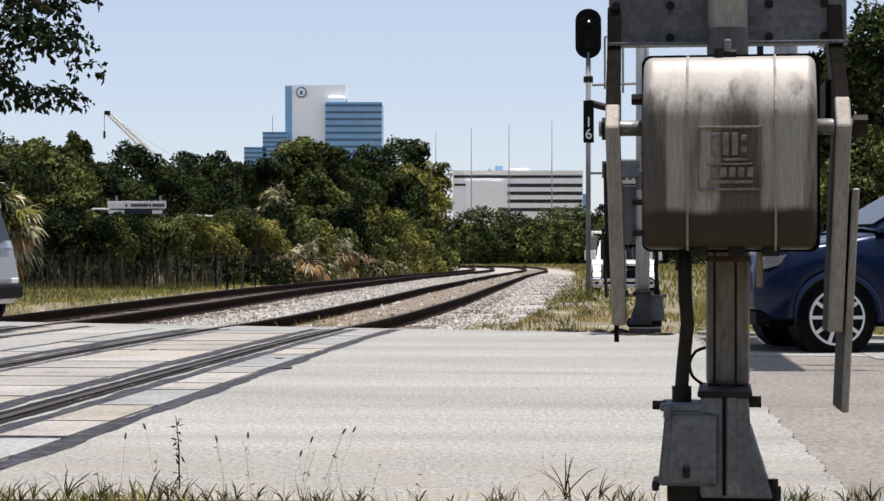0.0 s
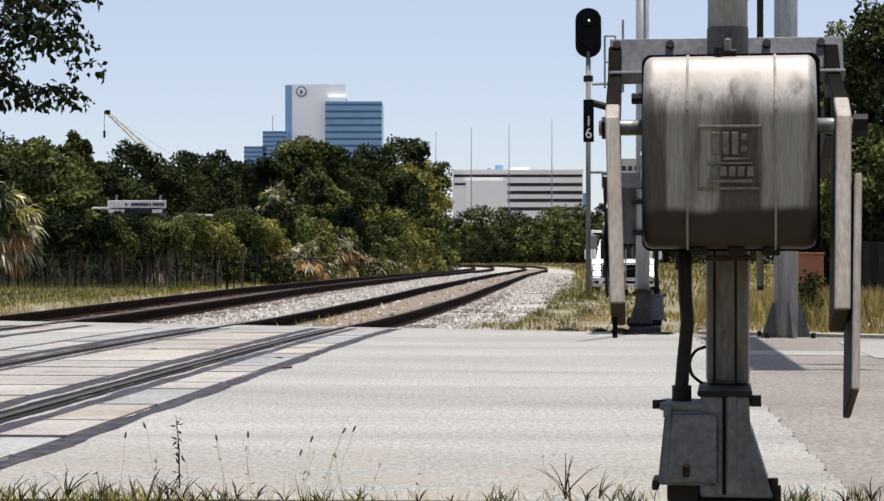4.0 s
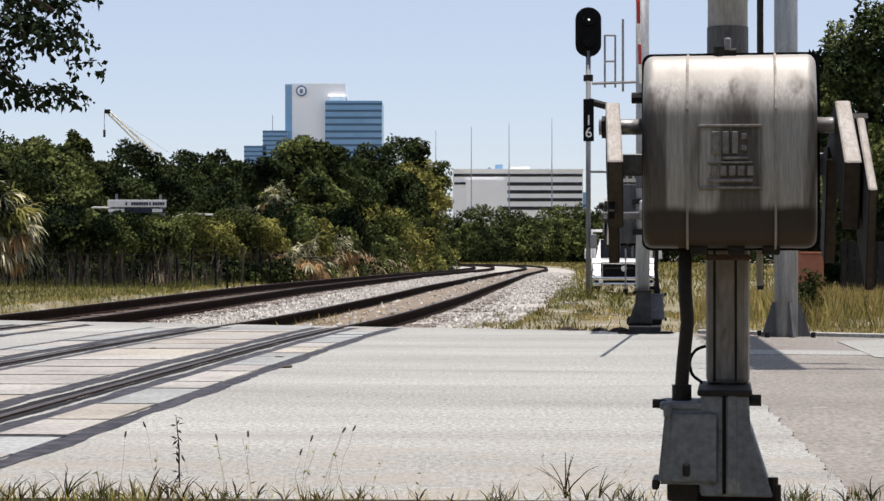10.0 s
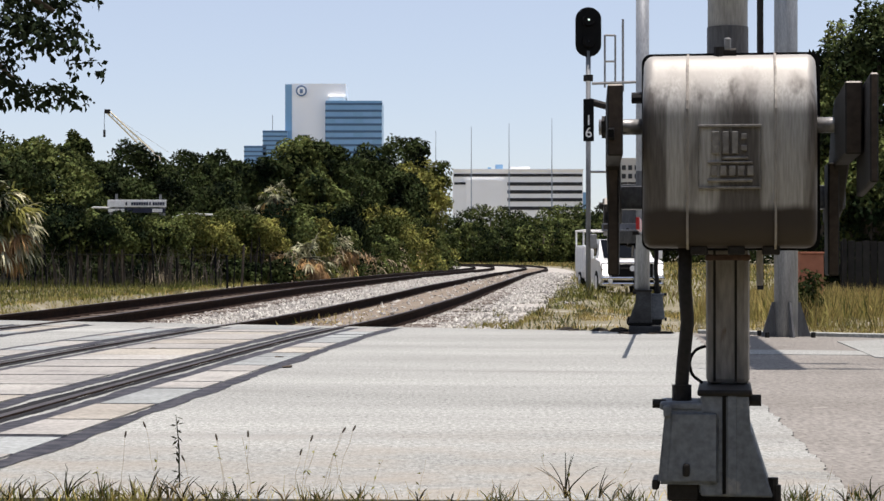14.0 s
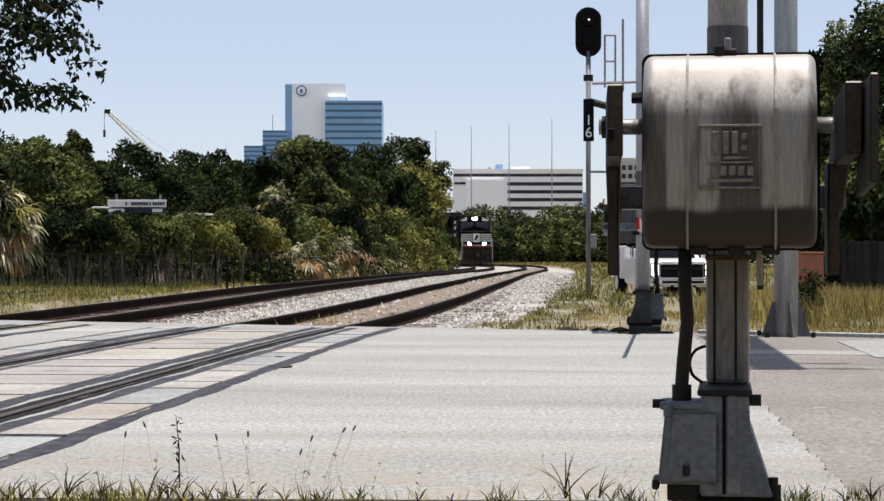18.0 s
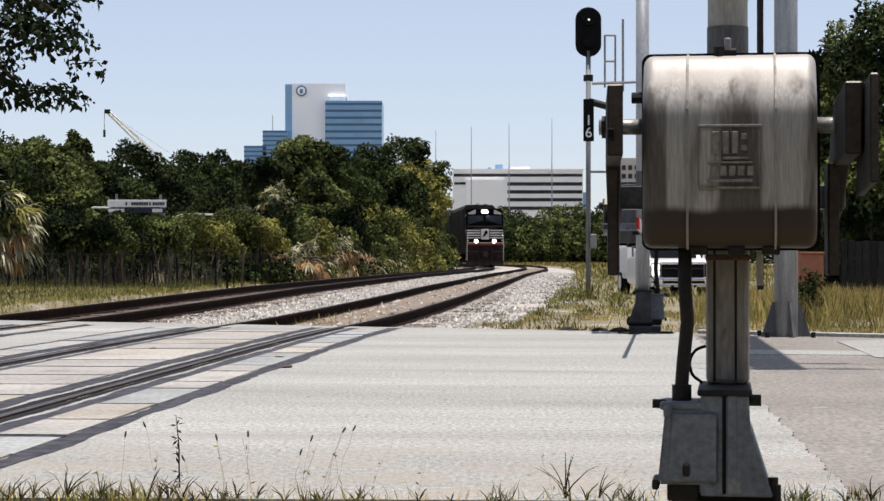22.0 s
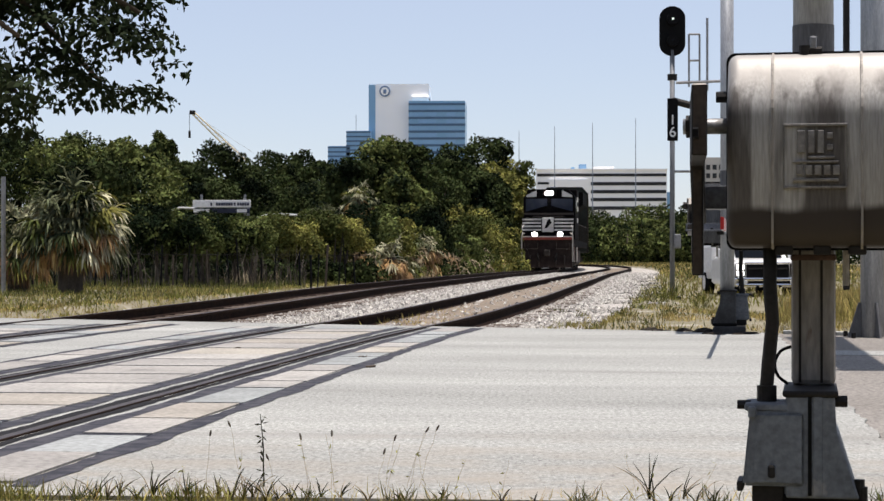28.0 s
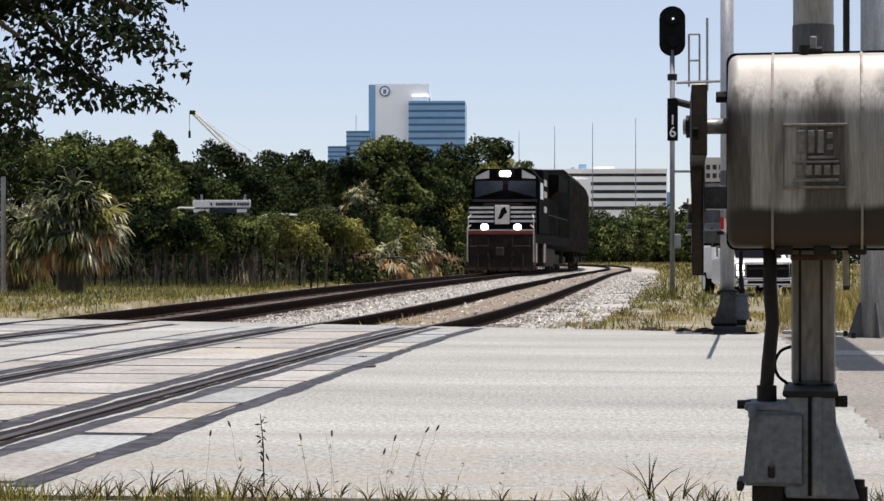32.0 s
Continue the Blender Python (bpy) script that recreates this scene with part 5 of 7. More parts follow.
    for i, (b, d, w, top) in enumerate(((830, 290, 10, 372), (870, 285, 10, 366), (905, 290, 9, 376), (945, 285, 10, 384), (985, 280, 9, 372), (1020, 275, 9, 362), (1060, 280, 10, 372), (1100, 275, 10, 366), (850, 262, 9, 400), (925, 265, 10, 392), (1000, 260, 10, 388), (1130, 262, 9, 380), (1180, 260, 10, 370), (1230, 260, 10, 380), (800, 300, 10, 385),
                                        (890, 255, 10, 405), (965, 252, 10, 400), (1045, 250, 10, 398), (1095, 250, 10, 400), (1280, 255, 10, 385), (1350, 250, 12, 380), (1420, 245, 12, 370))):
        build_tree("tree", bearing(b, d), d, w, height_to(top, d) * 1.05, "leaf_mid" if i % 3 else "leaf_dark", "distant dark green tree past the bend", 160 + i, 4200, 0.42, 0.0, 0.2, n=20, group="distant trees")
    # trees beside the gate
    for i, (b, d, w, top, mat) in enumerate(((1500, 62, 3.2, 12, "leaf_mid"), (1560, 60, 3.6, -25, "leaf_dark"), (1466, 66, 2.2, 78, "leaf_dark"), (1620, 62, 4.5, -40, "leaf_mid"), (1540, 57, 3.0, 200, "leaf_mid"), (1470, 70, 2.6, 260, "leaf_mid"), (1520, 72, 3.6, 300, "leaf_dark"), (1580, 70, 4.0, 330, "leaf_dark"))):
        build_tree("tree", bearing(b, d), d, w, height_to(top, d) * 1.05, mat, "dark leafy tree beyond the roadside grass", 190 + i, 10000, 0.19, 0.06, 0.2, n=26, group="trees by the road")
    # unseen trees added behind the camera to darken what the housing and cars reflect
    for i, x in enumerate((-75, -60, -47, -36, -26, -17, -9, 0, 8, 17, 26, 37, 50)):
        build_tree("tree", x, -13 - 3 * (i % 2), 11, 10, "leaf_dark", "large dark unseen tree added behind the camera to cut light", 230 + i, 5000, 0.5, 0.05, 0.3, n=26, group="verge trees")


def build_fence():
    ob = tagged(new("wire_fence"), "dark wire fence with vines along the track", "fence", "", "structure")
    for i in range(40):
        x = -15.0 + i * 0.265 + random.uniform(-0.12, 0.12)
        y = 50 + (x + 15.0) / 3
        part("post", rods([((x, y, -0.1), (x + random.uniform(-0.1, 0.1), y, random.uniform(0.55, 1.45)), random.uniform(0.012, 0.034))], 7), M["black"] if i % 4 else M["bark"], ob)
    for z in (0.93,):
        part("wire", rods([((-15.0, 50, z), (-4.5, 53.5, z - 0.05), 0.007)], 5), M["black"], ob)
    pole = thing("fence_pole", "plain grey metal pole beside the palm", "pole", pose(bearing(-151, 44), 44, -0.05))
    part("shaft", rods([((0, 0, 0), (0, 0, 2.75), 0.055)], 12), M["steel"], pole)


def build_brush():
    """Bare tangled stems under the hedge along the fence."""
    rng = np.random.RandomState(77)
    bm = bmesh.new()
    for i in range(330):
        x = rng.uniform(-16.0, -6.2)
        y = 50.6 + (x + 15.0) / 3 + rng.uniform(-0.4, 1.6)
        h, k, w = rng.uniform(0.25, 1.2), rng.normal(0, 0.16), rng.uniform(0.004, 0.012)
        rod(bm, (x, y, -0.1), (x + k * h * 0.5, y, h * 0.55), w, w * 0.8, 4)
        rod(bm, (x + k * h * 0.5, y, h * 0.55), (x + k * h * 0.5 + rng.normal(0, 0.13), y + rng.normal(0, 0.2), h), w * 0.8, w * 0.4, 4)
    tagged(part("bare_stems", bm, M["twig"], None, "tangled bare grey stems below the hedge"), "", "brush", "", "stuff")


def build_board_fence():
    ob = tagged(new("board_fence"), "dark weathered board fence beyond the tall grass", "fence", "", "structure")
    board = boxes([(-0.09, 0.09, -0.012, 0.012, 0.05, 1.62)], 0.004)
    me = bpy.data.meshes.new("board")
    board.to_mesh(me)
    board.free()
    me.materials.append(M["fence_dark"])
    for i in range(22):
        o = new("board", me)
        o.parent = ob
        o.matrix_basis = pose(10.7 + 0.195 * i, 51.0 - 0.03 * i, -0.36 + 0.02 * math.sin(2.3 * i), 0, 0, -8)
    for i in range(4):
        part("post", boxes([(10.65 + 1.36 * i, 10.75 + 1.36 * i, 50.86 - 0.2 * i, 50.96 - 0.2 * i, -0.5, 1.32)], 0.01), M["fence_dark"], ob)


M["twig"] = material("bare grey stems", (0.115, 0.10, 0.085), 0.9, second=(0.028, 0.024, 0.02), scale=2, island_tint=0.4)
M["fence_dark"] = material("dark weathered boards", (0.016, 0.015, 0.014), 0.9, second=(0.034, 0.031, 0.028), scale=3, random_tint=0.3)


def build_dead_fronds():
    """Dead palm fronds and split stems hanging over the foot of the trackside shrubs."""
    for name, mat, count, seed, label in (("dead_fronds", "straw", 900, 91, "pale dead fronds hanging over the track bank"), ("brown_fronds", "palm_dead", 500, 92, "brown dead fronds at the foot of the shrubs")):
        rng = np.random.RandomState(seed)
        m = count // 12
        y = 65 + 62 * rng.uniform(0, 1, m) ** 1.5
        x = np.interp(y, [65, 80, 100, 127], [bearing(492, 65), bearing(612, 80), bearing(712, 100), bearing(770, 127)]) + rng.normal(0, 0.25, m)
        z = rng.uniform(0.15, 1.25, m)
        k = np.repeat(np.arange(m), 12)
        pos = np.stack([x[k], y[k] - 1.0, z[k]], 1) + rng.normal(0, 0.04, (len(k), 3))
        d = np.stack([rng.normal(0, 0.6, len(k)), -np.abs(rng.normal(0.3, 0.4, len(k))), rng.normal(0.1, 0.5, len(k))], 1)
        L = rng.uniform(0.3, 0.75, len(k)) * (y[k] / 75)
        tagged(part(name, ribbons(name, pos, d, L * 0.09, L, M[mat], rng.uniform(0.5, 1.3, len(k)), seed), M[mat], None, label), "", "dead fronds", "", "stuff")


def build_crate():
    d = 45.0
    ob = thing("utility_box", "faded orange-red utility box in tall grass", "utility box", pose(bearing(1437, d), d, float(ground_z(np.array(8.7), np.array(d)))))
    part("body", boxes([(-0.28, 0.28, -0.2, 0.2, 0.0, 1.28)], 0.02), M["brick_red"], ob)
    part("lid", boxes([(-0.3, 0.3, -0.22, 0.22, 1.28, 1.33)], 0.01), M["brick_red"], ob)


def build_grass():
    grass_field("verge_grass", "sunlit yellow-green verge grass at the road edge", (-2.2, -0.85), (6.3, 6.62), 1300, 0.02, 0.11, 0.004, "grass_sun", 301, None, 0.06, 0.5)
    grass_field("verge_grass_dark", "green blades in the verge grass", (-2.2, -0.8), (6.3, 6.62), 380, 0.02, 0.12, 0.004, "grass_green", 310, None, 0.05, 0.5)
    grass_field("verge_grass_dry", "dry straw stalks at the road edge", (-2.2, 1.5), (6.3, 6.62), 500, 0.02, 0.11, 0.003, "grass_dry", 302, lean=0.6)
    grass_field("verge_tufts", "sparse tufts of grass in front of the road", (-0.9, 1.5), (6.35, 6.56), 520, 0.02, 0.10, 0.004, "grass_green", 313, None, 0.03, 0.6)
    far = lambda x, y: y > road_far(x) + 0.15
    off_bed = lambda x, y: far(x, y) & (x > np.interp(y, [20, 25, 35, 45, 60, 80, 100, 140], [0.0, 0.6, 1.6, 2.9, 4.3, 5.4, 7.0, 10.0]))
    grass_field("dry_grass", "dry yellow grass between ballast and roadside", (0.3, 5.0), (20, 34), 5000, 0.03, 0.14, 0.010, "grass_dry", 303, off_bed, 0.13, 0.45)
    grass_field("dry_grass_green", "green tufts in the roadside gravel", (0.3, 6.0), (20, 40), 2500, 0.04, 0.16, 0.010, "grass_green", 304, off_bed, 0.18, 0.4)
    grass_field("tall_grass", "tall dry grass by the poles", (2.4, 14), (22, 54), 46000, 0.12, 0.60, 0.008, "grass_dry", 305, lambda x, y: off_bed(x, y) & (x > 0.155 * y - 0.6), 0.5, 0.25)
    grass_field("tall_green_grass", "tall green weeds by the poles", (2.4, 14), (22, 54), 7000, 0.1, 0.6, 0.011, "grass_green", 306, lambda x, y: off_bed(x, y) & (x > 0.155 * y - 0.6), 0.5, 0.3)
    grass_field("tall_olive_grass", "tall yellow-green grass by the poles", (2.4, 14), (22, 54), 26000, 0.08, 0.45, 0.009, "grass_sun", 316, lambda x, y: off_bed(x, y) & (x > 0.155 * y - 0.6), 0.5, 0.3)
    grass_field("far_grass", "sunlit grass past the bend", (4, 26), (45, 150), 16000, 0.08, 0.3, 0.04, "grass_sun", 307, off_bed, 0.0, 0.3)
    grass_field("left_grass", "sunlit yellow-green grass along the track", (-20, -6.2), (26, 52), 20000, 0.03, 0.12, 0.016, "grass_sun", 308, lambda x, y: x < np.interp(y, [20, 27, 35, 50, 66], [-8.6, -8.0, -7.2, -6.2, -5.4]), 0.0, 0.4)
    grass_field("left_grass_green", "green weeds along the fence", (-20, -6.2), (30, 52), 9000, 0.04, 0.2, 0.016, "grass_green", 314, lambda x, y: x < np.interp(y, [20, 27, 35, 50, 66], [-8.6, -8.0, -7.2, -6.2, -5.4]), 0.4, 0.4)
    grass_field("fence_foot_grass", "dark tangled grass below the hedge", (-19, -6.5), (50, 60), 8000, 0.08, 0.32, 0.018, "grass_green", 315, lambda x, y: x < -6.6 + (y - 50) * 0.12, 0.5, 0.5)
    grass_field("left_grass_dry", "dry grass along the fence", (-20, -6.2), (26, 56), 7000, 0.05, 0.22, 0.016, "grass_sun", 309, lambda x, y: x < np.interp(y, [20, 27, 35, 50, 66], [-8.6, -8.0, -7.2, -6.2, -5.4]), 0.5, 0.4)
    grass_field("track_weeds", "weeds growing between the rails", (-2.4, 1.0), (23.2, 36), 2600, 0.03, 0.16, 0.012, "grass_dry", 311, lambda x, y: (far(x, y)) & (np.abs(x - np.interp(y, [22, 27, 35, 45], [-2.12, -1.6, -0.55, 0.55])) < 0.65), 0.16, 0.5)
    grass_field("edge_weeds", "green weeds along the far road edge", (-4.2, 3.4), (21.0, 25.4), 1500, 0.03, 0.14, 0.012, "grass_green", 312, lambda x, y: (y > road_far(x) + 0.05) & (y < road_far(x) + 0.5), 0.2, 0.5)
    grass_field("dead_brush", "pale dead stalks below the hedge", (bearing(150, 53), bearing(310, 53)), (53.2, 55.0), 90, 0.2, 0.7, 0.016, "straw", 330, None, 0.3, 0.35)
    grass_field("dead_brush", "pale dead fronds beside the track", (bearing(465, 66), bearing(640, 80)), (65.2, 80), 700, 0.2, 0.8, 0.03, "straw", 331, lambda x, y: np.abs(x - np.interp(y, [65, 80], [bearing(470, 66), bearing(640, 80)])) < 0.5, 0.25, 0.5)
    grass_field("roadside_lawn", "short green grass along the kerb", (4.3, 10), (18.5, 25), 9000, 0.03, 0.10, 0.012, "grass_sun", 332, lambda x, y: (y > road_far(x) + 0.75) & (y < road_far(x) + 3.6), 0.0, 0.5)
    edge = lambda y: np.interp(y, [t[0] for t in LEFT_TRACK], [t[1] for t in LEFT_TRACK])
    grass_field("shoulder_grass", "olive and tan grass creeping to the rail", (-12, -3), (24.5, 62), 26000, 0.06, 0.16, 0.016, "grass_sun", 335, lambda x, y: (y > road_far(x) + 0.4) & (x < edge(y) - 1.0) & (x > edge(y) - 3.4), 0.3, 0.5)
    grass_field("shoulder_dry", "tan dead grass beside the rail", (-12, -3), (24.5, 62), 14000, 0.05, 0.14, 0.016, "grass_dry", 336, lambda x, y: (y > road_far(x) + 0.4) & (x < edge(y) - 0.95) & (x > edge(y) - 3.4), 0.3, 0.6)
    clear = lambda x, y: np.abs(x - np.interp(y, [t[0] for t in LEFT_TRACK], [t[1] for t in LEFT_TRACK]) - 1.9) > 4.6
    grass_field("bend_grass", "rough tan and green grass round the bend of the track", (-16, 30), (95, 245), 16000, 0.12, 0.4, 0.07, "grass_green", 333, clear, 0.0, 0.4)
    grass_field("bend_grass_dry", "dry grass round the bend of the track", (-16, 30), (95, 245), 12000, 0.12, 0.4, 0.07, "grass_dry", 334, clear, 0.0, 0.4)
    for i, (x, y, h, n) in enumerate(((3.75, 45.8, 0.55, 130), (3.35, 43.5, 0.35, 90), (2.9, 39.0, 0.25, 80))):
        grass_field("weed_clump", "loose tall weeds at the signal's foot", (x - 0.6, x + 0.6), (y - 1.2, y + 1.2), n, 0.15, h * 1.3, 0.016, "grass_green", 320 + i, None, 0.14, 0.7)
        grass_field("weed_clump", "pale dry weeds at the signal's foot", (x - 0.7, x + 0.7), (y - 1.5, y + 1.5), n, 0.1, h, 0.014, "grass_sun", 325 + i, None, 0.16, 0.7)
    right = lambda y: np.interp(y, [t[0] for t in RIGHT_TRACK], [t[1] for t in RIGHT_TRACK])
    patch = lambda x, y: (y > road_far(x) + 0.12) & (x - right(y) > 1.5 + 0.5 * np.sin(1.1 * y + 0.8 * x)) & (x - right(y) < 5.0) & (np.sin(1.7 * y + 2.3 * x) + np.sin(2.9 * x - 1.3 * y + 1.0) > -0.35)
    grass_field("shoulder_tufts", "olive tufts growing through the gravel shoulder", (0.0, 7.0), (20.5, 60), 9000, 0.03, 0.17, 0.012, "grass_sun", 340, patch, 0.11, 0.6)
    grass_field("shoulder_weeds", "darker green weeds in the gravel shoulder", (0.0, 7.0), (20.5, 60), 5000, 0.04, 0.2, 0.012, "grass_green", 341, patch, 0.09, 0.6)


def build_weed(x, y, h, lean, seed, label, leaves=10):
    rng = random.Random(seed)
    ob = thing("weed", label, "weed", pose(x, y, -0.05), "verge weeds")
    pts = [(lean * (k / 5) ** 1.4 + rng.uniform(-0.004, 0.004), rng.uniform(-0.01, 0.01), h * k / 5) for k in range(6)]
    part("stem", tube(pts, [0.0008, 0.0008, 0.0007, 0.0006, 0.0006, 0.0005] if leaves < 8 else [0.0036, 0.0032, 0.003, 0.0026, 0.002, 0.0012], 5), M["straw" if leaves < 8 else "grass_shade"], ob)
    n = leaves
    k = np.random.RandomState(seed).uniform(0.2, 1, n)
    pos = np.stack([lean * k**2, np.zeros(n), h * k], 1)
    d = np.random.RandomState(seed + 1).normal(size=(n, 3)) + np.array([0, 0, 0.3])
    if leaves < 3:
        head = bmesh.new()
        bmesh.ops.create_uvsphere(head, u_segments=8, v_segments=6, radius=1.0, matrix=Matrix.Translation((lean, 0, h)) @ Matrix.Rotation(math.atan2(lean * 2, h), 4, "Y") @ Matrix.Diagonal((0.0038, 0.0038, 0.013, 1)))
        part("seed_head", head, M["bark"], ob, "dark seed head", True)
        return
    part("leaves", quads("leaves", pos, d, np.full(n, 0.009 if n > 10 else 0.006), np.full(n, 0.028 if n > 10 else 0.024), M["grass_shade" if n > 10 else "grass_sun"]), M["grass_green"], ob)


def build_tuft(x, y, h, n, seed, label):
    """A few long arching grass blades from one root."""
    rng = random.Random(seed)
    ob = thing("grass_tuft", label, "grass", pose(x, y, -0.01), "verge tufts")
    for k in range(n):
        a, ln = rng.uniform(-1.0, 1.0), h * rng.uniform(0.55, 1.1)
        pts = [(a * ln * 0.75 * (s / 5) ** 1.7, rng.uniform(-0.3, 0.3) * ln * s / 5, ln * (s / 5) * (1 - 0.25 * abs(a) * s / 5)) for s in range(6)]
        part("blade", tube(pts, [0.0022, 0.0026, 0.0024, 0.002, 0.0014, 0.0004], 4), M["grass_shade" if rng.random() < 0.75 else "straw"], ob)


def build_tufts():
    rows = ((15, 0.12, 8), (38, 0.10, 6), (60, 0.09, 7), (90, 0.08, 6), (118, 0.13, 9), (178, 0.10, 6), (150, 0.06, 6), (200, 0.09, 7), (236, 0.09, 7), (262, 0.13, 7), (282, 0.12, 5), (300, 0.11, 9), (322, 0.13, 5), (368, 0.09, 5), (420, 0.08, 5), (345, 0.06, 6), (392, 0.05, 5), (455, 0.07, 6), (505, 0.08, 5), (560, 0.05, 5), (640, 0.06, 5), (742, 0.07, 6), (800, 0.04, 4),
            (1003, 0.17, 6), (1012, 0.15, 3), (1040, 0.08, 5), (1062, 0.13, 4), (1085, 0.11, 3), (1118, 0.08, 3), (1432, 0.08, 5), (1500, 0.07, 6), (1545, 0.09, 7))
    for i, (bx, h, n) in enumerate(rows):
        y = 6.5 + 0.05 * (i % 3)
        build_tuft(bearing(bx, y), y, h, n, 500 + i, "sparse arching grass blades at the road edge")


def build_weeds():
    def at(bx, top, d):
        s = 3396 / d
        return (bx - 784) / s, d, 0.88 + (456 - top) / s
    rows = ((318, 735, 6.9, -0.01, 24), (270, 800, 6.8, 0.02, 6), (535, 790, 6.8, 0.05, 6), (575, 765, 6.9, 0.06, 4), (740, 815, 6.7, 0.03, 5), (445, 770, 6.9, -0.03, 6), (405, 775, 7.0, -0.05, 5),
            (1010, 815, 6.65, -0.01, 4), (1085, 820, 6.6, 0.07, 3), (985, 805, 6.6, -0.05, 3), (160, 830, 6.7, 0.03, 5), (610, 800, 6.8, -0.04, 5), (655, 815, 6.8, 0.05, 5), (1455, 825, 6.5, 0.04, 3),
            (281, 753, 6.9, -0.05, 1), (440, 769, 6.9, 0.0, 1), (399, 775, 6.85, -0.03, 2), (533, 777, 6.85, 0.04, 1), (571, 762, 6.9, 0.08, 1), (594, 759, 6.9, 0.07, 2), (519, 801, 6.8, 0.03, 1), (213, 770, 6.85, 0.02, 1), (345, 812, 6.75, -0.04, 2))
    for i, (bx, by, d, lean, n) in enumerate(rows):
        x, y, h = at(bx, by, d)
        build_weed(x, y, max(h, 0.05), lean, 400 + i, "thin dry weed stalk on the verge", n)


def build_debris():
    """Dry leaves and a clod lying on the concrete."""
    for i, (x, y, s) in enumerate(((-1.34, 15.75, 0.05), (-1.16, 14.4, 0.07), (-2.6, 17.2, 0.04))):
        rng = random.Random(600 + i)
        bm = bmesh.new()
        n = 9
        top = [bm.verts.new((s * rng.uniform(0.7, 1.1) * math.cos(2 * math.pi * k / n), 0.6 * s * rng.uniform(0.7, 1.1) * math.sin(2 * math.pi * k / n), rng.uniform(0.006, 0.02))) for k in range(n)]
        low = [bm.verts.new((v.co.x * 0.9, v.co.y * 0.9, 0.0)) for v in top]
        bm.faces.new(top)
        for k in range(n):
            bm.faces.new((top[k], top[(k + 1) % n], low[(k + 1) % n], low[k]))
        ob = part("dry_leaf", bm, M["bark"], None, "small dark dry leaf lying on the road")
        ob.matrix_basis = pose(x, y, 0.001, 0, 0, rng.uniform(0, 180))
        tagged(ob, "", "leaf", "leaves on the road")


def build_lumps():
    """Small dark lumps along the far road edge and round the gate's foot."""
    rng = random.Random(71)
    for b, d, r in [(992, 21.9, 0.05), (1004, 21.8, 0.07), (1020, 21.7, 0.06), (1033, 21.7, 0.045), (1062, 21.55, 0.08), (1075, 21.5, 0.05), (1090, 21.4, 0.07), (1101, 21.3, 0.09), (1112, 20.78, 0.07), (1124, 20.7, 0.06),
                    (1160, 20.72, 0.06), (1172, 20.8, 0.07), (1184, 20.9, 0.06), (1198, 21.0, 0.04)]:
        bm = bmesh.new()
        bmesh.ops.create_icosphere(bm, subdivisions=2, radius=1.0)
        for v in bm.verts:
            v.co *= rng.uniform(0.75, 1.2)
            v.co = Vector((v.co.x * r * 1.5, v.co.y * r, max(v.co.z, -0.4) * r * 0.75))
        ob = part("soil_clod", bm, M["clod"], None, "small dark lump at the road edge")
        x = bearing(b, d)
        ob.matrix_basis = pose(x, d, float(ground_z(np.array(x), np.array(d))) + r * 0.2, 0, 0, rng.uniform(-30, 30))
        tagged(ob, "", "clod", "clods at the road edge")


M["clod"] = material("dark brown lump", (0.035, 0.029, 0.022), 0.95, second=(0.016, 0.013, 0.011), scale=14, fine=40)


def build_stones():
    """Loose ballast between the tracks and down the shoulder."""
    rng = np.random.RandomState(9)
    base = np.array([[1, 0, 0], [-1, 0, 0], [0, 1, 0], [0, -1, 0], [0, 0, 1], [0, 0, -1]], float)
    tri = [(0, 2, 4), (2, 1, 4), (1, 3, 4), (3, 0, 4), (2, 0, 5), (1, 2, 5), (3, 1, 5), (0, 3, 5)]
    n = 46000
    d = 22.8 + (105 - 22.8) * rng.uniform(0, 1, n) ** 1.9
    u = rng.uniform(0, 1, n)
    pick = rng.uniform(0, 1, n)
    V, F = [], []
    for i in range(n):
        if pick[i] < 0.012:
            a, b = spline(RIGHT_TRACK, d[i]) - 0.62, spline(RIGHT_TRACK, d[i]) + 0.62
        elif pick[i] < 0.5:
            a, b = spline(LEFT_TRACK, d[i]) + 0.9, spline(RIGHT_TRACK, d[i]) - 0.85
        elif pick[i] < 0.92:
            a, b = spline(RIGHT_TRACK, d[i]) + 0.85, spline(RIGHT_TRACK, d[i]) + 3.3
        else:
            a, b = spline(LEFT_TRACK, d[i]) - 2.2, spline(LEFT_TRACK, d[i]) - 0.8
        x = a + (b - a) * (u[i] ** 1.5 if 0.5 <= pick[i] < 0.92 else u[i])
        if d[i] < road_far(x) + 0.1:
            continue
        # the shoulder thins out in patches towards the grass
        if 0.5 <= pick[i] < 0.92 and x - spline(RIGHT_TRACK, d[i]) > 2.15 + 0.5 * math.sin(1.3 * d[i] + 1.1 * x) + 0.35 * math.sin(3.7 * x - 0.9 * d[i]):
            continue
        z = spline(HEIGHT, d[i]) - (0.13 if pick[i] < 0.012 else 0.185)
        r = rng.uniform(0.016, 0.042) * (1 + max(0, d[i] - 45) / 60)
        off = len(V)
        m = rng.normal(size=(3, 3)) * 0.35 + np.eye(3)
        V.extend((base @ m * np.array([1, 1, 0.8]) * r + np.array([x, d[i], z])).tolist())
        F.extend([(p + off, q + off, t + off) for p, q, t in tri])
    ob = part("ballast_stones", raw("ballast_stones", V, F, M["stone"]), M["stone"], None, "loose pale grey ballast stones between the tracks")
    tagged(ob, "", "ballast", "", "stuff")


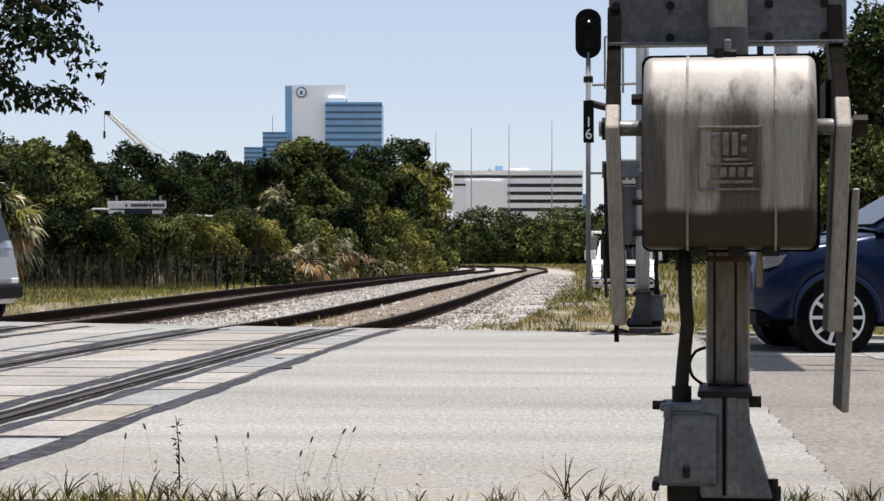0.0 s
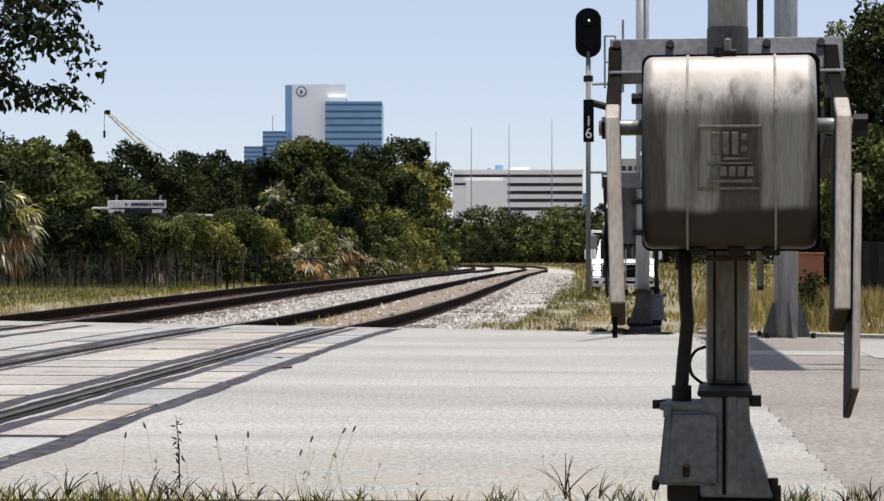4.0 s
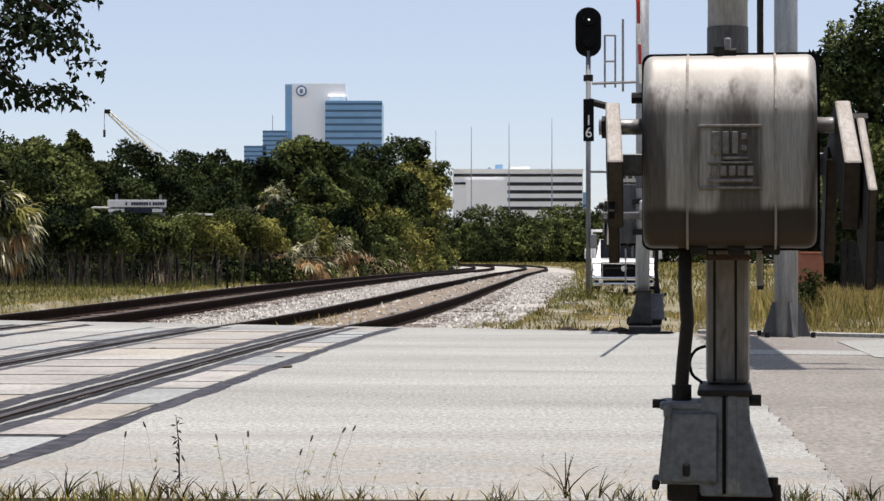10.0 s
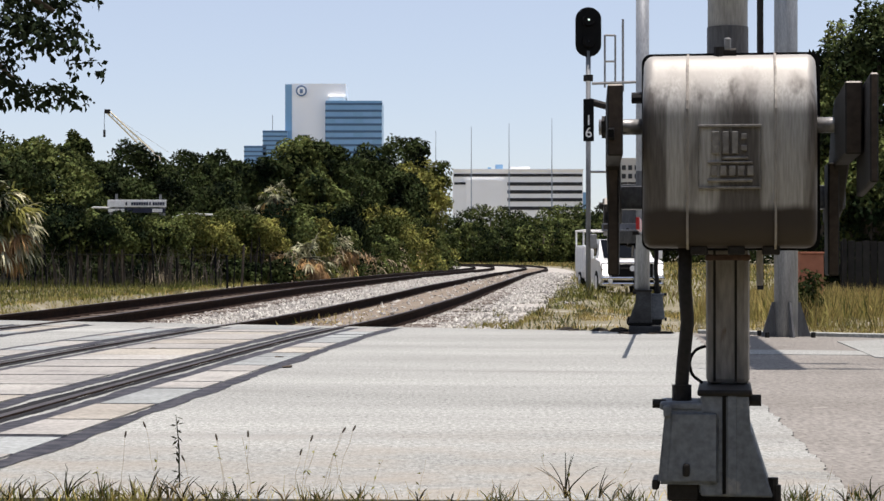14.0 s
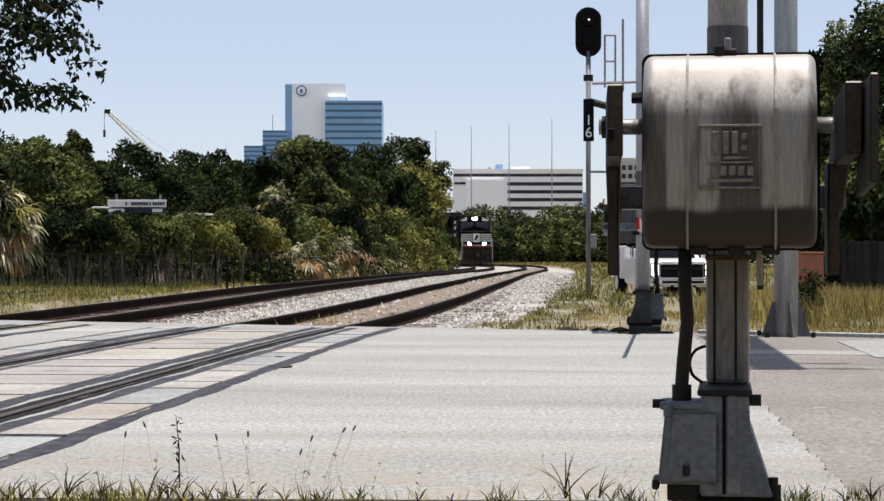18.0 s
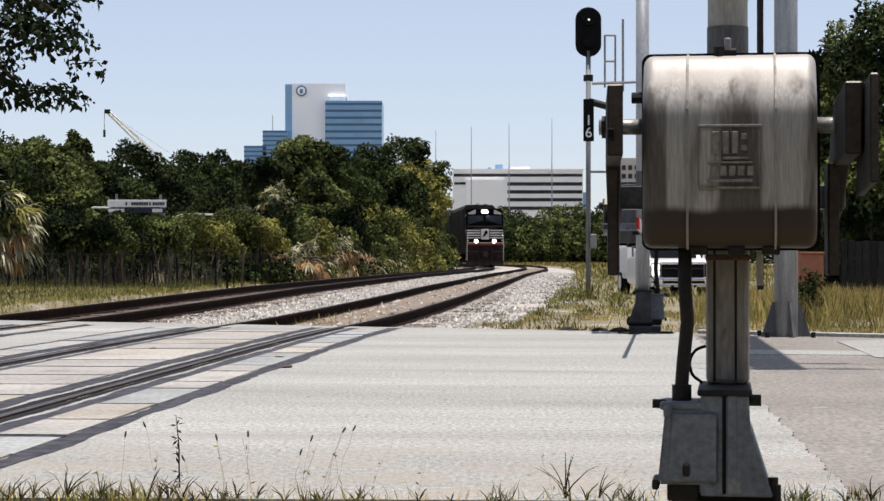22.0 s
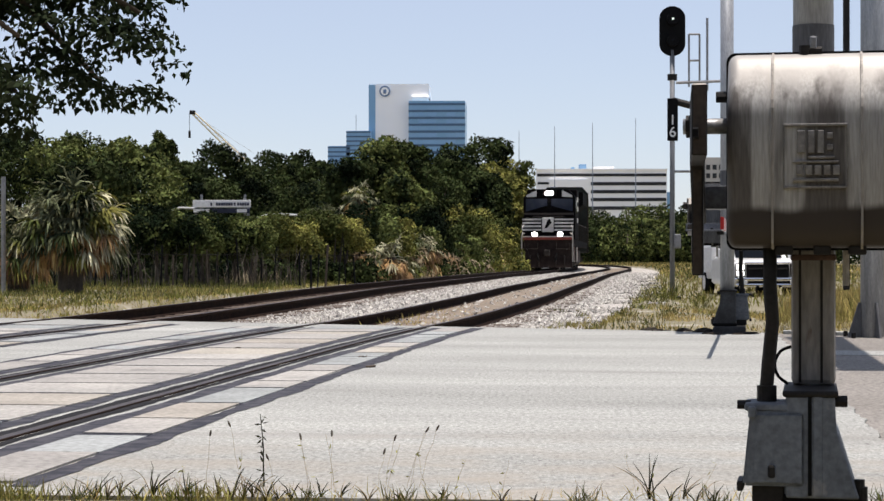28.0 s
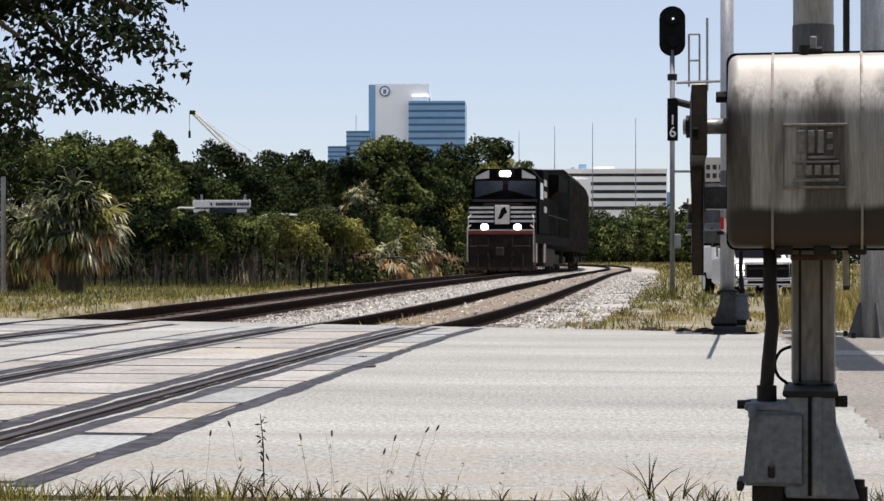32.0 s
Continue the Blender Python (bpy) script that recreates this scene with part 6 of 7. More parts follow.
# ---- vehicles ----
M["loco_black"] = material("black locomotive paint", (0.004, 0.004, 0.0045), 0.8, second=(0.008, 0.007, 0.0065), scale=1.5, fine=12, spec=0.02)
M["loco_white"] = material("white locomotive stripe", (0.55, 0.54, 0.51), 0.55, second=(0.40, 0.38, 0.36), scale=2)
M["loco_grime"] = material("grimy underframe", (0.020, 0.017, 0.015), 0.85, second=(0.048, 0.040, 0.032), scale=3)
M["pilot_brown"] = material("grimy brown-red pilot", (0.012, 0.007, 0.006), 0.85, second=(0.026, 0.018, 0.015), scale=3, fine=20)
M["wagon_dark"] = material("dark grey-green wagon paint", (0.030, 0.034, 0.030), 0.8, second=(0.018, 0.018, 0.016), scale=2, spec=0.05)
M["step_pale"] = material("pale worn step plate", (0.42, 0.40, 0.36), 0.7, second=(0.25, 0.23, 0.20), scale=4)
M["brown_red"] = material("faded red pilot edge", (0.20, 0.045, 0.03), 0.6, second=(0.14, 0.04, 0.03), scale=3)


def build_bogie(parent, y):
    bogie = part("bogie", boxes([(-1.1, -0.85, y - 2.2, y + 2.2, 0.35, 0.85), (0.85, 1.1, y - 2.2, y + 2.2, 0.35, 0.85), (-1.0, 1.0, y - 0.25, y + 0.25, 0.4, 0.8)], 0.05), M["loco_grime"], parent, "grimy three-axle bogie")
    for k in (-1.75, 0, 1.75):
        part("wheelset", rods([((-0.79, y + k, 0.51), (-0.66, y + k, 0.51), 0.51), ((0.66, y + k, 0.51), (0.79, y + k, 0.51), 0.51), ((-1.12, y + k, 0.51), (1.12, y + k, 0.51), 0.12)], 20), M["loco_grime"], bogie)


def build_loco(label, lit=True):
    """A wide-cab locomotive, its front towards -y, its middle at the origin on the rail head."""
    ob = thing("locomotive", label, "locomotive", None, "train")
    y0 = -11.1
    part("underframe", boxes([(-1.5, 1.5, y0 + 0.6, 11.0, 1.3, 1.75)], 0.04), M["loco_black"], ob)
    bm = prism(bmesh.new(), [(y0 + 0.35, 0.12), (y0 + 0.75, 0.12), (y0 + 0.75, 1.85), (y0 + 0.5, 1.85), (y0 + 0.5, 0.8)], -1.45, 1.45, "x")
    pilot = part("pilot", bm, M["pilot_brown"], ob, "dark brown grimy pilot plough")
    part("deck_edge", boxes([(-1.5, 1.5, y0 + 0.42, y0 + 0.52, 1.88, 1.93)]), M["loco_white"], pilot, "pale deck edge")
    for x in (-0.9, 0.9):
        part("grab_rail", tube([(x * 0.6, y0 + 0.34, 1.55), (x * 0.6, y0 + 0.30, 1.2), (x * 1.45, y0 + 0.30, 1.2), (x * 1.45, y0 + 0.34, 1.55)], 0.02, 6), M["loco_grime"], pilot, "grimy grab rail")
    for x in (-1.0, -0.5, 0.5, 1.0):
        part("pilot_rib", boxes([(x - 0.03, x + 0.03, y0 + 0.30, y0 + 0.5, 0.15, 0.85)], 0.01), M["loco_grime"], pilot)
    part("pilot_rail", boxes([(-1.5, 1.5, y0 + 0.38, y0 + 0.5, 1.72, 1.86)], 0.01), M["brown_red"], pilot)
    part("coupler", boxes([(-0.16, 0.16, y0 - 0.15, y0 + 0.6, 0.78, 1.15)], 0.05), M["loco_grime"], ob, "knuckle coupler")
    for x in (-0.55, 0.55):
        part("air_hose", tube([(x, y0 + 0.45, 0.95), (x, y0 + 0.25, 0.75), (x * 0.8, y0 + 0.2, 0.45)], 0.035, 6), M["rubber"], ob)
    for x in (-1.3, 1.3):
        for z in (0.4, 0.8, 1.2):
            part("step", boxes([(x - 0.2, x + 0.2, y0 + 0.5, y0 + 0.9, z - 0.03, z)]), M["steel"], ob)
        part("step_side", boxes([(x - 0.22, x - 0.18, y0 + 0.5, y0 + 0.95, 0.3, 1.7), (x + 0.18, x + 0.22, y0 + 0.5, y0 + 0.95, 0.3, 1.7)]), M["loco_grime"], ob)
    for x in (-1.47, 1.47):
        for y in (y0 + 1.0, y0 + 5.6):
            part("step_panel", boxes([(x - 0.03, x + 0.03, y, y + 0.75, 0.45, 1.35)], 0.02), M["step_pale"], ob, "pale step panel")
            part("step_well", boxes([(x - 0.02, x + 0.02, y + 0.85, y + 1.3, 0.45, 1.5)], 0.02), M["brown_red"], ob)
        part("corner_rail", tube([(x, y0 + 0.42, 0.5), (x, y0 + 0.36, 1.3), (x, y0 + 0.40, 2.0), (x * 0.9, y0 + 0.5, 2.12)], 0.035, 8), M["step_pale"], ob, "pale bent corner rail")
    # nose
    bm = prism(bmesh.new(), [(y0 + 1.25, 1.75), (y0 + 1.15, 2.85), (y0 + 1.35, 3.1), (y0 + 3.2, 3.2), (y0 + 3.2, 1.75)], -1.0, 1.0, "x")
    for v in bm.verts:
        if v.co.y < y0 + 1.5:
            v.co.x *= 0.92
    bmesh.ops.bevel(bm, geom=bm.edges[:], offset=0.07, segments=2, affect="EDGES")
    nose = part("nose", bm, M["loco_black"], ob, "sloping black nose")
    # white nose stripes and crest panel, as plain shapes
    fy = y0 + 1.10
    for z in (2.26, 2.46, 2.66, 2.86):
        for sx in (-1, 1):
            a, b = sorted((sx * 0.38, sx * 1.48))
            part("stripe", boxes([(a, b, fy - 0.02, fy + 0.04, z, z + 0.10)]), M["loco_white"], nose, "white stripe")
    part("crest_panel", boxes([(-0.33, 0.33, fy - 0.03, fy + 0.04, 2.18, 3.02)], 0.02), M["loco_white"], nose, "white panel with a dark crest")
    part("crest", prism(bmesh.new(), [(-0.2, 2.38), (-0.02, 2.42), (0.1, 2.6), (0.24, 2.7), (0.12, 2.95), (-0.03, 2.86), (-0.12, 2.6)], fy - 0.045, fy - 0.032, "y"), M["loco_black"], nose)
    # stripes sit on side boxes flanking the nose
    for a in (-1.5, 0.9):
        part("nose_wing", boxes([(a, a + 0.6, fy + 0.03, fy + 0.5, 1.75, 3.03)], 0.03), M["loco_black"], nose)
    # cab
    bm = prism(bmesh.new(), [(-1.52, 1.75), (1.52, 1.75), (1.52, 4.25), (1.1, 4.72), (-1.1, 4.72), (-1.52, 4.25)], y0 + 2.6, y0 + 5.2, "y")
    bmesh.ops.bevel(bm, geom=bm.edges[:], offset=0.05, segments=2, affect="EDGES")
    cab = part("cab", bm, M["loco_black"], ob, "black wide cab")
    for a, b in ((-1.38, -0.12), (0.12, 1.38)):
        part("windscreen", prism(bmesh.new(), [(a, 3.4 if abs(a) > 1 else 3.75), (b, 3.4 if abs(b) > 1 else 3.75), (b, 4.16), (a, 4.16)], y0 + 2.53, y0 + 2.62, "y"), M["loco_glass"], cab, "dark windscreen pane")
    for x in (-1.53, 1.53):
        part("side_window", boxes([(x - 0.02, x + 0.02, y0 + 3.0, y0 + 4.6, 3.35, 4.1)]), M["loco_glass"], cab)
    part("sun_visor", prism(bmesh.new(), [(y0 + 2.55, 3.34), (y0 + 1.9, 3.2), (y0 + 1.9, 3.12), (y0 + 2.55, 3.2)], -1.45, 1.45, "x"), M["loco_black"], cab)
    for a, b in ((-1.35, -0.75), (0.75, 1.35)):
        part("number_board", prism(bmesh.new(), [(a, 4.25 if abs(a) > 1 else 4.28), (b, 4.25 if abs(b) > 1 else 4.28), (b, 4.36 if abs(b) > 1 else 4.66), (a, 4.36 if abs(a) > 1 else 4.66)], y0 + 2.5, y0 + 2.62, "y"), M["loco_white"], cab, "white number board")
    part("headlamp_case", boxes([(-0.42, 0.42, y0 + 2.42, y0 + 2.7, 4.30, 4.68)], 0.05), M["loco_black"], cab)
    for x in (-0.11, 0.11):
        part("headlamp", rods([((x, y0 + 2.36, 4.48), (x, y0 + 2.43, 4.48), 0.14)], 16), M["lamp_lit" if lit else "glass_dark"], ob, "bright headlamp" if lit else "")
    for x in (-0.73, 0.73):
        c = part("ditch_lamp_case", rods([((x, y0 + 0.62, 2.03), (x, y0 + 0.85, 2.03), 0.17)], 16), M["loco_black"], ob)
        part("ditch_lamp", rods([((x, y0 + 0.57, 2.03), (x, y0 + 0.63, 2.03), 0.15)], 16), M["lamp_lit" if lit else "glass_dark"], c, "bright ditch lamp" if lit else "")
    for x in (-1.45, 1.45):
        part("handrail", tube([(x, y0 + 0.55, 0.45), (x, y0 + 0.55, 2.45), (x * 0.95, y0 + 0.9, 2.6), (x * 0.95, y0 + 1.1, 2.6)], 0.022, 6), M["loco_white"], ob, "white handrail")
        part("side_handrail", rods([((x, y0 + 5.4, 2.75), (x, 10.6, 2.75), 0.025)] + [((x, y0 + 5.4 + 1.9 * k, 1.75), (x, y0 + 5.4 + 1.9 * k, 2.75), 0.02) for k in range(9)], 6), M["loco_grime"], ob)
    # hood and radiators
    part("long_hood", boxes([(-0.95, 0.95, y0 + 5.2, 10.2, 1.75, 4.75)], 0.08), M["loco_black"], ob, "long black engine hood")
    part("blower_bulge", boxes([(-1.5, 1.5, y0 + 5.25, y0 + 8.2, 1.75, 4.8)], 0.08), M["loco_black"], ob)
    part("radiator_wing", prism(bmesh.new(), [(-0.95, 3.7), (-1.5, 4.15), (-1.5, 4.95), (1.5, 4.95), (1.5, 4.15), (0.95, 3.7)], 3.6, 10.0, "y"), M["loco_black"], ob, "flared radiator wings")
    part("exhaust", boxes([(-0.4, 0.4, -1.0, 1.0, 4.75, 4.95)], 0.05), M["loco_grime"], ob)
    for k in range(9):
        y = y0 + 7.5 + 1.4 * k
        for x in (-0.97, 0.97):
            part("hood_door", boxes([(x - 0.015, x + 0.015, y, y + 1.25, 1.9, 3.7)], 0.01), M["loco_black"], ob)
    for z in (4.05, 3.5, 2.8):
        for x in (-1.51, 1.51):
            part("side_mark", boxes([(x - 0.012, x + 0.012, y0 + 5.5, y0 + 6.9, z, z + 0.28)]), M["loco_white"], ob)
    part("fuel_tank", boxes([(-1.35, 1.35, -3.0, 3.0, 0.25, 1.15)], 0.15), M["loco_grime"], ob, "grimy fuel tank")
    build_bogie(ob, y0 + 4.0)
    build_bogie(ob, 7.0)
    return ob


M["loco_glass"] = material("loco window glass", (0.02, 0.024, 0.04), 0.08, second=(0.03, 0.034, 0.05), spec=0.4, fine=0)


def build_wagon(label):
    ob = thing("freight_wagon", label, "freight wagon", None, "train")
    bm = prism(bmesh.new(), [(-1.5, 1.1), (1.5, 1.1), (1.55, 5.2), (1.2, 5.6), (-1.2, 5.6), (-1.55, 5.2)], -8.5, 8.5, "y")
    part("body", bm, M["wagon_dark"], ob, "dark ribbed body")
    for k in range(13):
        y = -8.2 + 1.36 * k
        for x in (-1.6, 1.5):
            part("rib", boxes([(x, x + 0.1, y, y + 0.1, 1.1, 5.2)]), M["loco_grime"], ob)
    for y in (-6.6, 6.6):
        b = part("bogie", boxes([(-1.1, -0.9, y - 1.2, y + 1.2, 0.35, 0.75), (0.9, 1.1, y - 1.2, y + 1.2, 0.35, 0.75), (-1, 1, y - 0.2, y + 0.2, 0.4, 1.1)], 0.05), M["loco_grime"], ob)
        for k in (-0.88, 0.88):
            part("wheelset", rods([((-0.79, y + k, 0.46), (-0.66, y + k, 0.46), 0.46), ((0.66, y + k, 0.46), (0.79, y + k, 0.46), 0.46), ((-1.1, y + k, 0.46), (1.1, y + k, 0.46), 0.1)], 18), M["loco_grime"], b)
    return ob


def build_wheel(parent, x, y, r, w, spokes, rim_mat, outer, rim=0.70):
    """A car wheel whose outer side looks along outer (-1 or 1) in y; its own origin at the hub, so that it can turn."""
    bm = bmesh.new()
    rod(bm, (0, -w / 2, 0), (0, w / 2, 0), r, n=36)
    bmesh.ops.bevel(bm, geom=[e for e in bm.edges if abs(e.verts[0].co.y - e.verts[1].co.y) < 1e-6], offset=0.03, segments=2, affect="EDGES")
    wh = part("wheel", bm, M["rubber"], parent, "", True)
    wh.location = (x, y, r)
    o = outer * (w / 2 + 0.004)
    part("rim", rods([((0, outer * w * 0.3, 0), (0, o, 0), r * rim)], 32), M["black"], wh)
    bm = bmesh.new()
    for k in range(spokes):
        a = 2 * math.pi * k / spokes
        c, s = math.cos(a), math.sin(a)
        t = 0.018
        pts = [(c * 0.04 - s * t, s * 0.04 + c * t), (c * r * (rim - 0.02) - s * t * 0.8, s * r * (rim - 0.02) + c * t * 0.8), (c * r * (rim - 0.02) + s * t * 0.8, s * r * (rim - 0.02) - c * t * 0.8), (c * 0.04 + s * t, s * 0.04 - c * t)]
        prism(bm, pts, o, o + outer * 0.012, "y")
    part("spokes", bm, rim_mat, wh, "silver alloy spokes")
    bm = bmesh.new()
    n = 40
    inner = [bm.verts.new((math.cos(2 * math.pi * k / n) * r * (rim - 0.04), o + outer * 0.013, math.sin(2 * math.pi * k / n) * r * (rim - 0.04))) for k in range(n)]
    out = [bm.verts.new((math.cos(2 * math.pi * k / n) * r * (rim + 0.02), o + outer * 0.013, math.sin(2 * math.pi * k / n) * r * (rim + 0.02))) for k in range(n)]
    back = [bm.verts.new((math.cos(2 * math.pi * k / n) * r * (rim + 0.03), o - outer * 0.005, math.sin(2 * math.pi * k / n) * r * (rim + 0.03))) for k in range(n)]
    for k in range(n):
        bm.faces.new((inner[k], inner[(k + 1) % n], out[(k + 1) % n], out[k]))
        bm.faces.new((out[k], out[(k + 1) % n], back[(k + 1) % n], back[k]))
    part("rim_ring", bm, rim_mat, wh)
    part("hub_cap", rods([((0, o, 0), (0, o + outer * 0.016, 0), 0.06)], 16), rim_mat, wh)
    return wh


def body_shell(outline, half):
    """A side outline (x, z) given a half width by half(x, z), as a closed shell."""
    bm = bmesh.new()
    lo = [bm.verts.new((x, -half(x, z), z)) for x, z in outline]
    hi = [bm.verts.new((x, half(x, z), z)) for x, z in outline]
    n = len(outline)
    bm.faces.new(lo)
    bm.faces.new(hi)
    for i in range(n):
        bm.faces.new((lo[i], lo[(i + 1) % n], hi[(i + 1) % n], hi[i]))
    return bm


def arch(cx, cz, r, z0, steps=12):
    a0 = math.asin((z0 - cz) / r)
    return [(cx + r * math.cos(a), cz + r * math.sin(a)) for a in np.linspace(a0, math.pi - a0, steps)]


def curve(pts, n=40):
    """A smooth line through points (x, z)."""
    pts = [pts[0]] + list(pts) + [pts[-1]]
    out = []
    for a, b, c, e in zip(pts, pts[1:], pts[2:], pts[3:]):
        for t in np.linspace(0, 1, max(2, n // (len(pts) - 3)), endpoint=False):
            out.append(tuple(0.5 * (2 * q + (r - p) * t + (2 * p - 5 * q + 4 * r - s) * t * t + (3 * q - p - 3 * r + s) * t**3) for p, q, r, s in zip(a, b, c, e)))
    return out + [pts[-1]]


def build_suv():
    """A blue sport utility car, its front towards -x, near side towards -y."""
    ob = thing("suv", "deep blue sport utility car with tinted windows driving past", "car")
    WB, R = 1.49, 0.312

    def half(x, z):
        w = 0.965 - 0.05 * max(0, 0.55 - z) - 0.36 * max(0, z - 1.08)
        return w - 0.18 * max(0, abs(x) - 1.95) ** 1.5 * 1.6
    top = [(-2.47, 0.66), (-2.44, 0.79), (-2.34, 0.86), (-2.0, 0.925), (-1.5, 0.985), (-1.02, 1.06), (0.0, 1.11), (1.2, 1.13), (2.05, 1.15), (2.34, 1.12), (2.42, 0.92), (2.47, 0.72)]
    top = sorted(curve(top, 60))
    xs = sorted(set([-2.47, -2.45, -2.40, -2.30, -2.15, 2.15, 2.30, 2.40, 2.45, 2.47] + [round(v, 3) for v in np.linspace(-2.0, 2.0, 81)]))
    bm = bmesh.new()
    rings = []
    for x in xs:
        zt = float(np.interp(x, [p[0] for p in top], [p[1] for p in top]))
        zb = 0.29 + 0.10 * max(0, abs(x) - 2.2) / 0.27
        for c in (-WB, WB):
            if abs(x - c) < 0.375:
                zb = max(zb, R + math.sqrt(0.375**2 - (x - c) ** 2))
        W = 0.965 - 0.22 * max(0, (abs(x) - 1.85) / 0.62) ** 2.2
        h = zt - zb
        sec = [(W - 0.05, zb), (W - 0.015, zb + 0.02 * h + 0.01), (W, zb + 0.35 * h), (W - 0.003, zb + 0.55 * h), (W - 0.012, zb + 0.72 * h), (W - 0.03, zt - 0.13 * h), (W - 0.055, zt - 0.05 * h), (W - 0.10, zt), (W * 0.5, zt + 0.018), (0.0, zt + 0.024)]
        rings.append([bm.verts.new((x, -y, z)) for y, z in sec] + [bm.verts.new((x, y, z)) for y, z in sec[-2::-1]])
    for a, c in zip(rings, rings[1:]):
        for k in range(len(a)):
            bm.faces.new((a[k], a[(k + 1) % len(a)], c[(k + 1) % len(a)], c[k]))
    bm.faces.new(rings[0])
    bm.faces.new(rings[-1])
    part("body", bm, M["suv_blue"], ob, "deep blue metallic body", True)
    # greenhouse
    roof = [(-1.10, 1.085), (-0.75, 1.31), (-0.38, 1.52), (-0.05, 1.61), (0.5, 1.63), (1.2, 1.62), (1.75, 1.58), (2.02, 1.54), (2.2, 1.31), (2.33, 1.13)]
    roof = sorted(curve(roof, 60))
    bm = bmesh.new()
    rings = []
    for x in np.linspace(-1.10, 2.33, 60):
        zt = float(np.interp(x, [p[0] for p in roof], [p[1] for p in roof]))
        zb = 1.06
        y1 = half(x, 1.08) - 0.015
        y2 = half(x, zt) - 0.015
        sec = [(y1, zb), (y2, zt - 0.06 * (zt - zb)), (y2 - 0.05, zt - 0.01), (y2 * 0.5, zt + 0.02), (0, zt + 0.025)]
        rings.append([bm.verts.new((x, -y, z)) for y, z in sec] + [bm.verts.new((x, y, z)) for y, z in sec[-2::-1]])
    for a, c in zip(rings, rings[1:]):
        for k in range(len(a)):
            bm.faces.new((a[k], a[(k + 1) % len(a)], c[(k + 1) % len(a)], c[k]))
    part("roof", bm, M["suv_blue"], ob, "blue roof and pillars", True)
    panes = {"front_window": [(-0.86, 1.13), (-0.36, 1.475), (-0.18, 1.53), (0.0, 1.56), (0.205, 1.58), (0.205, 1.135)], "rear_window": [(0.21, 1.135), (0.21, 1.58), (0.5, 1.592), (0.9, 1.587), (1.135, 1.577), (1.135, 1.15)],
             "quarter_window": [(1.14, 1.15), (1.14, 1.577), (1.5, 1.55), (1.72, 1.51), (1.95, 1.24), (1.96, 1.2), (1.92, 1.165)]}
    for name, pts in panes.items():
        part(name, body_shell(pts, lambda x, z: half(x, z) + 0.002), M["glass_dark"], ob, "dark tinted side glass")
    trim = [(-0.92, 1.108), (0.5, 1.125), (1.93, 1.15), (2.03, 1.21), (1.74, 1.545), (1.2, 1.595), (0.5, 1.61), (0.0, 1.59), (-0.36, 1.51), (-0.85, 1.16)]
    for side in (-1, 1):
        part("window_trim", tube([(x, side * (half(x, z) + 0.004), z) for x, z in curve(trim + trim[:1], 70)], 0.015, 6), M["alloy"], ob, "chrome window trim")
        part("roof_rail", tube([(x, side * 0.66, z) for x, z in ((-0.1, 1.60), (0.2, 1.635), (1.4, 1.625), (1.8, 1.575))], 0.016, 6), M["alloy"], ob)
        part("sill_trim", boxes([(-0.75, 0.82, side * 0.965 - 0.012, side * 0.965 + 0.012, 0.40, 0.435)], 0.006), M["alloy"], ob, "bright sill strip")
        part("sill", boxes([(-0.98, 0.98, side * 0.94 - 0.02, side * 0.94 + 0.02, 0.26, 0.36)], 0.01), M["black"], ob)
        for x in (-0.3, 0.72):
            part("door_handle", boxes([(x, x + 0.2, side * 0.965 - 0.03, side * 0.965 + 0.03, 0.985, 1.015)], 0.01), M["suv_blue"], ob)
        for x in (-0.95, 0.205, 1.08):
            part("door_gap", boxes([(x, x + 0.008, side * 0.966 - 0.003, side * 0.966 + 0.003, 0.42, 1.1)]), M["black"], ob)
        part("mirror", boxes([(-0.80, -0.62, side * 1.03 - 0.1, side * 1.03 + 0.1, 1.10, 1.26)], 0.04), M["black"], ob, "dark door mirror")
        lamp = bmesh.new()
        pts = [(2.07, 1.50), (2.10, 1.50), (2.19, 1.34), (2.31, 1.17), (2.43, 1.07), (2.46, 0.95), (2.455, 0.82), (2.27, 0.84), (2.23, 1.0), (2.27, 1.10), (2.25, 1.17)]
        inner = [lamp.verts.new((x, side * (half(x, z) - 0.05), z)) for x, z in pts]
        outer = [lamp.verts.new((x, side * (half(x, z) + 0.005), z)) for x, z in pts]
        lamp.faces.new(inner)
        lamp.faces.new(outer)
        for k in range(len(pts)):
            lamp.faces.new((inner[k], inner[(k + 1) % len(pts)], outer[(k + 1) % len(pts)], outer[k]))
        part("tail_lamp", lamp, M["red_lens"], ob, "tall red tail lamp")
        part("head_lamp", prism(bmesh.new(), [(-2.44, 0.73), (-2.16, 0.77), (-1.96, 0.85), (-1.98, 0.87), (-2.36, 0.845)], side * 0.70, side * 0.91, "y"), M["steel"], ob, "clear headlamp")
        for cx in (-WB, WB):
            pts = [(cx + 0.41 * math.cos(a), R + 0.39 * math.sin(a)) for a in np.linspace(-0.1, math.pi + 0.1, 20)]
            part("arch_trim", tube([(x, side * (half(x, 0.6) - 0.002), z) for x, z in pts], 0.03, 6), M["suv_blue"], ob)
            part("wheel_well", rods([((cx, side * 0.55, R), (cx, side * 0.93, R), 0.38)], 24), M["black"], ob)
    part("windscreen", prism(bmesh.new(), [(-1.04, 1.13), (-0.40, 1.515), (-0.42, 1.535), (-1.07, 1.15)], -0.70, 0.70, "y"), M["glass_dark"], ob)
    part("tailgate_glass", prism(bmesh.new(), [(2.06, 1.535), (2.31, 1.18), (2.34, 1.18), (2.09, 1.535)], -0.66, 0.66, "y"), M["black"], ob)
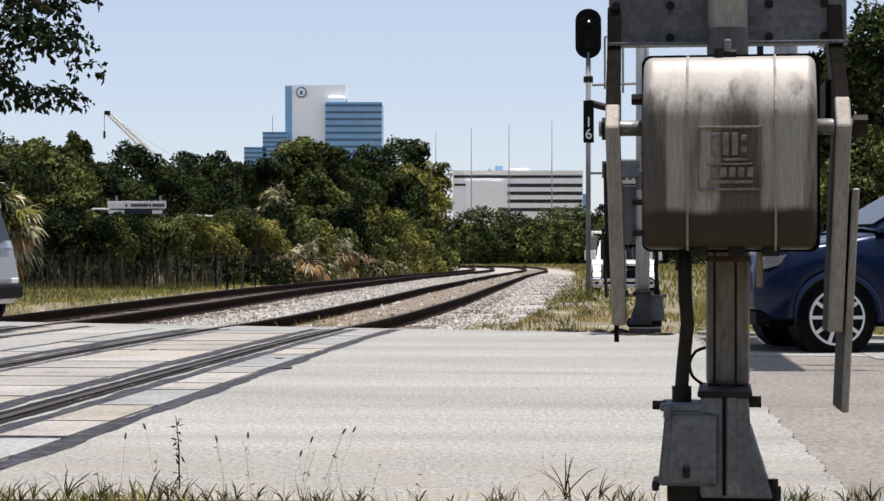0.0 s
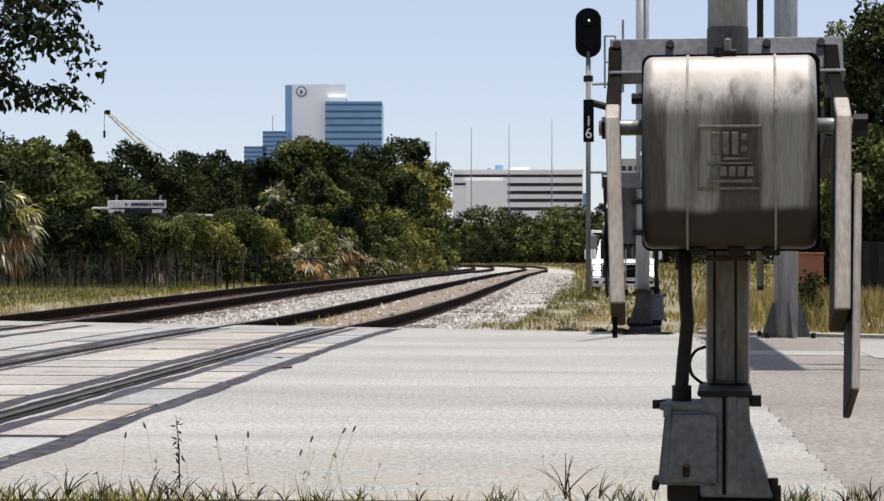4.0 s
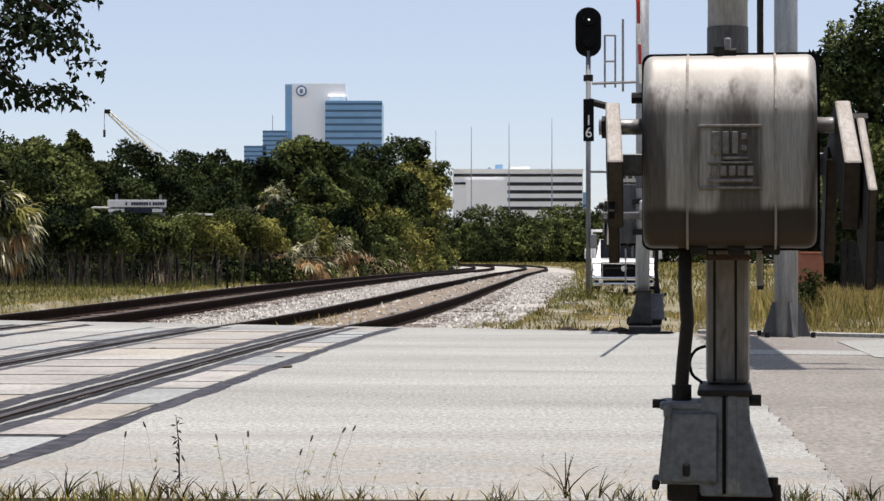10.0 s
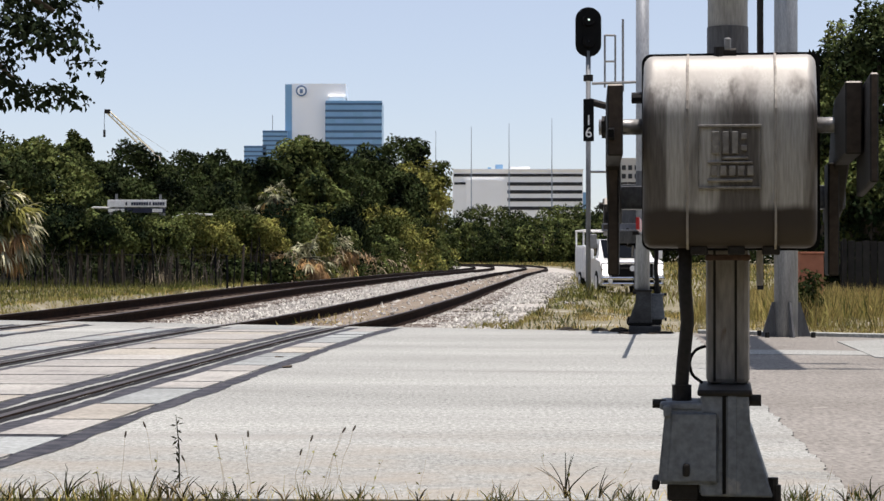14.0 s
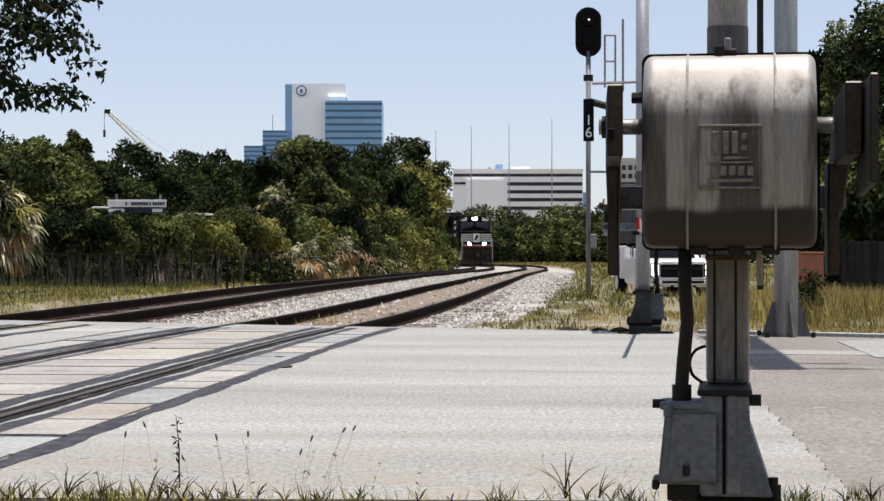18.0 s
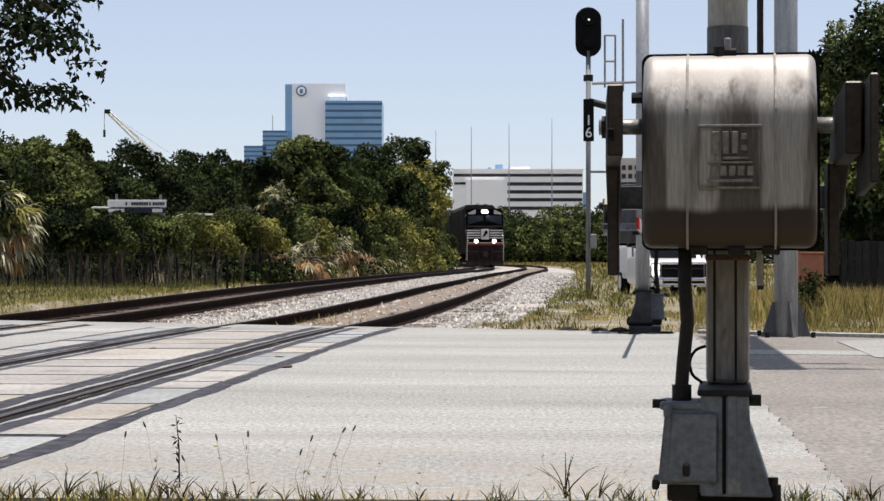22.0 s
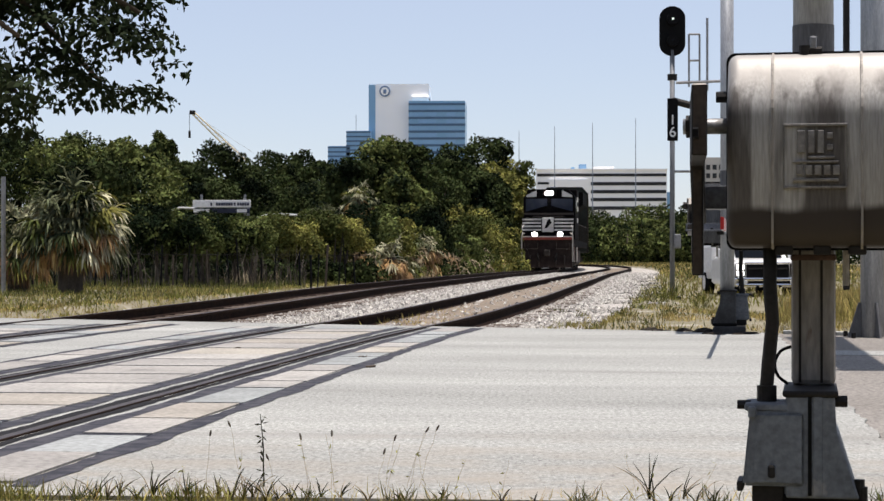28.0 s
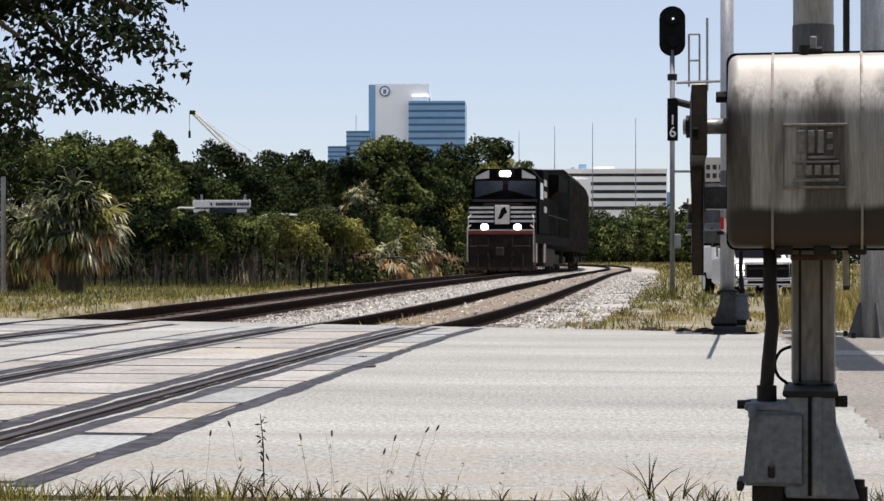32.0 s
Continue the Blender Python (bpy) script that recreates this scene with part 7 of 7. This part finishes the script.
    part("spoiler", prism(bmesh.new(), [(1.9, 1.60), (2.16, 1.575), (2.14, 1.54), (1.9, 1.55)], -0.62, 0.62, "y"), M["suv_blue"], ob)
    part("rear_bumper", boxes([(2.3, 2.49, -0.86, 0.86, 0.38, 0.62)], 0.04), M["suv_blue"], ob)
    part("bumper_trim", boxes([(2.32, 2.50, -0.78, 0.78, 0.37, 0.42)], 0.015), M["black"], ob)
    part("plate", boxes([(2.46, 2.475, -0.18, 0.18, 0.78, 0.90)], 0.004), M["white"], ob)
    part("grille", boxes([(-2.50, -2.44, -0.5, 0.5, 0.55, 0.82)], 0.02), M["black"], ob)
    part("front_skirt", boxes([(-2.46, -2.2, -0.8, 0.8, 0.24, 0.36)], 0.03), M["black"], ob)
    part("underbody", boxes([(-2.2, 2.2, -0.7, 0.7, 0.22, 0.40)], 0.03), M["black"], ob)
    for ch in ob.children:
        for v in ch.data.vertices:
            if v.co.x < -1.85:
                v.co.x = -1.85 + (v.co.x + 1.85) * 0.6
            v.co.x *= 0.945
            if v.co.z > 1.1:
                v.co.z = 1.1 + (v.co.z - 1.1) * 0.92
    WB *= 0.945
    wheels = [build_wheel(ob, cx, side * 0.845, R, 0.24, 10, M["alloy"], side, 0.77) for cx in (-WB, WB) for side in (-1, 1)]
    return ob, wheels


M["van_silver"] = material("silver van paint", (0.42, 0.43, 0.45), 0.35, 0.5, second=(0.36, 0.37, 0.39), clear=0.6, fine=0)
M["truck_white"] = material("white truck paint", (0.80, 0.80, 0.79), 0.35, second=(0.72, 0.72, 0.71), clear=0.5, fine=0)


def build_van():
    """A silver car with a high tail, front towards -x."""
    ob = thing("van", "silver-white van leaving the crossing", "van")

    def half(x, z):
        return 0.96 - 0.22 * max(0, z - 1.0) - 0.1 * max(0, abs(x) - 2.0)
    low = [(-2.5, 0.35), (-2.55, 0.7), (-2.3, 0.95), (-1.4, 1.1), (2.45, 1.12), (2.52, 0.7), (2.48, 0.38)] + [(2.46, 0.33)] + arch(2.02, 0.35, 0.42, 0.33) + [(0.9, 0.3), (-0.9, 0.3)] + arch(-1.5, 0.35, 0.42, 0.33)
    part("body", body_shell(low, half), M["van_silver"], ob)
    part("roof", body_shell([(-1.45, 1.09), (-0.6, 1.75), (0.2, 1.88), (2.0, 1.86), (2.3, 1.7), (2.46, 1.1)], lambda x, z: half(x, z) - 0.01), M["van_silver"], ob)
    part("side_glass", body_shell([(-1.0, 1.16), (-0.5, 1.62), (2.1, 1.66), (2.3, 1.2)], lambda x, z: half(x, z)), M["glass_dark"], ob, "dark side glass")
    part("tail_glass", prism(bmesh.new(), [(2.33, 1.65), (2.47, 1.2), (2.49, 1.2), (2.35, 1.65)], -0.7, 0.7, "y"), M["glass_dark"], ob)
    for s in (-1, 1):
        part("reflector", boxes([(2.45, 2.53, s * 0.75 - 0.12, s * 0.75 + 0.12, 0.62, 0.72)], 0.02), M["white"], ob)
    part("bumper", boxes([(2.3, 2.58, -0.9, 0.9, 0.4, 0.62)], 0.04), M["black"], ob)
    for ch in ob.children:
        for v in ch.data.vertices:
            v.co.z = v.co.z * 0.86 if v.co.z > 0.7 else v.co.z - 0.098 * max(0.0, v.co.z - 0.35) / 0.35
    wheels = [build_wheel(ob, cx, s * 0.84, 0.35, 0.22, 7, M["alloy"], s) for cx in (-1.5, 2.02) for s in (-1, 1)]
    return ob, wheels


def build_truck():
    """A white work truck, its front towards -y."""
    ob = thing("pickup_truck", "white utility pickup truck with a service body", "truck")
    bm = prism(bmesh.new(), [(-2.9, 0.55), (-2.95, 1.1), (-2.85, 1.25), (-1.6, 1.32), (-1.5, 1.32), (0.9, 1.32), (0.9, 0.5), (-2.6, 0.45)], -1.0, 1.0, "x")
    bmesh.ops.bevel(bm, geom=bm.edges[:], offset=0.05, segments=2, affect="EDGES")
    part("cab_body", bm, M["truck_white"], ob)
    bm = prism(bmesh.new(), [(-1.65, 1.3), (-0.85, 1.92), (0.7, 1.95), (0.9, 1.3)], -0.88, 0.88, "x")
    for v in bm.verts:
        if v.co.z > 1.5:
            v.co.x *= 0.84
    part("cab_top", bm, M["truck_white"], ob)
    part("windscreen", prism(bmesh.new(), [(-1.64, 1.33), (-0.88, 1.91), (-0.91, 1.925), (-1.67, 1.345)], -0.72, 0.72, "x"), M["glass_dark"], ob, "dark windscreen")
    for s in (-1, 1):
        part("side_window", boxes([(s * 0.84 - 0.02, s * 0.84 + 0.02, -0.9, 0.7, 1.38, 1.8)]), M["glass_dark"], ob)
        lamp = part("head_lamp", boxes([(s * 0.83 - 0.15, s * 0.83 + 0.15, -2.98, -2.9, 0.76, 1.16)], 0.03), M["dark_metal"], ob, "headlamp with two stacked clear lenses")
        for z in (0.86, 1.05):
            part("lens", boxes([(s * 0.84 - 0.12, s * 0.84 + 0.12, -3.01, -2.96, z - 0.08, z + 0.08)], 0.03), M["lamp_day"], lamp, "lit clear lens")
        part("fog_lamp", rods([((s * 0.72, -3.14, 0.60), (s * 0.72, -3.10, 0.60), 0.07)], 12), M["white"], ob, "round bumper lamp")
        part("tow_hook", boxes([(s * 0.35 - 0.04, s * 0.35 + 0.04, -3.18, -3.05, 0.44, 0.5)], 0.015), M["black"], ob)
        part("mirror", boxes([(s * 1.12 - 0.12, s * 1.12 + 0.12, -1.35, -1.25, 1.3, 1.62)], 0.03), M["truck_white"], ob)
    part("grille", boxes([(-0.66, 0.66, -2.99, -2.92, 0.74, 1.14)], 0.03), M["black"], ob, "black grille")
    part("grille_bar", boxes([(-0.62, 0.62, -3.01, -2.97, 0.98, 1.02)], 0.01), M["dark_metal"], ob, "dark grille bar")
    part("grille_badge", rods([((0, -3.02, 1.0), (0, -2.98, 1.0), 0.09)], 16), M["alloy"], ob, "bright oval badge")
    part("hood_lip", boxes([(-0.7, 0.7, -2.99, -2.93, 1.15, 1.2)], 0.015), M["chrome"], ob, "chrome strip over the grille")
    part("bumper", boxes([(-1.0, 1.0, -3.12, -2.9, 0.62, 0.74), (-0.98, 0.98, -3.12, -2.9, 0.44, 0.56)], 0.04), M["chrome"], ob, "chrome bumper in two bars")
    part("guide_bar", rods([((0.05, -3.2, 0.35), (0.05, -3.2, 1.62), 0.025)], 8), M["steel"], ob, "thin upright steel bar")
    part("guide_foot", boxes([(-0.03, 0.13, -3.26, -3.14, 0.18, 0.36)], 0.01), M["black"], ob)
    part("bumper_gap", boxes([(-0.9, 0.9, -3.08, -2.92, 0.55, 0.63)], 0.01), M["black"], ob)
    part("service_body", boxes([(-1.0, 1.0, 1.0, 3.3, 0.65, 1.75)], 0.04), M["truck_white"], ob, "white service body with lockers")
    for s in (-1, 1):
        for k in range(3):
            part("locker_door", boxes([(s * 1.01 - 0.012, s * 1.01 + 0.012, 1.08 + 0.74 * k, 1.76 + 0.74 * k, 0.85, 1.68)], 0.01), M["white"], ob)
    part("ladder_rack", rods([((-1.0, 1.2, 1.75), (-1.0, 1.2, 2.25), 0.03), ((1.0, 1.2, 1.75), (1.0, 1.2, 2.25), 0.03), ((-1.0, 3.1, 1.75), (-1.0, 3.1, 2.25), 0.03), ((1.0, 3.1, 1.75), (1.0, 3.1, 2.25), 0.03),
                                ((-1.0, 1.2, 2.25), (1.0, 1.2, 2.25), 0.03), ((-1.0, 3.1, 2.25), (1.0, 3.1, 2.25), 0.03), ((-1.0, -0.4, 2.25), (-1.0, 3.2, 2.25), 0.03), ((1.0, -0.4, 2.25), (1.0, 3.2, 2.25), 0.03)], 8), M["white"], ob)
    for ch in ob.children_recursive:
        for v in ch.data.vertices:
            v.co.z -= 0.12
    wheels = []
    for y in (-2.0, 2.1):
        for s in (-1, 1):
            hub = bmesh.new()
            rod(hub, (-0.14, 0, 0), (0.14, 0, 0), 0.40, n=28)
            w = part("wheel", hub, M["rubber"], ob, "", True)
            w.location = (s * 0.88, y, 0.40)
            part("rim", rods([((s * 0.10, 0, 0), (s * 0.15, 0, 0), 0.24)], 20), M["alloy"], w)
            wheels.append(w)
    return ob, wheels


build_crossing(RIGHT_TRACK, "concrete crossing panels with tar strips along the rails")
build_crossing(LEFT_TRACK, "concrete crossing panels of the farther track")
GATE_NEAR = pose(0.909, 6.09, 0.0905, 0, 0, -8.5) @ Matrix.Scale(0.87, 4)
GATE_FAR = pose(2.20, 21.0, 0.085, 0, 0, 173.2)
gate_near, frame_near = build_gate(GATE_NEAR, "crossing gate mechanism with stained metal housing on an aluminium pole", 0, 0.0, "grey_iron", "sleeve_steel")
gate_far, frame_far = build_gate(GATE_FAR, "matching crossing gate on the far side of the road", 12, -0.035, "dark_iron")
build_cantilever()
build_signal()
build_tower()
build_garage()
build_crane()
build_sign()
build_plants()
build_fence()
build_brush()
build_board_fence()
build_dead_fronds()
build_shrub(bearing(1432, 24), 24, 0.42, 0.4, 0.78, "leaf_mid", "small dark green bush beside the pole base", 290, 1500, 0.05, 14, 0.0, "bush")
build_crate()
build_grass()
build_weeds()
build_tufts()
build_debris()
build_lumps()
build_stones()
loco_1 = build_loco("black freight locomotive with white nose stripes and lit lamps")
wagons = [build_wagon("tall dark covered freight wagon behind the locomotive") for _ in range(4)]
suv, suv_wheels = build_suv()
van, van_wheels = build_van()
truck, truck_wheels = build_truck()


# ---- what moves ----
TRAIN = ((0, 330), (4, 301), (8, 271), (12, 240), (14.5, 213), (16.5, 194.5), (18, 183.5), (20, 169), (22, 154.5), (24, 140.5), (25.5, 128.5), (27.5, 113.8), (28, 110.3), (29, 103.4), (30, 96.8), (31, 90.4), (32, 84.2))
SWING = ((0, 0), (2.0, 1), (2.5, 4), (3.0, 10), (3.5, 15.5), (4.5, 28), (5.5, 38.5), (6.0, 43), (6.5, 46.5), (7.0, 50), (8.0, 57), (9.0, 64), (10.0, 70), (11.0, 76.5), (12.0, 82.5), (12.5, 85.5), (13.0, 88.3), (13.5, 89.7), (14.0, 90), (32.0, 90))


def train_pose(front, centre):
    """The pose of a vehicle whose middle is centre metres of line behind the front point."""
    d, left = front, centre - 5.0
    marks = []
    run = 0.0
    while run < centre + 8.0:
        p, q = on_track(LEFT_TRACK, d), on_track(LEFT_TRACK, d + 0.5)
        step = (q - p).length
        if run <= centre - 7.0 < run + step or (centre - 7.0 < 0 and not marks):
            marks.append(p)
        if run <= centre + 7.0 < run + step:
            marks.append(p)
        run += step
        d += 0.5
    a, b = marks[0], marks[-1]
    v = b - a
    return Matrix.Translation((a + b) / 2) @ pose(0, 0, 0, math.degrees(math.atan2(v.z, v.xy.length)), 0, -math.degrees(math.atan2(v.x, v.y)))


def motions():
    for ob, at in [(loco_1, 11.1)] + [(w, 32.0 + 18.4 * i) for i, w in enumerate(wagons)]:
        walk(ob, [(t, train_pose(spline(TRAIN, t), at)) for t in np.arange(0, 32.01, 1.0)])
    for ob, lean in ((frame_near, 2.1), (frame_far, 0.0)):
        walk(ob, [(t, Matrix.Translation((0, PIVOT[0], PIVOT[1])) @ pose(0, 0, 0, -a, 0, lean)) for t, a in SWING])
    # cars run along the far lanes, slightly away from the camera
    yaw = -6.0
    slip = -19.0
    direction = Vector((-math.cos(radians(slip)), -math.sin(radians(slip)), 0))

    def drive(ob, wheels, at, t0, speed, radius, lead=None, turn=0.0):
        rows, times = [], [0.0, 0.25, 0.5, 0.75, 1.0, 1.5, 2.5, 4.0, 6.0]
        for t in times:
            go = speed * (t - t0) if t <= 2.5 else speed * (2.5 - t0) + speed * (t - 2.5) * (1 - (t - 2.5) / 7.0)
            rows.append((t, go))
        places = [(t, Vector(at) + direction * go) for t, go in rows]
        places = [(t, p if t > 0.3 or not lead else p + lead * (1 - t / 0.3)) for t, p in places]
        places.append((32.0, places[-1][1]))
        walk(ob, [(t, Matrix.Translation(p) @ pose(0, 0, 0, 0, 0, yaw + turn * max(0.0, 1 - t / 0.3))) for t, p in places])
        for w in wheels:
            base = w.location.copy()
            spin = []
            t = 0.0
            while t < 1.2:
                spin.append((t, Matrix.Translation(base) @ pose(0, 0, 0, 0, -math.degrees(speed * t / radius), 0)))
                t += 1 / 30
            spin.append((32.0, spin[-1][1]))
            walk(w, spin)
    drive(suv, suv_wheels, (0.61, 19.05, 0.0), 0.288, 15.3, 0.312, Vector((0.05, 0.30, 0)), 9.5)
    drive(van, van_wheels, (-7.38, 21.0, 0.0), 0.0, 13.0, 0.35)
    g = -0.40
    rows = ((0, 5.70, 60, -4.5), (13.3, 5.70, 60, -4.5), (13.9, 5.92, 60.2, 2.0), (14.5, 6.47, 60.5, 7), (15.5, 7.05, 59.1, 8), (16.5, 7.25, 58.6, 7), (18, 7.33, 58.4, 6), (19, 7.35, 58.4, 5), (32, 7.35, 58.4, 5))
    walk(truck, [(t, pose(x - 3 * math.sin(radians(a)), y + 3 * math.cos(radians(a)), g, 0, 0, a)) for t, x, y, a in rows])


motions()
